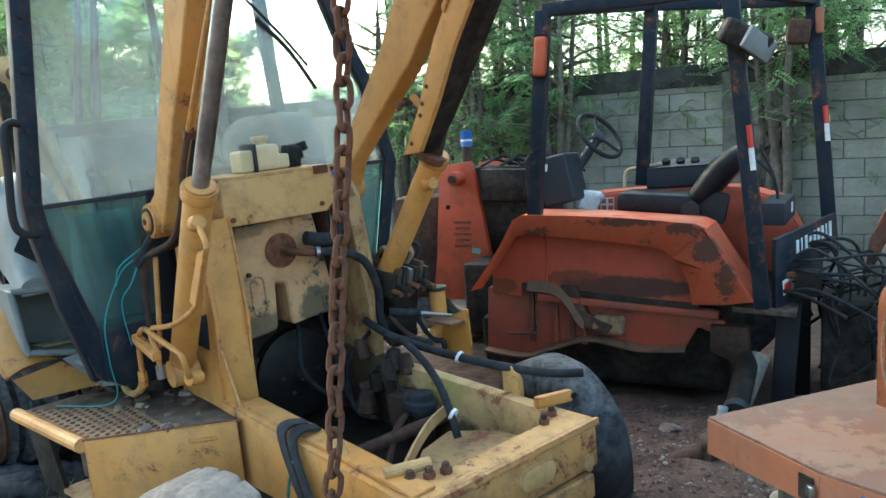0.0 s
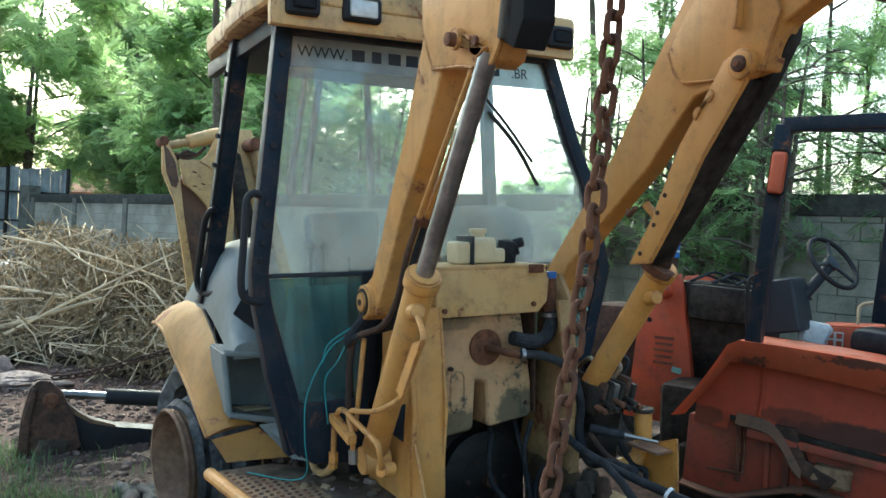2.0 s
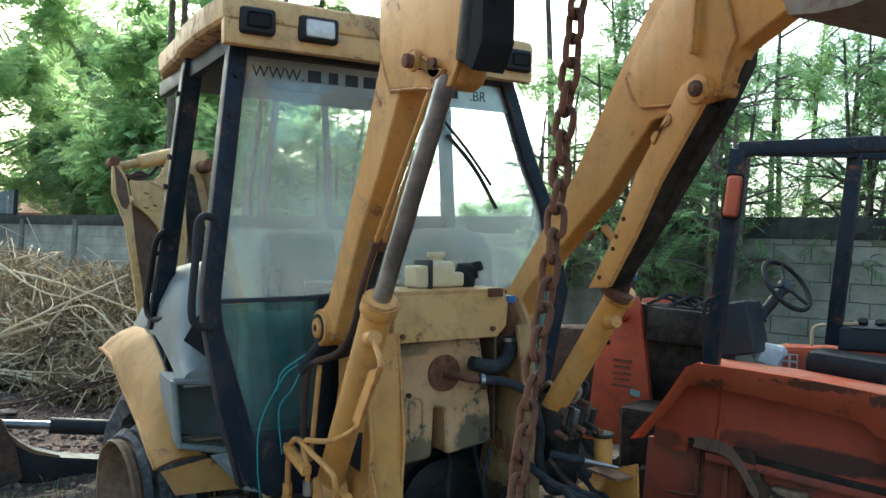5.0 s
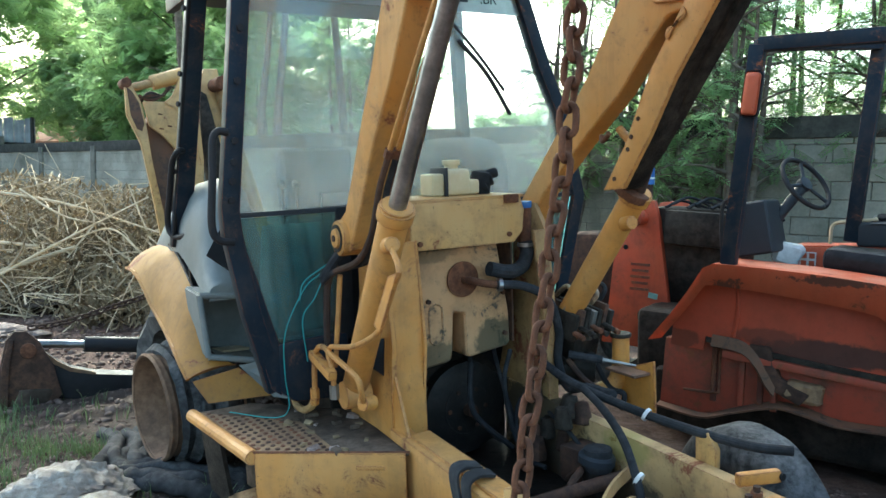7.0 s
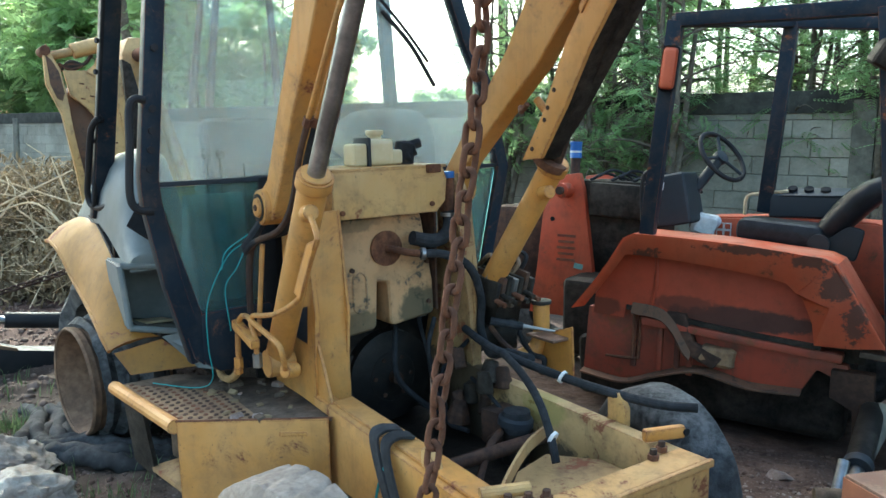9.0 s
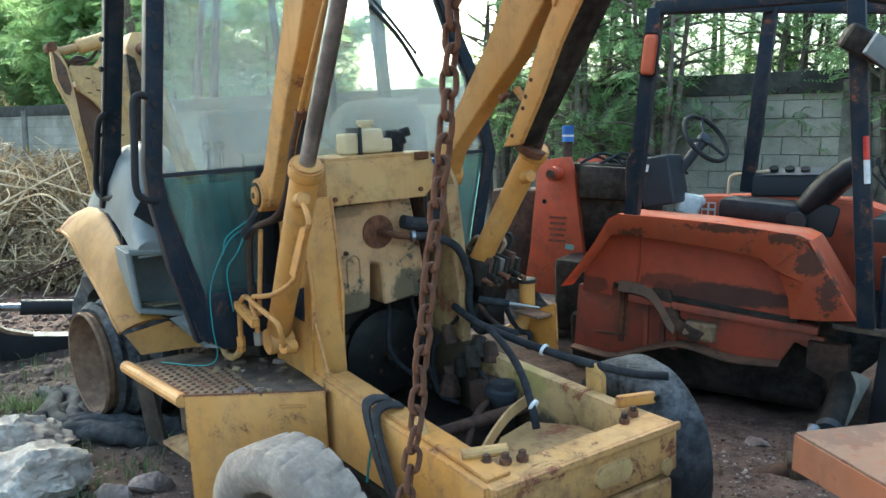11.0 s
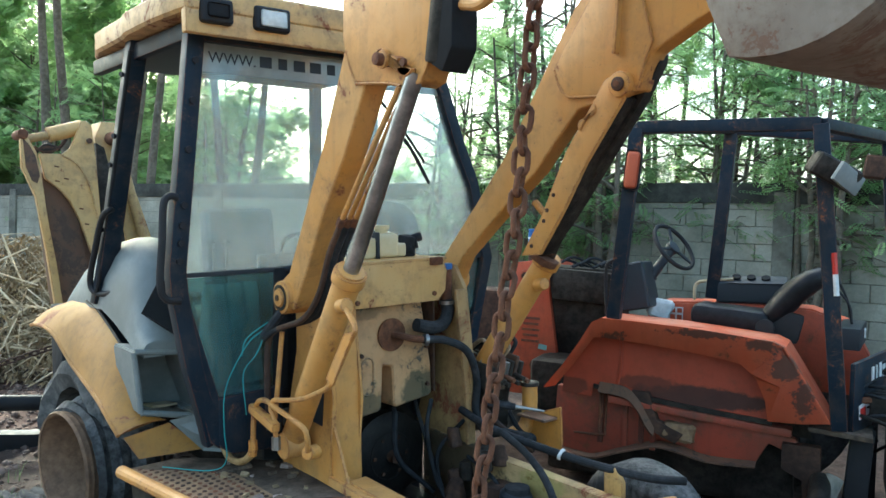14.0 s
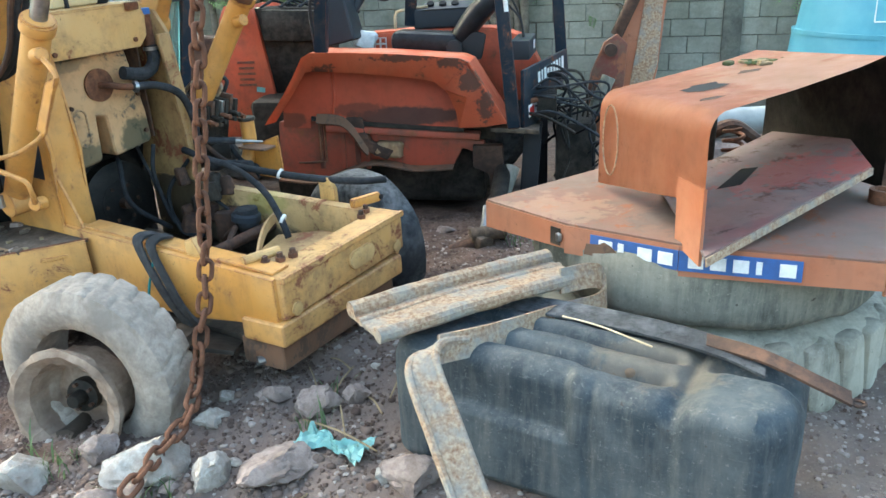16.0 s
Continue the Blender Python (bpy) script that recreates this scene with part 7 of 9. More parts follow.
# ---------------------------------------------------------------- hanging chain
def chain(name, pts, pitch, wire, mat, label, long=1.9):
    """A run of oval links, each a part, turned by quarter turns."""
    line = smooth_line(pts, 12)
    dist = [0.0]
    for a, b in zip(line, line[1:]):
        dist.append(dist[-1] + (b - a).length)

    def at(d):
        for i in range(len(line) - 1):
            if dist[i + 1] >= d:
                return line[i].lerp(line[i + 1], (d - dist[i]) / max(1e-6, dist[i + 1] - dist[i]))
        return line[-1]
    c = thing(name, Matrix.Translation(line[-1]), label, "chain")
    inv = Matrix.Translation(-line[-1])
    half, wd = pitch / 2 + wire * 0.9, pitch * 0.36
    oval = [(wd * math.sin(a), (half - wd) * (1 if math.cos(a) > 0 else -1) * (1 if abs(math.cos(a)) > 0.01 else 0) + wd * math.cos(a)) for a in (math.tau * k / 16 for k in range(17))]
    bm = tube([(x, 0, z) for x, z in oval], wire, 7, 1)
    me = bpy.data.meshes.new("link")
    bm.to_mesh(me)
    bm.free()
    me.materials.append(mat)
    me.shade_smooth()
    n = int(dist[-1] / pitch)
    for k in range(n):
        p, q = at(k * pitch), at((k + 1) * pitch)
        ob = new("link", me)
        ob.parent = c
        ob.matrix_local = inv @ Matrix.Translation((p + q) / 2) @ (q - p).to_track_quat("Z", "Y").to_matrix().to_4x4() @ pose(0, 0, 0, 6 * math.sin(k * 1.7), 4 * math.cos(k * 2.3), 90 * (k % 2) + 35 + 9 * math.sin(k * 1.1))
    return c


chain("hanging_chain", [(-0.13, 2.47, 3.0), (-0.175, 2.47, 2.35), (-0.195, 2.465, 1.87), (-0.235, 2.46, 1.45), (-0.27, 2.455, 1.1), (-0.315, 2.45, 0.61), (-0.382, 2.384, 0.30), (-0.421, 2.2, 0.18), (-0.519, 2.067, 0.12), (-0.60, 1.94, 0.09), (-0.66, 1.85, 0.06)], 0.070, 0.0105, RUST, "heavy rust-red chain hanging to the ground")


def bhw(p):
    return BH @ Vector(p)


chain("stabiliser_chain", [bhw((-1.68, 4.95, 0.68)), bhw((-1.55, 4.97, 0.675)), bhw((-1.39, 5.0, 0.69)), bhw((-1.16, 5.0, 0.74)), bhw((-0.93, 5.0, 0.79)), bhw((-0.70, 5.0, 0.84))], 0.055, 0.008, RUST_D, "dark rusty chain slung from the stabiliser")


# ---------------------------------------------------------------- pile beside the machines
def big_tyre(z, tilt, yaw, label, seed, cx=1.95, cy=2.50, R=0.85, mat=None, h=0.36, lugs=0):
    t = thing("tractor_tyre", pose(cx, cy, z, tilt, tilt * 0.5, yaw), label, "tyre", "stacked tyres")
    ring_tyre("carcass", Matrix.Identity(4), R, 0.48, h, mat or TYRE_M, t, "", 0, 0.03, seed, crinkle=0.014)
    for zz in (0.10 * h, 0.90 * h):
        part("bead", lathe([(0.475, zz - 0.02), (0.505, zz - 0.025), (0.51, zz + 0.025), (0.475, zz + 0.02)], Matrix.Identity(4), 56), mat or TYRE_D, t)
    for k in range(lugs):
        a = 360 * k / lugs
        lug = roughen(box((R - 0.030, 0, h * 0.5), (0.10, 0.145, h * 0.84), (10, 0, 0), 0.046, 4), 0.016, 7, k)
        bmesh.ops.transform(lug, matrix=pose(0, 0, 0, 0, 0, a), verts=lug.verts)
        part("tread_lug", lug, mat or TYRE_M, t)
    return t


big_tyre(0.0, 0.6, 10, "muddy grey tractor tyre lying on the ground", 2, h=0.38, R=0.83, lugs=30, mat=TYRE_P)
big_tyre(0.375, 1.2, 40, "dusty bald tractor tyre lying on another tyre", 4, 1.93, 2.47, 0.775, h=0.34)


def orange_cowl():
    c = thing("orange_cowl_base", pose(0, 0, 0), "faded orange sheet cowl lying across stacked tyres", "machine cover")
    z = 0.735
    out = [(0.97, 2.74), (1.16, 2.26), (1.46, 1.86), (2.02, 1.44), (2.36, 1.53), (2.78, 2.35), (2.55, 3.05), (1.72, 3.12)]
    part("top_sheet", prism(out, "z", z + 0.01, z + 0.022, 0.004), COWL_TOP, c, "faded orange top sheet with bare patches")
    for a, b in zip(out, out[1:] + out[:1]):
        d = Vector((b[0] - a[0], b[1] - a[1], 0))
        h = 0.11
        part("skirt", sheet([(a[0], a[1], z + 0.012), (b[0], b[1], z + 0.012), (b[0], b[1], z - h + 0.02), (a[0], a[1], z - h)], 0.01, 0), ORANGE_L, c)
    # blue bar with pale lettering along the front
    a, b = Vector((1.16, 2.26, 0)), Vector((1.46, 1.86, 0))
    e = Vector((2.02, 1.44, 0))

    def plaque(p, q, t0, t1, name, z0, z1, mat, off):
        u = (q - p).normalized()
        n = Vector((u.y, -u.x, 0)) * off
        s, f = p.lerp(q, t0) + n, p.lerp(q, t1) + n
        part(name, sheet([(s.x, s.y, z0), (f.x, f.y, z0), (f.x, f.y, z1), (s.x, s.y, z1)], 0.004), mat, c)
    plaque(a, b, 0.25, 1.0, "blue_band", z - 0.085, z - 0.005, DECAL_BLUE, 0.009)
    plaque(b, e, 0.0, 0.62, "blue_band", z - 0.085, z - 0.005, DECAL_BLUE, 0.009)
    for k in range(4):
        plaque(a, b, 0.33 + 0.17 * k, 0.45 + 0.17 * k if k != 1 else 0.38 + 0.17 * k, "letter_bar", z - 0.07, z - 0.02, WHITE, 0.0125)
    for k in range(5):
        plaque(b, e, 0.05 + 0.115 * k, (0.13 if k != 3 else 0.08) + 0.115 * k, "letter_bar", z - 0.07, z - 0.02, WHITE, 0.0125)
    u = (b - a).normalized()
    n = Vector((u.y, -u.x, 0)) * 0.016
    peel = [a.lerp(b, q) + n + Vector((0, 0, z + h)) for q, h in ((0.20, -0.092), (0.74, -0.092), (0.60, -0.070), (0.50, -0.062), (0.44, -0.038), (0.38, -0.026), (0.33, -0.040), (0.22, -0.045))]
    part("peeled_patch", sheet(peel, 0.003), WEIGHT_D, c, "brown rusty patch where the print has peeled")
    plaque(Vector((0.97, 2.74, 0)), a, 0.86, 0.97, "catch", z - 0.08, z - 0.005, GREASE_SHADE, 0.012)
    part("catch_hook", box((1.135, 2.268, z - 0.04), (0.02, 0.03, 0.035), bev=0.006), CHROME, c)
    # inverted U cover
    L0, L1, R0, R1 = Vector((1.46, 1.72, 0)), Vector((1.545, 2.76, 0)), Vector((2.60, 2.12, 0)), Vector((2.66, 3.06, 0))
    u = thing("orange_engine_cover", pose(0, 0, 0), "faded orange engine cover, open underneath", "machine cover")
    rings = []
    for P0, P1, z0, zt, rise in ((L0, R0, 0.95, 1.18, 0.0), (L1, R1, 0.78, 1.13, -0.045)):
        d = (P1 - P0)
        n = d.normalized()
        L = d.length
        prof = [(0.0, z0), (0.0, zt)] + [(0.09 - 0.09 * math.cos(radians(q)), zt + 0.09 * math.sin(radians(q))) for q in (20, 40, 60, 80, 90)]
        prof += [(L * 0.4, 1.305 + rise), (L * 0.75, 1.35 + rise)] + [(L - 0.11 + 0.11 * math.sin(radians(q)), 1.28 + rise + 0.10 * math.cos(radians(q))) for q in (0, 25, 50, 75, 90)] + [(L + 0.01, 1.0), (L + 0.0, 0.80)]
        rings.append([P0 + n * x + Vector((0, 0, zz)) for x, zz in prof])
    th = 0.012

    def skin(lo, hi, name, mat, lab, parent):
        bm = bmesh.new()
        rows = []
        for r in rings:
            rows.append(r[lo:hi])
        steps = 8
        grid = [[rows[0][k].lerp(rows[1][k], s / steps) for k in range(len(rows[0]))] for s in range(steps + 1)]
        vs = [[bm.verts.new(p + Vector((0, 0, 0.006 * noise.noise(p * 3)))) for p in row] for row in grid]
        for s in range(steps):
            for k in range(len(vs[0]) - 1):
                bm.faces.new((vs[s][k], vs[s][k + 1], vs[s + 1][k + 1], vs[s + 1][k]))
        bmesh.ops.solidify(bm, geom=bm.faces[:], thickness=th)
        return part(name, bm, mat, parent, lab, 50)
    side = skin(0, 7, "side_panel", ORANGE_L, "orange side panel with a worn ring mark", u)
    top = skin(6, 10, "top_panel", ORANGE_L, "orange top panel, its sunlit pale tone painted in", u)

    def decal(name, mesh_ob, pts, mat, lab, parent):
        """A thin patch laid on a sheet's upper face."""
        tree = BVHTree.FromPolygons([v.co for v in mesh_ob.data.vertices], [tuple(p.vertices) for p in mesh_ob.data.polygons])
        cx, cy = sum(p[0] for p in pts) / len(pts), sum(p[1] for p in pts) / len(pts)
        bm = bmesh.new()
        rows = []
        for k in range(5):
            row = []
            for x, y in pts:
                x, y = cx + (x - cx) * (k + 0.02) / 4, cy + (y - cy) * (k + 0.02) / 4
                hit = tree.ray_cast(Vector((x, y, 3.0)), Vector((0, 0, -1)))[0]
                row.append(bm.verts.new((x, y, (hit.z if hit else 1.3) + 0.0025)))
            rows.append(row)
        for a, b in zip(rows, rows[1:]):
            for k in range(len(pts)):
                j = (k + 1) % len(pts)
                bm.faces.new((a[k], a[j], b[j], b[k]))
        bm.faces.new(rows[0])
        return part(name, bm, mat, parent, lab)
    # Far panel is black in place of orange, for the shade inside.
    skin(9, len(rings[0]), "side_panel", GREASE_SHADE, "inside of the far side panel, blackened for shade", u)
    # foot at the front and the ring mark
    part("foot", sheet([(1.464, 1.722, 1.0), (1.480, 1.93, 1.0), (1.478, 1.92, 0.74), (1.462, 1.722, 0.71)], 0.012), ORANGE_L, u)
    part("ring_mark", tube([(1.512 + 0.0, 2.58 + 0.075 * math.cos(a), 1.02 + 0.16 * math.sin(a)) for a in (math.tau * k / 24 for k in range(25))], 0.004, 5, 1), BEAM, side)
    decal("top_slot", top, [(1.70, 2.26), (1.74, 2.22), (1.82, 2.23), (1.90, 2.27), (1.88, 2.33), (1.91, 2.39), (1.80, 2.40), (1.76, 2.36), (1.71, 2.35)], DARK, "dark worn-through patch in the top", u)
    decal("top_slot", top, [(1.60, 2.02), (1.66, 2.00), (1.72, 2.03), (1.70, 2.06), (1.63, 2.06)], RUST_D, "", u)
    decal("top_slot", top, [(2.06, 2.46), (2.15, 2.43), (2.20, 2.48), (2.12, 2.52)], RUST_D, "", u)
    mr = random.Random(4)
    for k in range(16):
        x, y = 2.33 + mr.gauss(0, 0.10), 2.62 + mr.gauss(0, 0.035)
        part("top_moss", roughen(box((x, y, 1.325 + 0.02 * (x - 2.33)), (mr.uniform(0.02, 0.07), mr.uniform(0.015, 0.04), 0.014), (0, 0, mr.uniform(0, 180)), 0.004), 0.008, 30, k), MOSS if k % 3 else BRUSH, u, "moss and dry leaves" if k == 0 else "")
    # loose sheet leaning under the cover
    s = thing("loose_red_sheet", pose(0, 0, 0), "weathered red sheet panel leaning on the cowl", "sheet metal")
    pan = part("panel", sheet([(1.44, 1.66, 0.765), (2.44, 2.02, 0.93), (2.62, 2.36, 0.97), (2.50, 2.76, 0.95), (1.72, 2.50, 0.80)], 0.012, 0.003), REDPLATE, s)
    part("panel_edge", sheet([(1.44, 1.655, 0.765), (2.44, 2.015, 0.93), (2.44, 2.012, 0.90), (1.44, 1.65, 0.735)], 0.008), BEAM, s)
    decal("panel_slot", pan, [(1.86, 2.25), (2.08, 2.40), (2.14, 2.36), (1.96, 2.22)], DARK, "dark cut-out", s)
    hp = thing("hydraulic_pump", pose(2.34, 3.14, 0.74), "rusty dark hydraulic pump body", "machine part")
    part("body", roughen(cyl((0.0, 0, 0.0), (0.02, 0, 0.24), 0.075, 0.06, 16, 0.01), 0.01, 16), GREASE_SHADE, hp)
    part("flange", cyl((0.02, 0, 0.24), (0.02, 0, 0.29), 0.05, seg=14, bev=0.006), RUST, hp)
    part("spring", tube([(0.20 + 0.055 * math.cos(k * 0.7), 0.05 * math.sin(k * 0.7), 0.02 + 0.006 * k) for k in range(26)], 0.011, 6, 2), RUST, hp, "rusty coil")
    part("elbow", tube([(0.05, 0.1, 0.1), (0.25, 0.1, 0.16), (0.4, 0.05, 0.06)], 0.04, 10), RUST_D, hp)
    cup = thing("black_fitting", pose(2.28, 1.62, 0.757), "small black broken fitting", "machine part")
    part("fitting_body", box((0, 0, 0.025), (0.09, 0.05, 0.05), (0, 0, 15), 0.01), DPLAST, cup)
    part("fitting_lug", box((0.05, 0.01, 0.02), (0.05, 0.02, 0.03), (0, 0, 15), 0.006), DPLAST, cup)
    ring = thing("rusty_collar", pose(2.56, 2.05, 0.757), "small rusty collar on the cowl", "machine part")
    part("collar_ring", lathe([(0.045, 0), (0.065, 0), (0.065, 0.06), (0.045, 0.06)], Matrix.Identity(4), 20), RUST, ring)


orange_cowl()


def fuel_tank():
    t = thing("plastic_fuel_tank", pose(0.95, 1.64, 0, 0, 0, -45.5), "dusty blue-black moulded plastic fuel tank", "fuel tank")
    L, D, H, mid = 1.36, 0.48, 0.53, 0.05

    def groove(d, w):
        return math.exp(-(d / w) ** 2)

    def step(d, w):
        return max(0.0, min(1.0, 0.5 + d / w))
    rings = []
    nx = 120
    for i in range(nx + 1):
        x = -L / 2 + L * i / nx
        over = max(0.0, (abs(x) - (L / 2 - 0.09)) / 0.09)
        inset = 0.09 * (1 - math.sqrt(max(0.0, 1 - over * over)))
        a, b, rc = D / 2 - inset, H / 2 - inset * 0.8, 0.07
        outline = [(a, (b - rc) * (2 * q / 22 - 1)) for q in range(22)]
        outline += [(a - rc + rc * math.cos(w), b - rc + rc * math.sin(w)) for w in (math.pi / 2 * q / 7 for q in range(7))]
        outline += [((a - rc) * (1 - 2 * q / 44), b) for q in range(44)]
        outline += [(-a + rc - rc * math.sin(w), b - rc + rc * math.cos(w)) for w in (math.pi / 2 * q / 7 for q in range(7))]
        outline += [(-a, (b - rc) * (1 - 2 * q / 30)) for q in range(31)]
        outline += [(-a + rc, -b), (a - rc, -b)]
        row = []
        for y, z in outline:
            z += H / 2
            p = Vector((x, y, z))
            front = step(-0.14 - y, 0.06)
            roof = step(z - (H - 0.09), 0.06)
            d = -0.020 * front * (groove(x + 0.50, 0.016) + 0.55 * groove(x - 0.10, 0.014) + 0.5 * groove(x - 0.36, 0.016))
            d += 0.036 * front * (1 - step(z - 0.30 + 0.05 * x, 0.025) * step(x + 0.48, 0.02) * step(0.02 - x, 0.03))
            d += 0.020 * front * step(x - 0.36, 0.06) * step(0.62 - x, 0.06)
            p.y -= d
            cut = groove(y + 0.10, 0.028) + groove(y - 0.05, 0.028) + groove(y - 0.18, 0.024)
            p.z -= roof * (0.055 * cut * step(x + 0.46, 0.05) * step(0.30 - x, 0.05) + 0.03 * groove(x - 0.35, 0.03) + 0.05 * groove(y - 0.06, 0.05) * step(x - 0.40, 0.05))
            p.z += roof * (0.022 * step(x - 0.42, 0.06) * step(0.0 - y, 0.06) - 0.015 * step(x - 0.05, 0.3))
            q = Vector((x, y, z))
            p += Vector((0, -1 if y < 0 else 1, 0.6)) * (0.010 * noise.noise(q * 4.2) + 0.004 * noise.noise(q * 13))
            if x > 0.6:
                p.x += 0.012 * math.sin(y * 38) * step(z - 0.1, 0.2)
            row.append((p.x + mid, p.y, p.z))
        rings.append(row)
    part("tank_body", loft(rings), TANKB, t, "", 60)
    part("seam", tube([(-L / 2 + mid + 0.01, -D / 2 + 0.04, 0.30), (-0.55, -D / 2 - 0.004, 0.288), (-0.44, -D / 2 - 0.008, 0.285)], 0.006, 6), TANKB, t)
    for x, y in ((0.10, -0.235), (0.13, -0.232), (0.46, -0.20), (0.22, -0.10)):
        part("mud_spot", roughen(lathe([(0.0, 0.006), (0.012, 0.004), (0.018, 0.0)], pose(x, y, H - 0.03, 50, 0, 0), 10), 0.003, 40), MUD, t)
    part("straw_twig", tube([(-0.10, 0.1, H + 0.03), (0.05, 0.06, H + 0.04), (0.26, 0.0, H + 0.03)], 0.0035, 5), STRAW, t)
    k = thing("tank_strap", pose(0, 0, 0), "rusty flat steel strap with a looped end", "strap")
    part("strap_band", ribbon([(0.70, 2.14, 0.53), (0.95, 1.94, 0.535), (1.20, 1.66, 0.54), (1.36, 1.42, 0.54), (1.44, 1.28, 0.52)], (0.55, 0.75, 0.1), 0.12, 0.010), TYRE_B, k)
    part("strap_tail", ribbon([(1.34, 1.46, 0.55), (1.44, 1.30, 0.55), (1.54, 1.17, 0.51), (1.62, 1.10, 0.47)], (0.5, 0.75, 0.3), 0.06, 0.010), RUST_D, k)
    part("strap_eye", tube([(1.635 + 0.02 * math.cos(a), 1.085 + 0.02 * math.sin(a), 0.46) for a in (math.tau * q / 12 for q in range(13))], 0.006, 6, 1), RUST_D, k)


fuel_tank()


def bent_bracket():
    b = thing("bent_steel_bracket", pose(0, 0, 0), "bent rusty steel bracket with flaking blue paint", "scrap metal")
    a0, a1 = Vector((0.24, 1.90, 0.585)), Vector((1.12, 2.16, 0.605))
    w = Vector((-0.26, 0.97, 0)).normalized()
    for k, (off, zz, rr) in enumerate(((0.115, 0.008, 0.034), (0.035, -0.010, 0.016), (-0.115, -0.006, 0.030))):
        o = w * off + Vector((0, 0, zz))
        part("channel_rib", roughen(tube([a0 + o, a0.lerp(a1, 0.5) + o + Vector((0, 0, 0.010)), a1 + o], rr, 10, 14), 0.006, 14, k), BEAM, b)
    part("channel_bed", roughen(ribbon([a0 + Vector((0, 0, -0.012)), a0.lerp(a1, 0.5), a1 + Vector((0, 0, -0.012))], w, 0.25, 0.016, 10), 0.004, 12), BEAM, b)
    e = a1 - w * 0.13
    part("return_bend", ribbon([a1 - w * 0.13 + Vector((-0.12, -0.03, 0)), e + Vector((0.03, 0, -0.005)), e + Vector((0.09, 0.02, -0.05)), e + Vector((0.06, -0.03, -0.12)), e + Vector((-0.1, -0.08, -0.12)), (0.70, 1.76, 0.53), (0.46, 1.68, 0.55)], (0.05, 0.25, 1), 0.10, 0.014, 8), BEAM, b)
    part("down_leg", ribbon([(0.52, 1.69, 0.55), (0.42, 1.65, 0.57), (0.375, 1.56, 0.55), (0.40, 1.42, 0.42), (0.45, 1.22, 0.20), (0.49, 1.06, 0.02)], (1, 0.35, 0.2), 0.11, 0.016, 8), BEAM, b)
    side = Vector((1, 0.35, 0.2)).normalized() * 0.052
    for q in (-1, 1):
        part("leg_rim", tube([Vector(p) + side * q for p in ((0.52, 1.69, 0.55), (0.42, 1.65, 0.57), (0.375, 1.56, 0.55), (0.40, 1.42, 0.42), (0.45, 1.22, 0.20), (0.49, 1.06, 0.02))], 0.015, 8, 6), BEAM, b)


bent_bracket()


def water_tank():
    t = thing("blue_water_tank", pose(5.75, 5.75, 0), "upturned sky blue plastic water tank", "water tank")
    m = pose(0, 0, 0.48, 2, 1, 0)
    part("tank_shell", lathe([(0.0, 1.16), (0.30, 1.155), (0.55, 1.12), (0.64, 1.07), (0.67, 0.98), (0.70, 0.70), (0.725, 0.68), (0.73, 0.64), (0.75, 0.30), (0.79, 0.10), (0.82, 0.06), (0.82, 0.0), (0.0, 0.0)], m, 56), BLUE_TANK, t)
    part("tank_band", lathe([(0.71, 0.66), (0.735, 0.66), (0.735, 0.70), (0.71, 0.70)], m, 56), BLUE_TANK, t)
    for k in range(2):
        a = radians(-125 + 38 * k)
        c = Vector((0.735 * math.cos(a), 0.735 * math.sin(a), 0.48 + 0.9 - 0.35 * k))
        d = Vector((-math.sin(a), math.cos(a), 0)) * 0.09
        part("mark_outline", tube([c - d + Vector((0, 0, -0.1)), c + d + Vector((0, 0, -0.1)), c + d + Vector((0, 0, 0.1)), c - d + Vector((0, 0, 0.1)), c - d + Vector((0, 0, -0.1))], 0.006, 5, 1, curve=False), WHITE, t)
    part("tank_base", bevel(box((0.1, 0.1, 0.22), (1.5, 1.2, 0.5), (0, 0, 20), 0), 0.05, 3), DECAL_BLUE, t, "dark blue crate under the tank")


water_tank()


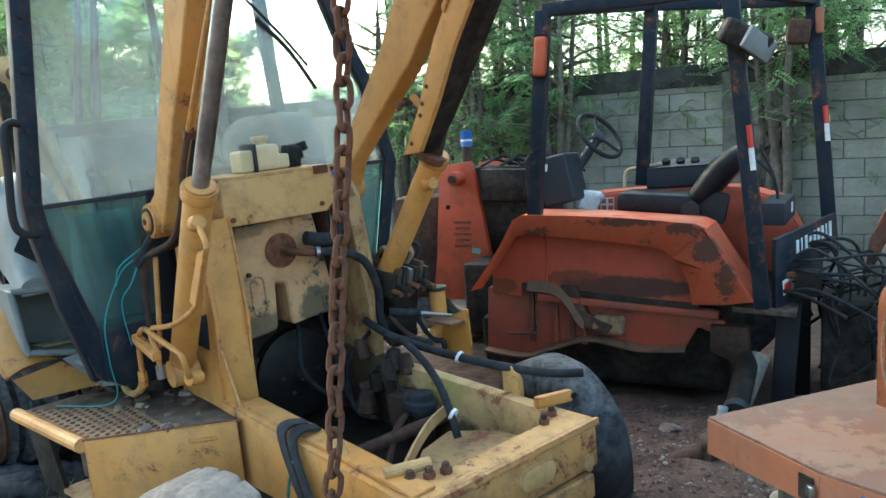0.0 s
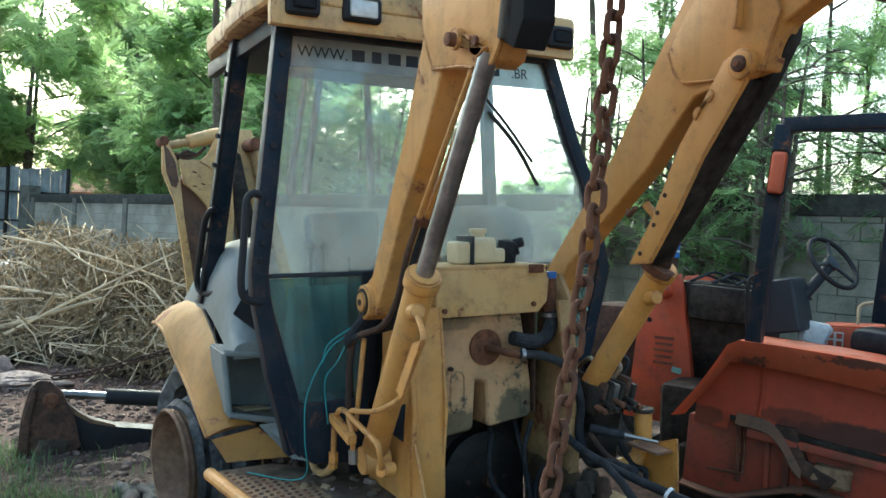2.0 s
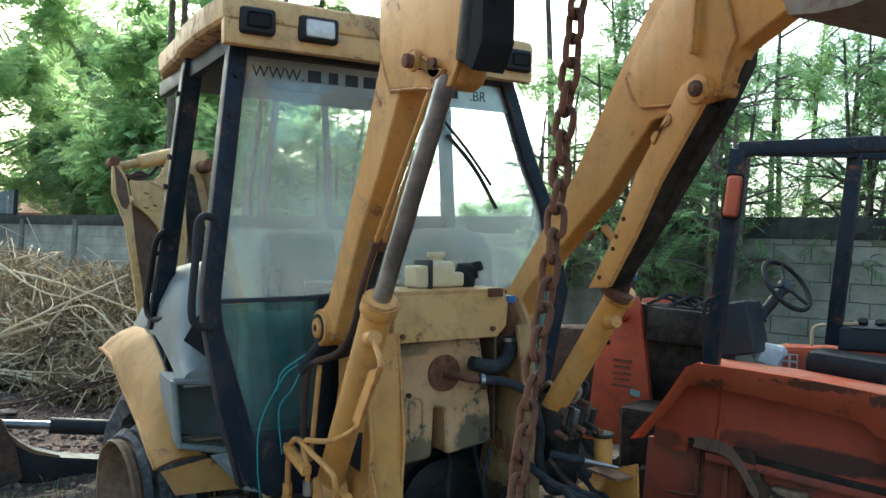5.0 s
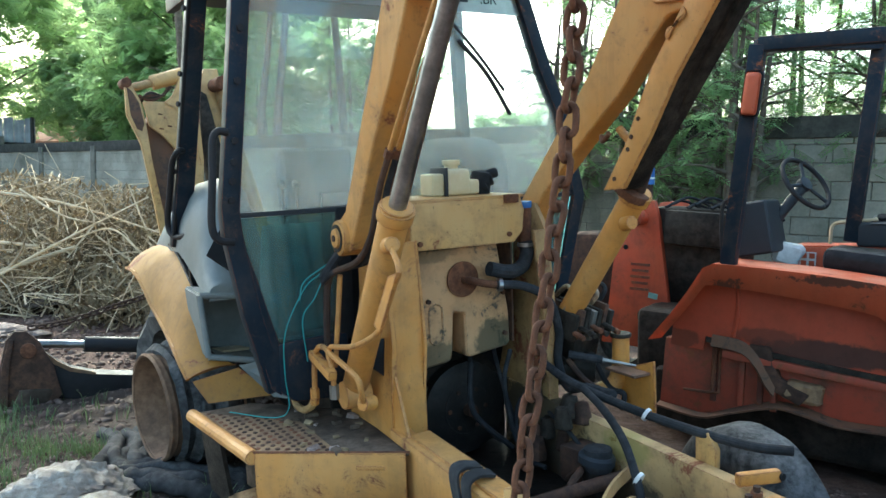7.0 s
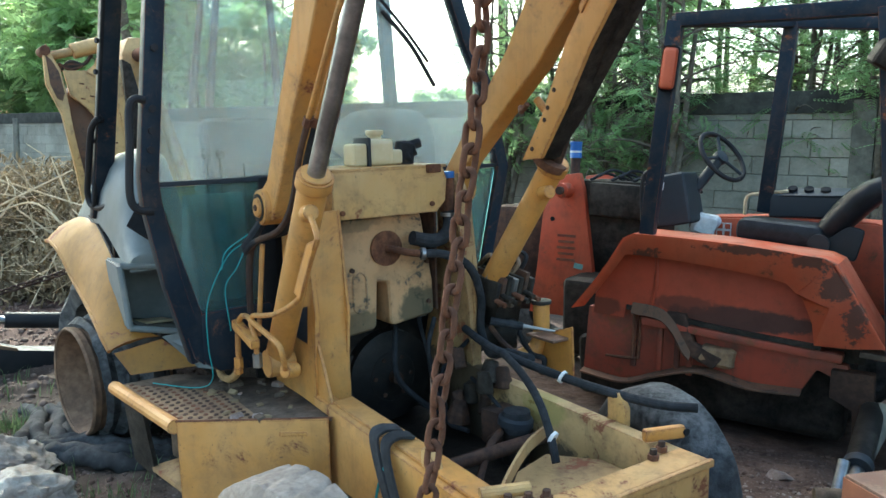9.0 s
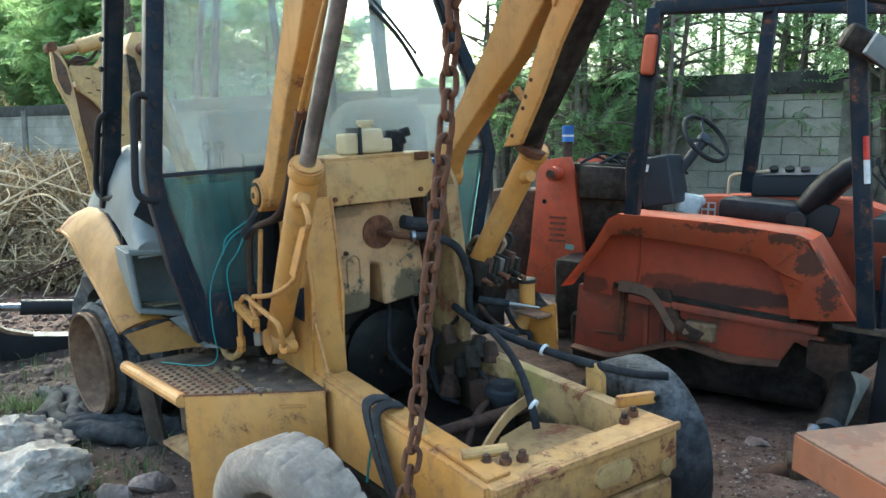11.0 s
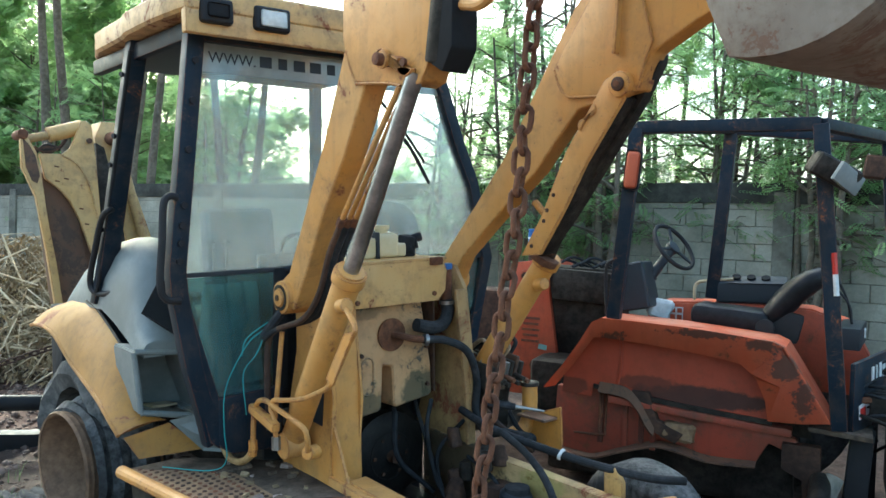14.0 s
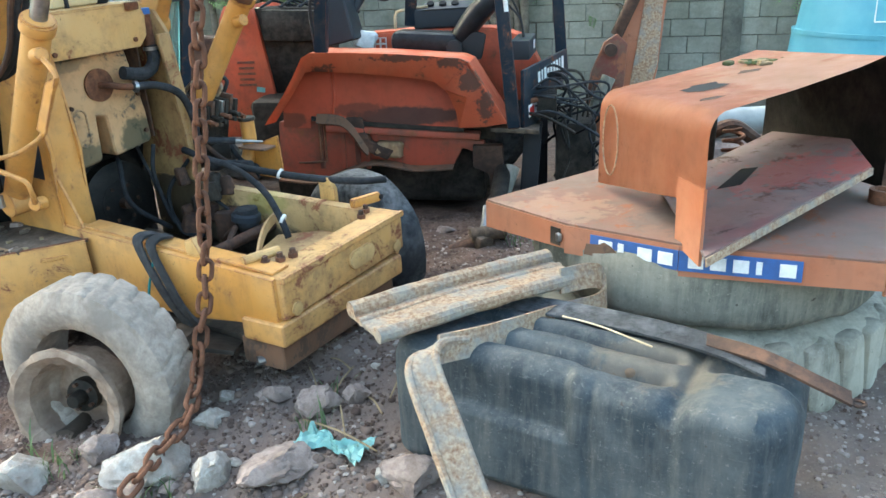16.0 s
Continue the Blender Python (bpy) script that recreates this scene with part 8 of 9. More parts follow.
def scrap_right():
    p = thing("grey_pipe", pose(3.4, 4.3, 0.62), "grey plastic pipe lying on scrap", "pipe")
    part("pipe_wall", cyl((-0.55, 0.1, 0.08), (0.75, -0.2, 0.10), 0.10, seg=24), ZINC, p)
    s = thing("scrap_frame", pose(3.6, 3.4, 0), "rusty steel frame with round holes", "scrap metal")
    part("frame_plate", box((0, 0, 0.60), (0.9, 0.06, 0.22), (0, 3, -14), 0.01), RUST_D, s)
    part("frame_block", roughen(box((0.1, 0.2, 0.3), (0.8, 0.5, 0.55), (0, 0, 12), 0.05), 0.04, 6), RUST_D, s)
    part("frame_ring", lathe([(0.06, 0), (0.085, 0), (0.085, 0.05), (0.06, 0.05)], pose(-0.12, -0.05, 0.62, 90, 0, -14), 20), BEAM, s)
    part("frame_hook", tube([(0.2, 0, 0.7), (0.2, 0, 0.82), (0.26, 0, 0.84), (0.3, 0, 0.76)], 0.016, 8), RUST, s)
    q = thing("rubble_support", pose(3.35, 4.35, 0), "heap of concrete rubble", "rubble")
    part("rubble_mass", roughen(box((0, 0, 0.28), (1.3, 0.6, 0.62), (0, 0, -12), 0.12, 4), 0.12, 3), ROCK_B, q)
    r = thing("steel_ram", pose(1.30, 3.92, 0.06), "short steel ram with a shiny rod on the ground", "hydraulic ram")
    part("ram_tube", cyl((-0.02, 0.02, 0.08), (-0.20, 0.03, 0.02), 0.05, seg=16, bev=0.006), RUST_D, r)
    part("ram_head", roughen(box((0.0, 0.0, 0.08), (0.12, 0.12, 0.12), (10, 0, 20), 0.03), 0.01, 12), MUD, r)
    part("rod", cyl((0.02, 0.02, 0.10), (0.08, 0.12, 0.28), 0.028, seg=16), CHROME, r, "shiny rod")


scrap_right()


# ---------------------------------------------------------------- stones, cloth, litter
def on_ground(x, y, dz=0.0):
    return Vector((x, y, ground_height(x, y) + dz))


def stone(x, y, sx, sy, sz, mat, label, seed, yaw=0.0, tilt=0.0, sink=0.25, sub=3):
    bm = bmesh.new()
    bmesh.ops.create_icosphere(bm, subdivisions=sub + (2 if max(sx, sy) > 0.25 else 1 if max(sx, sy) > 0.07 else 0), radius=1.0)
    off = Vector((seed * 3.7, seed * 1.9, seed * 5.3))
    for v in bm.verts:
        d = v.co.normalized()
        f = 1 + 0.30 * noise.noise(d * 1.1 + off) + 0.22 * noise.noise(d * 2.6 + off)
        q = d * f
        for k in range(9):  # broken faces
            n = Vector((math.sin(seed * 9.1 + k * 2.4), math.cos(seed * 5.7 + k * 1.3), math.sin(seed + k * 3.3))).normalized()
            over = q.dot(n) - (0.80 if sx > 0.25 else 0.64) - 0.12 * math.sin(seed * 3 + k)
            if over > 0:
                q -= n * over * 0.95
        q += d * (0.09 * noise.noise(d * 5 + off) + 0.05 * noise.noise(d * 12 + off) + 0.035 * noise.noise(d * 25 + off) + 0.02 * noise.noise(d * 50 + off))
        v.co = Vector((q.x * sx, q.y * sy, q.z * sz))
    base = on_ground(x, y, sz * (1 - 2 * sink) * 0.75)
    ob = finish(bm, "stone", mat, None, 40)
    ob.matrix_world = Matrix.Translation(base) @ pose(0, 0, 0, tilt, tilt * 0.6, yaw)
    return tagged(ob, label, "stone", "loose stones")


stone(-2.86, 3.60, 0.31, 0.23, 0.17, ROCK, "large white limestone block on the soil", 1, 48, 6, 0.2)
stone(-2.38, 3.20, 0.27, 0.24, 0.16, ROCK, "large pale broken limestone block", 2.3, 28, -8, 0.2)
stone(-3.10, 3.12, 0.13, 0.09, 0.04, ROCK, "flat grey stone on soil", 3.1, 25)
stone(-2.0, 3.25, 0.10, 0.08, 0.07, ROCK_B, "grey stone beside the blocks", 4.2)
stone(-1.75, 3.05, 0.08, 0.07, 0.05, ROCK, "small pale stone on soil", 5.2)
stone(-1.06, 2.20, 0.13, 0.10, 0.09, ROCK, "white chalky stone near the tyre", 6.1, 10)
stone(-0.60, 2.10, 0.17, 0.14, 0.11, ROCK, "white chalky stone under the chain", 7.4, 40)
stone(-0.36, 2.36, 0.08, 0.06, 0.05, ROCK, "small white stone on rubble", 8.2)
stone(-0.36, 1.98, 0.11, 0.09, 0.08, ROCK, "pale angular stone on rubble", 9.3, 70)
stone(-0.12, 1.92, 0.16, 0.11, 0.09, ROCK_B, "pinkish rubble stone on soil", 10.1, 15)
stone(-0.78, 2.28, 0.09, 0.08, 0.06, ROCK_B, "pinkish stone by the tyre", 11.9)
stone(0.08, 2.30, 0.12, 0.10, 0.08, ROCK_B, "pinkish rubble stone in the soil", 12.2)
stone(-0.08, 2.44, 0.07, 0.07, 0.06, ROCK_B, "round grey stone in soil", 13.4)
stone(0.24, 2.32, 0.08, 0.06, 0.06, ROCK_B, "grey stone with moss", 14.6)
stone(0.36, 1.72, 0.15, 0.12, 0.06, ROCK_B, "flat grey rubble stone", 15.3)
stone(-0.75, 1.98, 0.08, 0.06, 0.05, ROCK_B, "brown stone on the rubble", 16.8)
stone(1.20, 4.45, 0.07, 0.06, 0.05, ROCK_B, "grey stone by the tractor", 17.2)
stone(-5.9, 6.35, 0.40, 0.25, 0.10, ROCK_B, "low reddish mound of stone", 19.1, 30, 0, 0.3)
stone(-7.9, 7.3, 0.45, 0.2, 0.08, ROCK, "pale flat rubble slab", 21.7, 10)
stone(-8.0, 7.05, 0.5, 0.22, 0.10, ROCK, "pale flat rubble slab", 22.7, 10)
stone(-7.3, 6.95, 0.35, 0.2, 0.10, ROCK, "white chalk lump by the brush", 23.7, 50)
stone(-6.6, 6.6, 0.25, 0.2, 0.12, ROCK_B, "reddish clod of earth", 24.7, 50)
stone(-1.86, 3.36, 0.12, 0.10, 0.09, ROCK_B, "grey stone beside the step", 26.4, 35)
rng = random.Random(5)
for k in range(34):
    x, y = rng.uniform(-1.2, 0.5), rng.uniform(1.75, 2.7)
    s = rng.uniform(0.018, 0.05)
    if math.hypot(x + 0.82, y - 2.52) < 0.42:  # keep the wheel's place clear
        continue
    stone(x, y, s * 1.2, s, s * 0.8, rng.choice((ROCK, ROCK_B, ROCK_B)), "small rubble stone in the soil", 30 + k, rng.uniform(0, 180), sub=2)


GRAVEL_SPOTS = [((-1.4, 3.2), (1.4, 4.6), 5200, (0.003, 0.013)), ((-1.3, 1.2), (1.7, 3.3), 7500, (0.003, 0.013)), ((-5.5, -1.0), (2.5, 7.0), 9000, (0.004, 0.016)), ((-9.0, -4.0), (5.5, 8.0), 2500, (0.008, 0.03)), ((-6.2, -2.6), (4.4, 7.0), 1300, (0.015, 0.05)), ((-4.6, -2.2), (2.8, 4.6), 1500, (0.006, 0.03)), ((0.7, 2.6), (3.4, 5.0), 1500, (0.005, 0.02)), ((-1.2, 1.1), (1.7, 2.9), 700, (0.010, 0.028))]
CRUMB_SPOTS = [((-1.2, 1.5), (1.2, 2.9), 3400, (0.003, 0.020)), ((0.9, 2.0), (3.3, 4.4), 700, (0.003, 0.016)), ((1.4, 2.9), (0.8, 1.8), 2200, (0.003, 0.016)), ((-4.4, -1.6), (2.8, 4.4), 700, (0.004, 0.018))]


def pebbles(name, spots, seed, mat, label, rounded=True):
    """Gravel, clods or crumbs, joined."""
    verts, faces = [], []
    r = random.Random(seed)
    ball = bmesh.new()
    bmesh.ops.create_icosphere(ball, subdivisions=1, radius=1.0)
    base = [tuple(v.co) for v in ball.verts]
    tri = [tuple(v.index for v in f.verts) for f in ball.faces]
    ball.free()
    for (x0, x1), (y0, y1), n, (s0, s1) in spots:
        for _ in range(n):
            x, y = r.uniform(x0, x1), r.uniform(y0, y1)
            s = s0 + (s1 - s0) * r.random() ** 2.5
            z = ground_height(x, y)
            k = len(verts)
            verts += [(x + b[0] * s * r.uniform(0.6, 1.3), y + b[1] * s * r.uniform(0.6, 1.3), z + b[2] * s * r.uniform(0.4, 1.0)) for b in base]
            faces += [tuple(k + q for q in f) for f in tri]
    me = bpy.data.meshes.new(name)
    me.from_pydata(verts, [], faces)
    me.materials.append(mat)
    if rounded:
        me.shade_smooth()
    return tagged(new(name, me), label, name, kind="stuff")


pebbles("gravel", GRAVEL_SPOTS, 3, CLOD, "scattered gravel and clods of earth")
pebbles("rubble", CRUMB_SPOTS, 8, CRUMB, "pale broken crumbs of rubble in the soil", False)


def loose_ram():
    z = ground_height(1.36, 3.93)
    r = thing("hydraulic_ram", pose(1.36, 3.93, z), "muddy hydraulic ram lying on rubble, chrome rod showing", "hydraulic ram")
    part("rod_eye", roughen(cyl((-0.13, 0.0, 0.05), (0.10, -0.03, 0.07), 0.05, seg=20, bev=0.01), 0.010, 14), MUD, r, "mud-caked rod eye")
    part("rod_end", roughen(cyl((0.015, -0.02, 0.06), (0.045, 0.05, 0.085), 0.048, seg=18, bev=0.008), 0.008, 14), MUD, r)
    part("rod", cyl((0.04, 0.04, 0.08), (0.125, 0.24, 0.135), 0.032, seg=20), CHROME, r, "bright chrome rod")
    body = part("barrel", cyl((0.12, 0.23, 0.13), (0.34, 0.74, 0.27), 0.062, seg=24, bev=0.008), GREASE_SHADE, r, "black greasy barrel")
    part("gland", cyl((0.112, 0.21, 0.125), (0.135, 0.262, 0.14), 0.070, seg=24, bev=0.006), DPLAST, body)


loose_ram()


def cloth_heap(x, y, label):
    t = thing("cloth_heap", Matrix.Translation(on_ground(x, y)), label, "cloth")
    r = random.Random(9)
    for k in range(5):
        c = Vector((r.uniform(-0.06, 0.06), -0.11 + 0.055 * k, 0.015 + 0.028 * (k % 2)))
        d = Vector((0.42 + 0.06 * r.random(), r.uniform(-0.06, 0.06), 0))
        fold = tube([c - d, c - d * 0.4 + Vector((0, 0.04, 0.02)), c + d * 0.3 + Vector((0, -0.04, 0.03)), c + d], 0.042 + 0.015 * r.random(), 20, 16)
        for v in fold.verts:  # creases across the roll
            v.co += Vector((0, 0.3, 1)) * 0.007 * math.sin(v.co.x * 38 + 5 * noise.noise(v.co * 6) + k)
        part("fold", roughen(fold, 0.012, 7, k), CLOTH, t)
    return t


cloth_heap(-2.42, 4.02, "dirty grey cloth heaped under the wheel").rotation_euler[2] = radians(12)
cloth_heap(-3.02, 4.28, "dirty grey cloth bundle on the soil").rotation_euler[2] = radians(-48)


def litter():
    b = thing("plastic_bag", Matrix.Translation(on_ground(0.10, 2.0, 0.01)), "crumpled teal plastic bag on the rubble", "plastic bag")
    bm = bmesh.new()
    bmesh.ops.create_grid(bm, x_segments=28, y_segments=12, size=0.5)
    for v in bm.verts:
        p = v.co.copy()
        v.co = Vector((p.x * 0.30, p.y * (0.03 + 0.30 * abs(p.x)) + 0.05 * noise.noise(Vector((p.x * 3, 0, 2))), 0.022 + 0.03 * noise.noise(p * 7) + 0.016 * noise.noise(p * 17)))
    bmesh.ops.solidify(bm, geom=bm.faces[:], thickness=0.002)
    part("film", bm, TEALBAG, b)
    b.rotation_euler[2] = radians(-38)
    s = thing("white_stake", Matrix.Translation(on_ground(-3.95, 3.98, -0.02)), "white pointed plastic stake stuck in the soil", "stake")
    part("stake_blade", prism([(-0.028, 0.0), (0.028, 0.0), (0.03, 0.2), (0.01, 0.27), (-0.022, 0.22)], "y", -0.008, 0.008, 0.003), WHITE, s)
    r = random.Random(2)
    for k in range(14):
        x, y = r.uniform(-0.3, 0.7), r.uniform(1.7, 2.6)
        a = r.uniform(0, 3.1)
        L = r.uniform(0.06, 0.2)
        d = Vector((math.cos(a) * L, math.sin(a) * L, 0))
        t = tagged(finish(tube([on_ground(x, y, 0.01) - d, on_ground(x, y, 0.03), on_ground(x, y, 0.012) + d], 0.004, 5, 3), "twig", BRUSH), "dry twig on the rubble", "twig", "dry twigs")


litter()


def grass_patch():
    """Short grass and weeds, joined."""
    r = random.Random(11)
    verts, faces = [], []
    spots = [(-4.6, 4.65, 0.30, 420), (-4.2, 3.8, 0.35, 300), (-3.55, 3.85, 0.28, 220), (-3.45, 4.3, 0.22, 200), (-6.95, 6.1, 0.5, 800), (-3.75, 3.2, 0.35, 300), (-4.4, 3.1, 0.4, 300), (-3.3, 3.9, 1.1, 250), (-2.4, 3.0, 0.45, 160), (-5.3, 5.2, 0.3, 250), (-1.9, 3.1, 0.3, 90), (-0.95, 2.25, 0.16, 70), (0.05, 2.2, 0.05, 40), (0.15, 2.35, 0.05, 40),
             (-9.5, 9.0, 1.5, 900), (-4.75, 4.6, 0.45, 480), (-4.15, 4.45, 0.35, 420), (-3.8, 4.2, 0.22, 380), (-3.42, 4.25, 0.2, 320), (-3.35, 4.45, 0.14, 160), (-3.6, 3.75, 0.2, 300), (-3.3, 3.35, 0.22, 240), (-4.0, 4.75, 0.5, 260), (-2.75, 3.85, 0.2, 120), (-2.2, 3.6, 0.3, 220), (1.55, 4.0, 0.2, 120), (3.1, 2.0, 0.35, 420), (3.4, 2.9, 0.4, 300), (-0.55, 1.9, 0.1, 30)]
    for cx, cy, rad, n in spots:
        tufts = [(r.uniform(0, 6.28), rad * math.sqrt(r.random()), r.uniform(0.015, 0.05)) for _ in range(max(3, n // 14))]
        for _ in range(int(n * 0.55)):
            a, d, w0 = r.choice(tufts)
            x, y = cx + d * math.cos(a) + r.gauss(0, w0), cy + d * math.sin(a) + r.gauss(0, w0)
            z = ground_height(x, y) - 0.005
            h, w, t = r.uniform(0.03, 0.17) * r.uniform(0.4, 1.0), r.uniform(0.0015, 0.005), r.uniform(0, 6.28)
            lx, ly = math.cos(t) * h * r.uniform(0.2, 0.8), math.sin(t) * h * r.uniform(0.2, 0.8)
            px, py = -math.sin(t) * w, math.cos(t) * w
            k = len(verts)
            verts += [(x - px, y - py, z), (x + px, y + py, z), (x + lx * 0.4 + px * 0.8, y + ly * 0.4 + py * 0.8, z + h * 0.7), (x + lx * 0.4 - px * 0.8, y + ly * 0.4 - py * 0.8, z + h * 0.7), (x + lx, y + ly, z + h)]
            faces += [(k, k + 1, k + 2, k + 3), (k + 3, k + 2, k + 4)]
    me = bpy.data.meshes.new("grass")
    me.from_pydata(verts, [], faces)
    me.materials.append(GRASS)
    return tagged(new("grass", me), "sparse short green grass and weeds", "grass", kind="stuff")


grass_patch()


# ---------------------------------------------------------------- brush heap
def brush_heap():
    """Dry cut branches, thrown on a heap."""
    r = random.Random(21)

    def crown(x, y):
        return 1.45 * math.exp(-((x + 6.5) / 2.3) ** 4 - ((y - 8.6) / 1.25) ** 2) + 0.75 * math.exp(-((x + 9.0) / 1.6) ** 2 - ((y - 8.7) / 1.2) ** 2)
    verts, faces = [], []
    for k in range(4200):
        x, y = r.uniform(-11.0, -4.3), r.uniform(7.0, 10.3)
        h = crown(x, y)
        if h < 0.08:
            continue
        z = ground_height(x, y) + h * (r.random() ** 0.55)
        L = r.choice((0.15, 0.25, 0.4, 0.4, 0.7, 1.0))
        a, e = r.uniform(0, 6.28), r.gauss(0.0, 0.35)
        if r.random() < 0.16:
            e = r.uniform(-1.2, 1.2)
        d = Vector((math.cos(a) * math.cos(e), math.sin(a) * math.cos(e), math.sin(e)))
        sag = Vector((r.gauss(0, 0.2), r.gauss(0, 0.2), r.gauss(0, 0.2))) * L
        w = r.choice((0.003, 0.004, 0.006, 0.009)) * (1.3 if L > 0.6 else 1)
        pts = [Vector((x, y, z)) - d * L * 0.5, Vector((x, y, z)) + sag, Vector((x, y, z)) + d * L * 0.5]
        pts = [p if p.z > 0.02 else Vector((p.x, p.y, 0.02)) for p in pts]
        s1 = d.cross(Vector((0.3, 0.2, 1))).normalized()
        s2 = d.cross(s1)
        b = len(verts)
        for i, p in enumerate(pts):
            ww = w * (1, 0.85, 0.5)[i]
            verts += [p + s1 * ww, p - s1 * 0.5 * ww + s2 * 0.87 * ww, p - s1 * 0.5 * ww - s2 * 0.87 * ww]
        for i in range(2):
            for j in range(3):
                faces.append((b + i * 3 + j, b + i * 3 + (j + 1) % 3, b + i * 3 + 3 + (j + 1) % 3, b + i * 3 + 3 + j))
    me = bpy.data.meshes.new("brush")
    me.from_pydata([tuple(v) for v in verts], [], faces)
    me.materials.append(HEAP)
    tagged(new("dry_brush_heap", me), "big heap of dry straw-coloured cut branches", "brush", kind="stuff")
    # withered leaves hanging in the heap
    verts, faces = [], []
    clumps = [(r.uniform(-11.0, -4.5), r.uniform(7.0, 9.6)) for _ in range(150)]
    for k in range(34000):
        q = r.choice(clumps)
        x, y = q[0] + r.gauss(0, 0.16), q[1] + r.gauss(0, 0.16)
        h = crown(x, y)
        if h < 0.06:
            continue
        c = Vector((x, y, ground_height(x, y) + h * r.random() ** 0.8))
        a = Vector((r.gauss(0, 1), r.gauss(0, 1), r.gauss(-1.4, 0.8))).normalized() * r.uniform(0.03, 0.085)
        s = a.cross(Vector((r.gauss(0, 1), r.gauss(0, 1), r.gauss(0, 1)))).normalized() * r.uniform(0.006, 0.02)
        b = len(verts)
        verts += [tuple(c - a), tuple(c + s), tuple(c + a), tuple(c - s)]
        faces.append((b, b + 1, b + 2, b + 3))
    me = bpy.data.meshes.new("dead_leaves")
    me.from_pydata(verts, [], faces)
    me.materials.append(BRUSH)
    tagged(new("withered_leaves", me), "withered brown leaves in the brush heap", "leaves", kind="stuff")
    # earth core under the heap
    bm = bmesh.new()
    bmesh.ops.create_grid(bm, x_segments=40, y_segments=24, size=0.5)
    for v in bm.verts:
        x, y = -7.6 + v.co.x * 7.2, 8.8 + v.co.y * 3.4
        v.co = Vector((x, y, ground_height(x, y) - 0.04 + 0.55 * crown(x, y) * (0.75 + 0.5 * noise.noise(Vector((x, y, 0)) * 2.2))))
    tagged(finish(bm, "earth_bank", MUD, None, 60), "dark earth bank under the dry brush", "earth", kind="structure")
    arches = []
    for k in range(22):
        x, y = r.uniform(-10.2, -5.0), r.uniform(7.2, 8.6)
        z = ground_height(x, y) + crown(x, y)
        a, L = r.uniform(-0.6, 0.6) + (math.pi if k % 2 else 0), r.uniform(0.6, 1.5)
        arches.append(((x, y, z * 0.7), (x + math.cos(a) * L, y + math.sin(a) * L * 0.6, z * 0.75 + r.uniform(-0.3, 0.35)), r.uniform(0.007, 0.016)))
    for k, (p, q, w) in enumerate(tuple(arches) + (((-9.6, 7.0, 1.0), (-5.3, 8.0, 0.75), 0.028), ((-8.8, 6.6, 0.15), (-5.9, 7.3, 0.95), 0.045), ((-9.9, 7.3, 0.6), (-6.6, 7.2, 0.9), 0.022), ((-7.4, 7.4, 1.55), (-5.2, 7.8, 1.1), 0.018), ((-8.6, 7.2, 1.3), (-6.4, 7.6, 1.65), 0.016), ((-6.9, 7.0, 0.5), (-5.2, 7.6, 1.5), 0.018), ((-9.0, 7.2, 0.9), (-7.1, 7.1, 1.62), 0.018), ((-6.6, 7.3, 1.55), (-5.6, 7.4, 1.2), 0.014))):
        p, q = Vector(p), Vector(q)
        mid = (p + q) / 2 + Vector((0, 0, 0.10 * math.sin(k * 2.1) if k >= 22 else 0.22 + 0.1 * math.sin(k * 2.1)))
        t = thing("cut_branch", Matrix.Translation(p), "long pale cut branch on the brush heap", "branch", "cut branches")
        part("branch_stem", tube([p - p, mid - p, q - p], w, 7, 6, taper=w * 0.45), STRAW, t)
        for j in range(3):
            f = (0.35, 0.55, 0.75)[j]
            c = p.lerp(q, f) + (mid - (p + q) / 2) * 0.8 - p
            d = Vector((r.uniform(-0.4, 0.4), r.uniform(-0.3, 0.3), r.uniform(0.1, 0.45)))
            part("side_twig", tube([c, c + d * 0.5 + Vector((0.05, 0, 0)), c + d], w * 0.4, 5, 4, taper=w * 0.15), STRAW, t)


brush_heap()


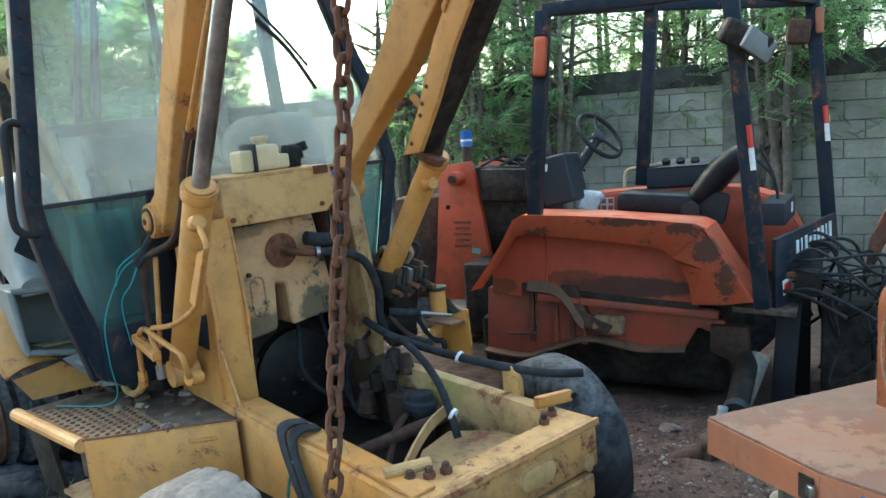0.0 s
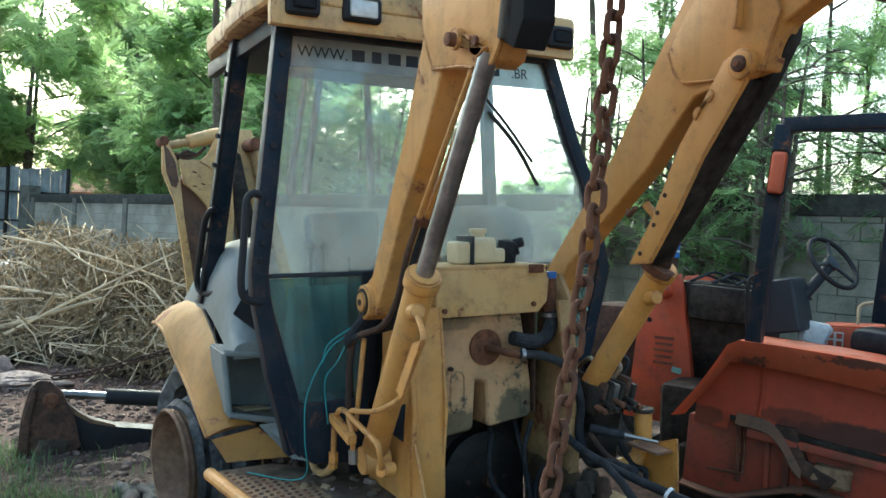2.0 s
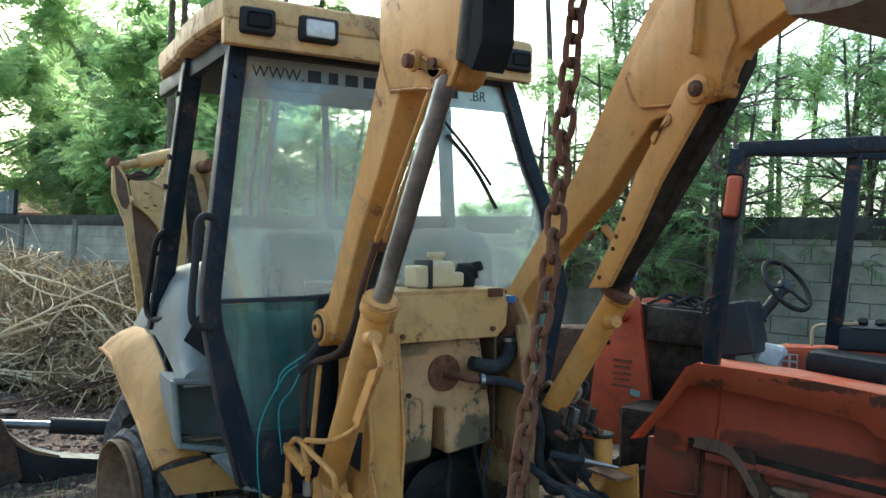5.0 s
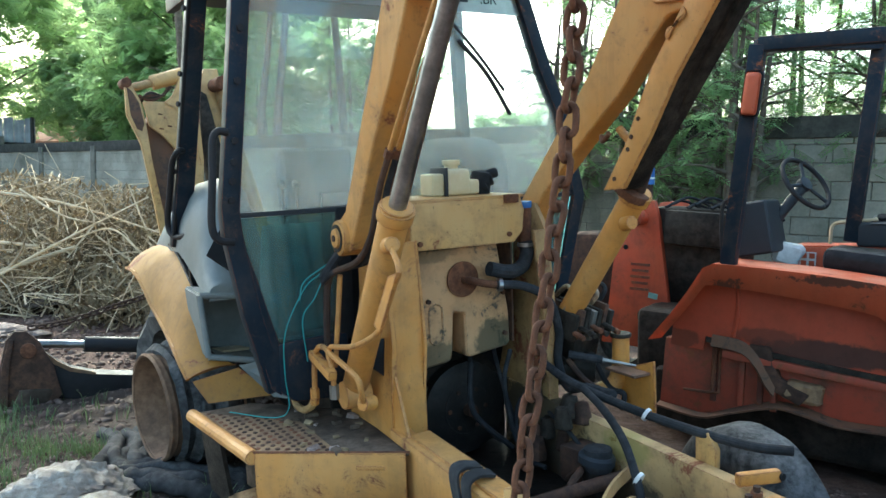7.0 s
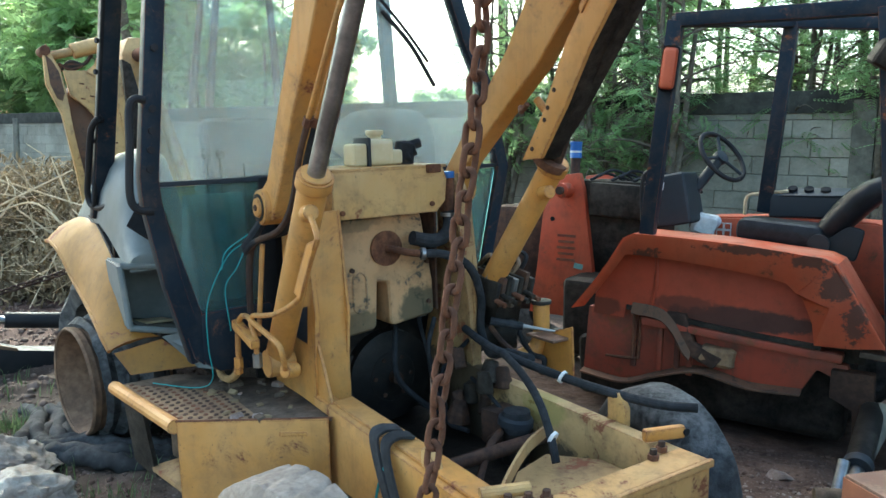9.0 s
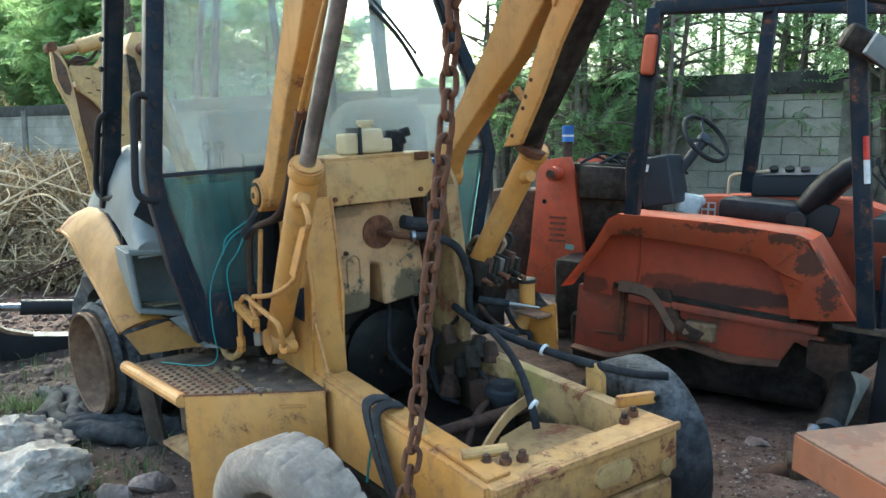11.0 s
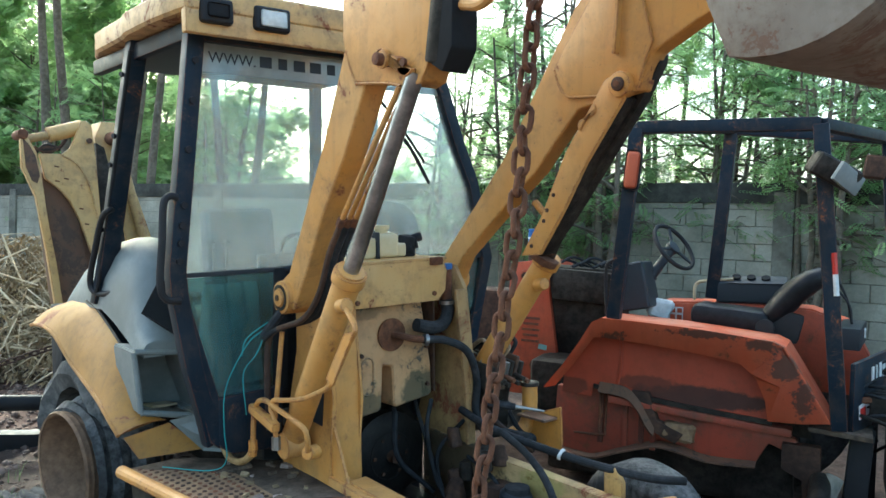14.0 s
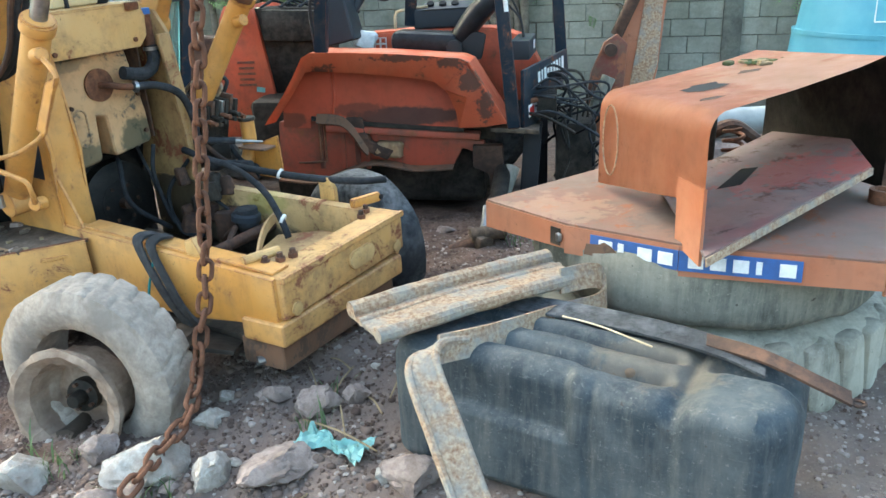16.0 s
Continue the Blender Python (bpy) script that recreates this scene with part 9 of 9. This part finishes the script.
# ---------------------------------------------------------------- trees
def tree_mesh(seed, height, spread, trunks, sprays, leaf_len, leaf_w, pairs, crown_from, droop, fluff=0.0, sparse=1.0):
    """Trunk lines and leaf sprays of one tree: two meshes."""
    r = random.Random(seed)
    wood = bmesh.new()
    tips = []
    for k in range(trunks):
        a = math.tau * k / trunks + r.uniform(-0.4, 0.4)
        lean = r.uniform(0.15, 0.5) * spread * 0.5
        base = Vector((0.12 * math.cos(a) * (trunks > 1), 0.12 * math.sin(a) * (trunks > 1), -0.1))
        top = Vector((math.cos(a) * lean, math.sin(a) * lean, height * r.uniform(0.8, 1.0)))
        mid = base.lerp(top, 0.5) + Vector((r.gauss(0, 0.18), r.gauss(0, 0.18), 0))
        rad = 0.055 + 0.05 * height / 8 / max(1, trunks ** 0.5)
        pts = [base, base.lerp(mid, 0.5) + Vector((r.gauss(0, 0.06), r.gauss(0, 0.06), 0)), mid, mid.lerp(top, 0.5), top]
        tube(pts, rad, 7, 4, wood, taper=0.012)
        line = smooth_line(pts, 8)
        for j in range(9):
            f = crown_from + (1 - crown_from) * (j + r.random()) / 9.5
            o = line[min(len(line) - 1, int(f * (len(line) - 1)))]
            b = r.uniform(0, 6.28)
            L = spread * r.uniform(0.25, 0.62) * (1.15 - 0.6 * f)
            e = Vector((math.cos(b), math.sin(b), r.uniform(0.1, 0.75)))
            q = [o, o + e * L * 0.5, o + e * L + Vector((0, 0, -0.12 * L * droop))]
            tube(q, 0.018 + 0.012 * (1 - f), 5, 3, wood, taper=0.005)
            for s in range(4):
                c = q[1].lerp(q[2], r.random())
                b2 = r.uniform(0, 6.28)
                e2 = Vector((math.cos(b2), math.sin(b2), r.uniform(-0.2, 0.6))) * L * r.uniform(0.25, 0.5)
                tube([c, c + e2 * 0.5, c + e2 + Vector((0, 0, -0.08 * droop))], 0.007, 4, 2, wood, taper=0.003)
                tips.append((c, c + e2))
            tips.append((q[1], q[2]))
    tips = [q for q in tips if r.random() < sparse]
    verts, faces = [], []
    for _ in range(sprays):
        a, b = r.choice(tips)
        o = a.lerp(b, r.uniform(0.1, 1.15)) + Vector((r.gauss(0, 0.10 + 0.14 * fluff), r.gauss(0, 0.10 + 0.14 * fluff), r.gauss(0, 0.08 + 0.20 * fluff)))
        t = r.uniform(0, 6.28)
        d = Vector((math.cos(t), math.sin(t), r.uniform(-0.5 - 0.5 * fluff, 0.35 + 0.5 * fluff) - 0.25 * droop)).normalized()
        side = d.cross(Vector((0, 0, 1))).normalized()
        side = (side + Vector((0, 0, r.gauss(0, 0.35 + 0.8 * fluff)))).normalized()
        L = leaf_len * r.uniform(0.7, 1.25) * pairs * 0.42
        for i in range(pairs):
            c = o + d * L * (i + 0.6) / pairs - Vector((0, 0, droop * 0.10 * L * (i / pairs) ** 2))
            for s in (-1, 1):
                u = (side * s + d * 0.45 + Vector((0, 0, -0.12 * droop))).normalized() * leaf_len * (1 - 0.35 * abs(2 * i / pairs - 0.8))
                w = d * leaf_w
                k = len(verts)
                verts += [tuple(c), tuple(c + u * 0.5 + w), tuple(c + u), tuple(c + u * 0.5 - w)]
                faces.append((k, k + 1, k + 2, k + 3))
    leaves = bpy.data.meshes.new("crown")
    leaves.from_pydata(verts, [], faces)
    return wood, leaves


def plant_tree(name, seed, at, label, leaf, **kw):
    t = thing(name, Matrix.Translation(at), label, "tree", "trees along the wall")
    wood, leaves = tree_mesh(seed, **kw)
    part("trunk", wood, BARK, t, "", 60)
    leaves.materials.append(leaf)
    c = new("crown", leaves)
    c.parent = t
    return t


def behind(s, d):
    """A place s metres along the wall's line from its left end, d metres behind it (minus: before it)."""
    n = Vector((-wall_dir.y, wall_dir.x, 0))
    return WALL_A + wall_dir * s + n * d


SLIM = dict(height=6.4, spread=3.2, trunks=4, sprays=1500, sparse=0.42, leaf_len=0.09, leaf_w=0.016, pairs=8, crown_from=0.32, droop=0.9, fluff=0.45)
BROAD = dict(height=8.0, spread=5.6, trunks=3, sprays=4200, leaf_len=0.145, leaf_w=0.034, pairs=7, crown_from=0.22, droop=0.5, fluff=0.75)
LOW = dict(height=4.6, spread=2.0, trunks=6, sprays=620, sparse=0.6, leaf_len=0.075, leaf_w=0.012, pairs=8, crown_from=0.38, droop=1.2)
slim_a = plant_tree("slim_tree", 1, behind(20.6, 1.0), "slender feathery tree behind the wall", LEAF_A, **SLIM)
slim_b = plant_tree("slim_tree", 2, behind(24.2, 1.4), "slender feathery tree behind the wall", LEAF_A, **SLIM)
broad_a = plant_tree("broad_tree", 3, behind(8.0, 4.5), "dense broad green tree behind the wall", LEAF_B, **BROAD)
broad_b = plant_tree("broad_tree", 4, Vector((-16.8, 22.5, 0)), "dense dark green tree by the fence", LEAF_D, **BROAD)
low_a = plant_tree("low_tree", 6, behind(22.3, -0.55), "thin many-stemmed bush growing at the wall", LEAF_A, **LOW)
low_b = plant_tree("low_tree", 7, behind(26.2, -0.5), "thin many-stemmed bush growing at the wall", LEAF_A, **LOW)
# Added trees whose crowns stay out of view and shade the yard.
SHADE_TREE = dict(height=12.5, spread=6.0, trunks=2, sprays=3400, leaf_len=0.12, leaf_w=0.024, pairs=8, crown_from=0.66, droop=0.8, fluff=0.6)
shade_tree_a = plant_tree("shade_tree", 8, Vector((-5.6, 14.6, 0)), "tall tree added behind the wall, its unseen crown shading the yard", LEAF_A, **SHADE_TREE)
for p, k, sc in ((Vector((-7.0, 14.0, 0)), 140, 0.95), (Vector((-1.2, 13.6, 0)), 40, 0.9), (Vector((-9.6, 15.2, 0)), 320, 1.2)):
    c = copy_thing(shade_tree_a, Matrix.Translation(p) @ pose(0, 0, 0, 0, 0, k))
    c.scale = (sc, sc, sc)
for src, s, d, k, sc in ((slim_a, 13.0, 2.5, 80, 0.95), (slim_b, 22.4, 2.2, 300, 1.0), 
                         (slim_b, 31.5, 2.0, 15, 0.95), (slim_a, 33.5, 2.4, 60, 1.0), (slim_a, 11.2, 1.2, 190, 0.8)):
    c = copy_thing(src, Matrix.Translation(behind(s, d)) @ pose(0, 0, 0, 0, 0, k))
    c.scale = (sc, sc, sc)
for src, p, k, sc in ((broad_a, Vector((-15.5, 27.0, 0)), 70, 1.5), (broad_b, Vector((-30.0, 40.0, 0)), 160, 2.2), (broad_a, Vector((-22.5, 22.5, 0)), 210, 1.6), (broad_b, Vector((-24.0, 21.0, 0)), 300, 1.0), (broad_a, Vector((-13.0, 20.5, 0)), 20, 1.0),
                      (broad_b, behind(26.0, 16.0), 110, 0.62), (broad_a, Vector((-4.6, 25.0, 0)), 200, 0.50), (broad_b, Vector((-9.5, 25.0, 0)), 45, 0.85), (broad_b, Vector((-1.2, 24.0, 0)), 30, 0.52), (broad_a, Vector((1.8, 24.5, 0)), 120, 0.45), (broad_a, behind(37.0, 4.0), 130, 1.0), (broad_b, Vector((-27.0, 15.0, 0)), 20, 1.0)):
    c = copy_thing(src, Matrix.Translation(p) @ pose(0, 0, 0, 0, 0, k))
    c.scale = (sc, sc, sc)
for src, s, d, k, sc in ((low_a, 20.2, -0.5, 60, 0.9), (low_b, 23.6, 0.9, 200, 1.05), (low_a, 28.4, -0.4, 330, 0.9), (low_a, 25.2, 0.9, 15, 1.2), (low_b, 21.4, 0.8, 250, 1.2), 
                         (low_a, 9.0, 1.0, 70, 1.1), (low_b, 24.7, -0.35, 20, 0.95), (low_b, 21.2, -0.4, 270, 0.95)):
    c = copy_thing(src, Matrix.Translation(behind(s, d)) @ pose(0, 0, 0, 0, 0, k))
    c.scale = (sc, sc, sc)


# ---------------------------------------------------------------- beyond the wall
def sheet_fence():
    f = thing("metal_sheet_fence", pose(-25.5, 18.0, 0, 0, 0, 18), "grey upright metal sheet fence", "fence", kind="structure")
    for k in range(24):
        part("fence_sheet", prism([(0.32 * k, 0.0), (0.32 * k + 0.08, 0.03), (0.32 * k + 0.16, 0.0), (0.32 * k + 0.24, 0.03), (0.32 * k + 0.305, 0.0), (0.32 * k + 0.305, 0.012), (0.32 * k + 0.24, 0.042), (0.32 * k + 0.16, 0.012), (0.32 * k + 0.08, 0.042), (0.32 * k, 0.012)], "z", 0.0, 3.35 + 0.04 * math.sin(k * 2.2), 0), ZINC, f)
    for z in (0.9, 1.7, 2.6):
        part("fence_rail", box((3.8, -0.05, z), (7.6, 0.05, 0.06), bev=0.006), GREASE_SHADE, f)
    for k in range(5):
        part("fence_post", box((1.85 * k + 0.2, -0.06, 1.7), (0.08, 0.08, 3.4), bev=0.008), GREASE_SHADE, f)


def house(at, yaw, w, d, h, roof_h, label, roof, roof_label):
    t = thing("house", Matrix.Translation(at) @ pose(0, 0, 0, 0, 0, yaw), label, "house")
    part("wall", box((0, 0, h / 2), (w, d, h), bev=0.01), HOUSEW, t)
    part("roof", prism([(-d / 2 - 0.5, h), (0, h + roof_h), (d / 2 + 0.5, h), (d / 2 + 0.5, h + 0.12), (0, h + roof_h + 0.14), (-d / 2 - 0.5, h + 0.12)], "x", -w / 2 - 0.4, w / 2 + 0.4, 0.01), roof, t, roof_label)
    for k in range(3):
        x = -w / 2 + w * (k + 0.5) / 3
        q = part("window", box((x, -d / 2 - 0.02, h * 0.58), (1.1, 0.06, 1.0), bev=0.01), DPLAST, t)
        part("window_frame", box((x, -d / 2 - 0.05, h * 0.58), (0.06, 0.06, 1.0), bev=0.006), WHITE, q)
        part("sill", box((x, -d / 2 - 0.07, h * 0.58 - 0.54), (1.3, 0.14, 0.08), bev=0.01), HOUSEW, q)


sheet_fence()
house(Vector((-24.0, 31.0, 0)), -15, 9.0, 6.0, 2.9, 1.1, "low cream house with a clay tile roof", TILE, "clay tile roof")
house(Vector((7.5, 21.0, 0)), -25, 9.0, 6.0, 3.0, 1.2, "pale house behind the wall", HOUSEW, "pale sheet roof")
house(Vector((18.0, 17.0, 0)), -40, 8.0, 6.0, 3.0, 1.2, "pale house behind the wall trees", HOUSEW, "pale sheet roof")
house(Vector((-3.0, 27.0, 0)), -20, 8.0, 6.0, 3.0, 1.0, "pale grey house in the distance", HOUSEW, "pale sheet roof")
pole = thing("utility_pole", pose(-16.5, 22.8, 0), "grey concrete utility pole", "pole")
part("pole_shaft", cyl((0, 0, 0), (0, 0, 7.5), 0.15, 0.10, 14), HOUSEW, pole)
part("cross_arm", box((0, 0, 7.1), (1.4, 0.1, 0.1), bev=0.01), HOUSEW, pole)
tarp = thing("tarpaulin_heap", pose(-12.2, 11.4, 0), "heap under a blue and white tarpaulin", "tarpaulin")
part("blue_cover", roughen(box((0, 0, 0.45), (2.2, 1.0, 0.95), (0, 0, 25), 0.15, 4), 0.10, 2), BLUE_TANK, tarp)
part("white_cover", roughen(box((0.1, 0, 0.95), (2.3, 1.1, 0.10), (0, 2, 25), 0.04, 3), 0.05, 2), WHITE, tarp)


# ---------------------------------------------------------------- block courses and wall posts
def block_wall():
    course, pitch = 0.2, 0.4
    nearest = 0
    rest_v, rest_f = [], []
    meshes = []
    for k in range(4):
        bm = box((0, 0, 0), (0.393, 0.03, 0.193), bev=0.005, seg=1)
        r = random.Random(k)
        for v in bm.verts:
            v.co += Vector((r.gauss(0, 0.0015), r.gauss(0, 0.001), r.gauss(0, 0.0015)))
        me = bpy.data.meshes.new("block")
        bm.to_mesh(me)
        bm.free()
        me.materials.append(BLOCK)
        meshes.append(me)
    for row in range(12):
        n = int(wall_len / pitch)
        for i in range(n):
            s = (i + 0.5 + 0.5 * (row % 2)) * pitch
            z = 0.02 + course * (row + 0.5)
            if s > wall_len - 0.2:
                continue
            out = 0.012 + 0.004 * noise.noise(Vector((s * 3, z * 5, 0)))
            if 22.8 < s < 27.6 and row >= 3 and nearest < 300 or 27.6 <= s < 30.4 and row >= 4 and nearest < 300:
                ob = new("block", meshes[(i * 7 + row * 3) % 4])
                ob.parent = wall_ob
                ob.matrix_local = pose(s, out, z, 0, 0, 0)
                nearest += 1
            else:
                c = Vector((s, out, z))
                b = len(rest_v)
                rest_v += [(c.x + a * 0.1965, c.y + d * 0.015, c.z + e * 0.0965) for a in (-1, 1) for d in (-1, 1) for e in (-1, 1)]
                rest_f += [tuple(b + q for q in f) for f in ((0, 1, 3, 2), (4, 6, 7, 5), (0, 4, 5, 1), (2, 3, 7, 6), (0, 2, 6, 4), (1, 5, 7, 3))]
    me = bpy.data.meshes.new("block_courses")
    me.from_pydata(rest_v, [], rest_f)
    me.materials.append(BLOCK)
    ob = new("block_courses", me)
    ob.parent = wall_ob
    tagged(ob, "grey concrete block courses", kind="stuff")
    for k in range(12):
        part("wall_post", box((0.3 + 3.0 * k, 0.05, WALL_H / 2 - 0.02), (0.22, 0.20, WALL_H - 0.02), bev=0.012), MORTAR, wall_ob)
    part("end_post", box((-0.3, 0.1, 1.4), (0.7, 0.35, 2.8), bev=0.02), MORTAR, wall_ob, "grey rendered end pier")


block_wall()
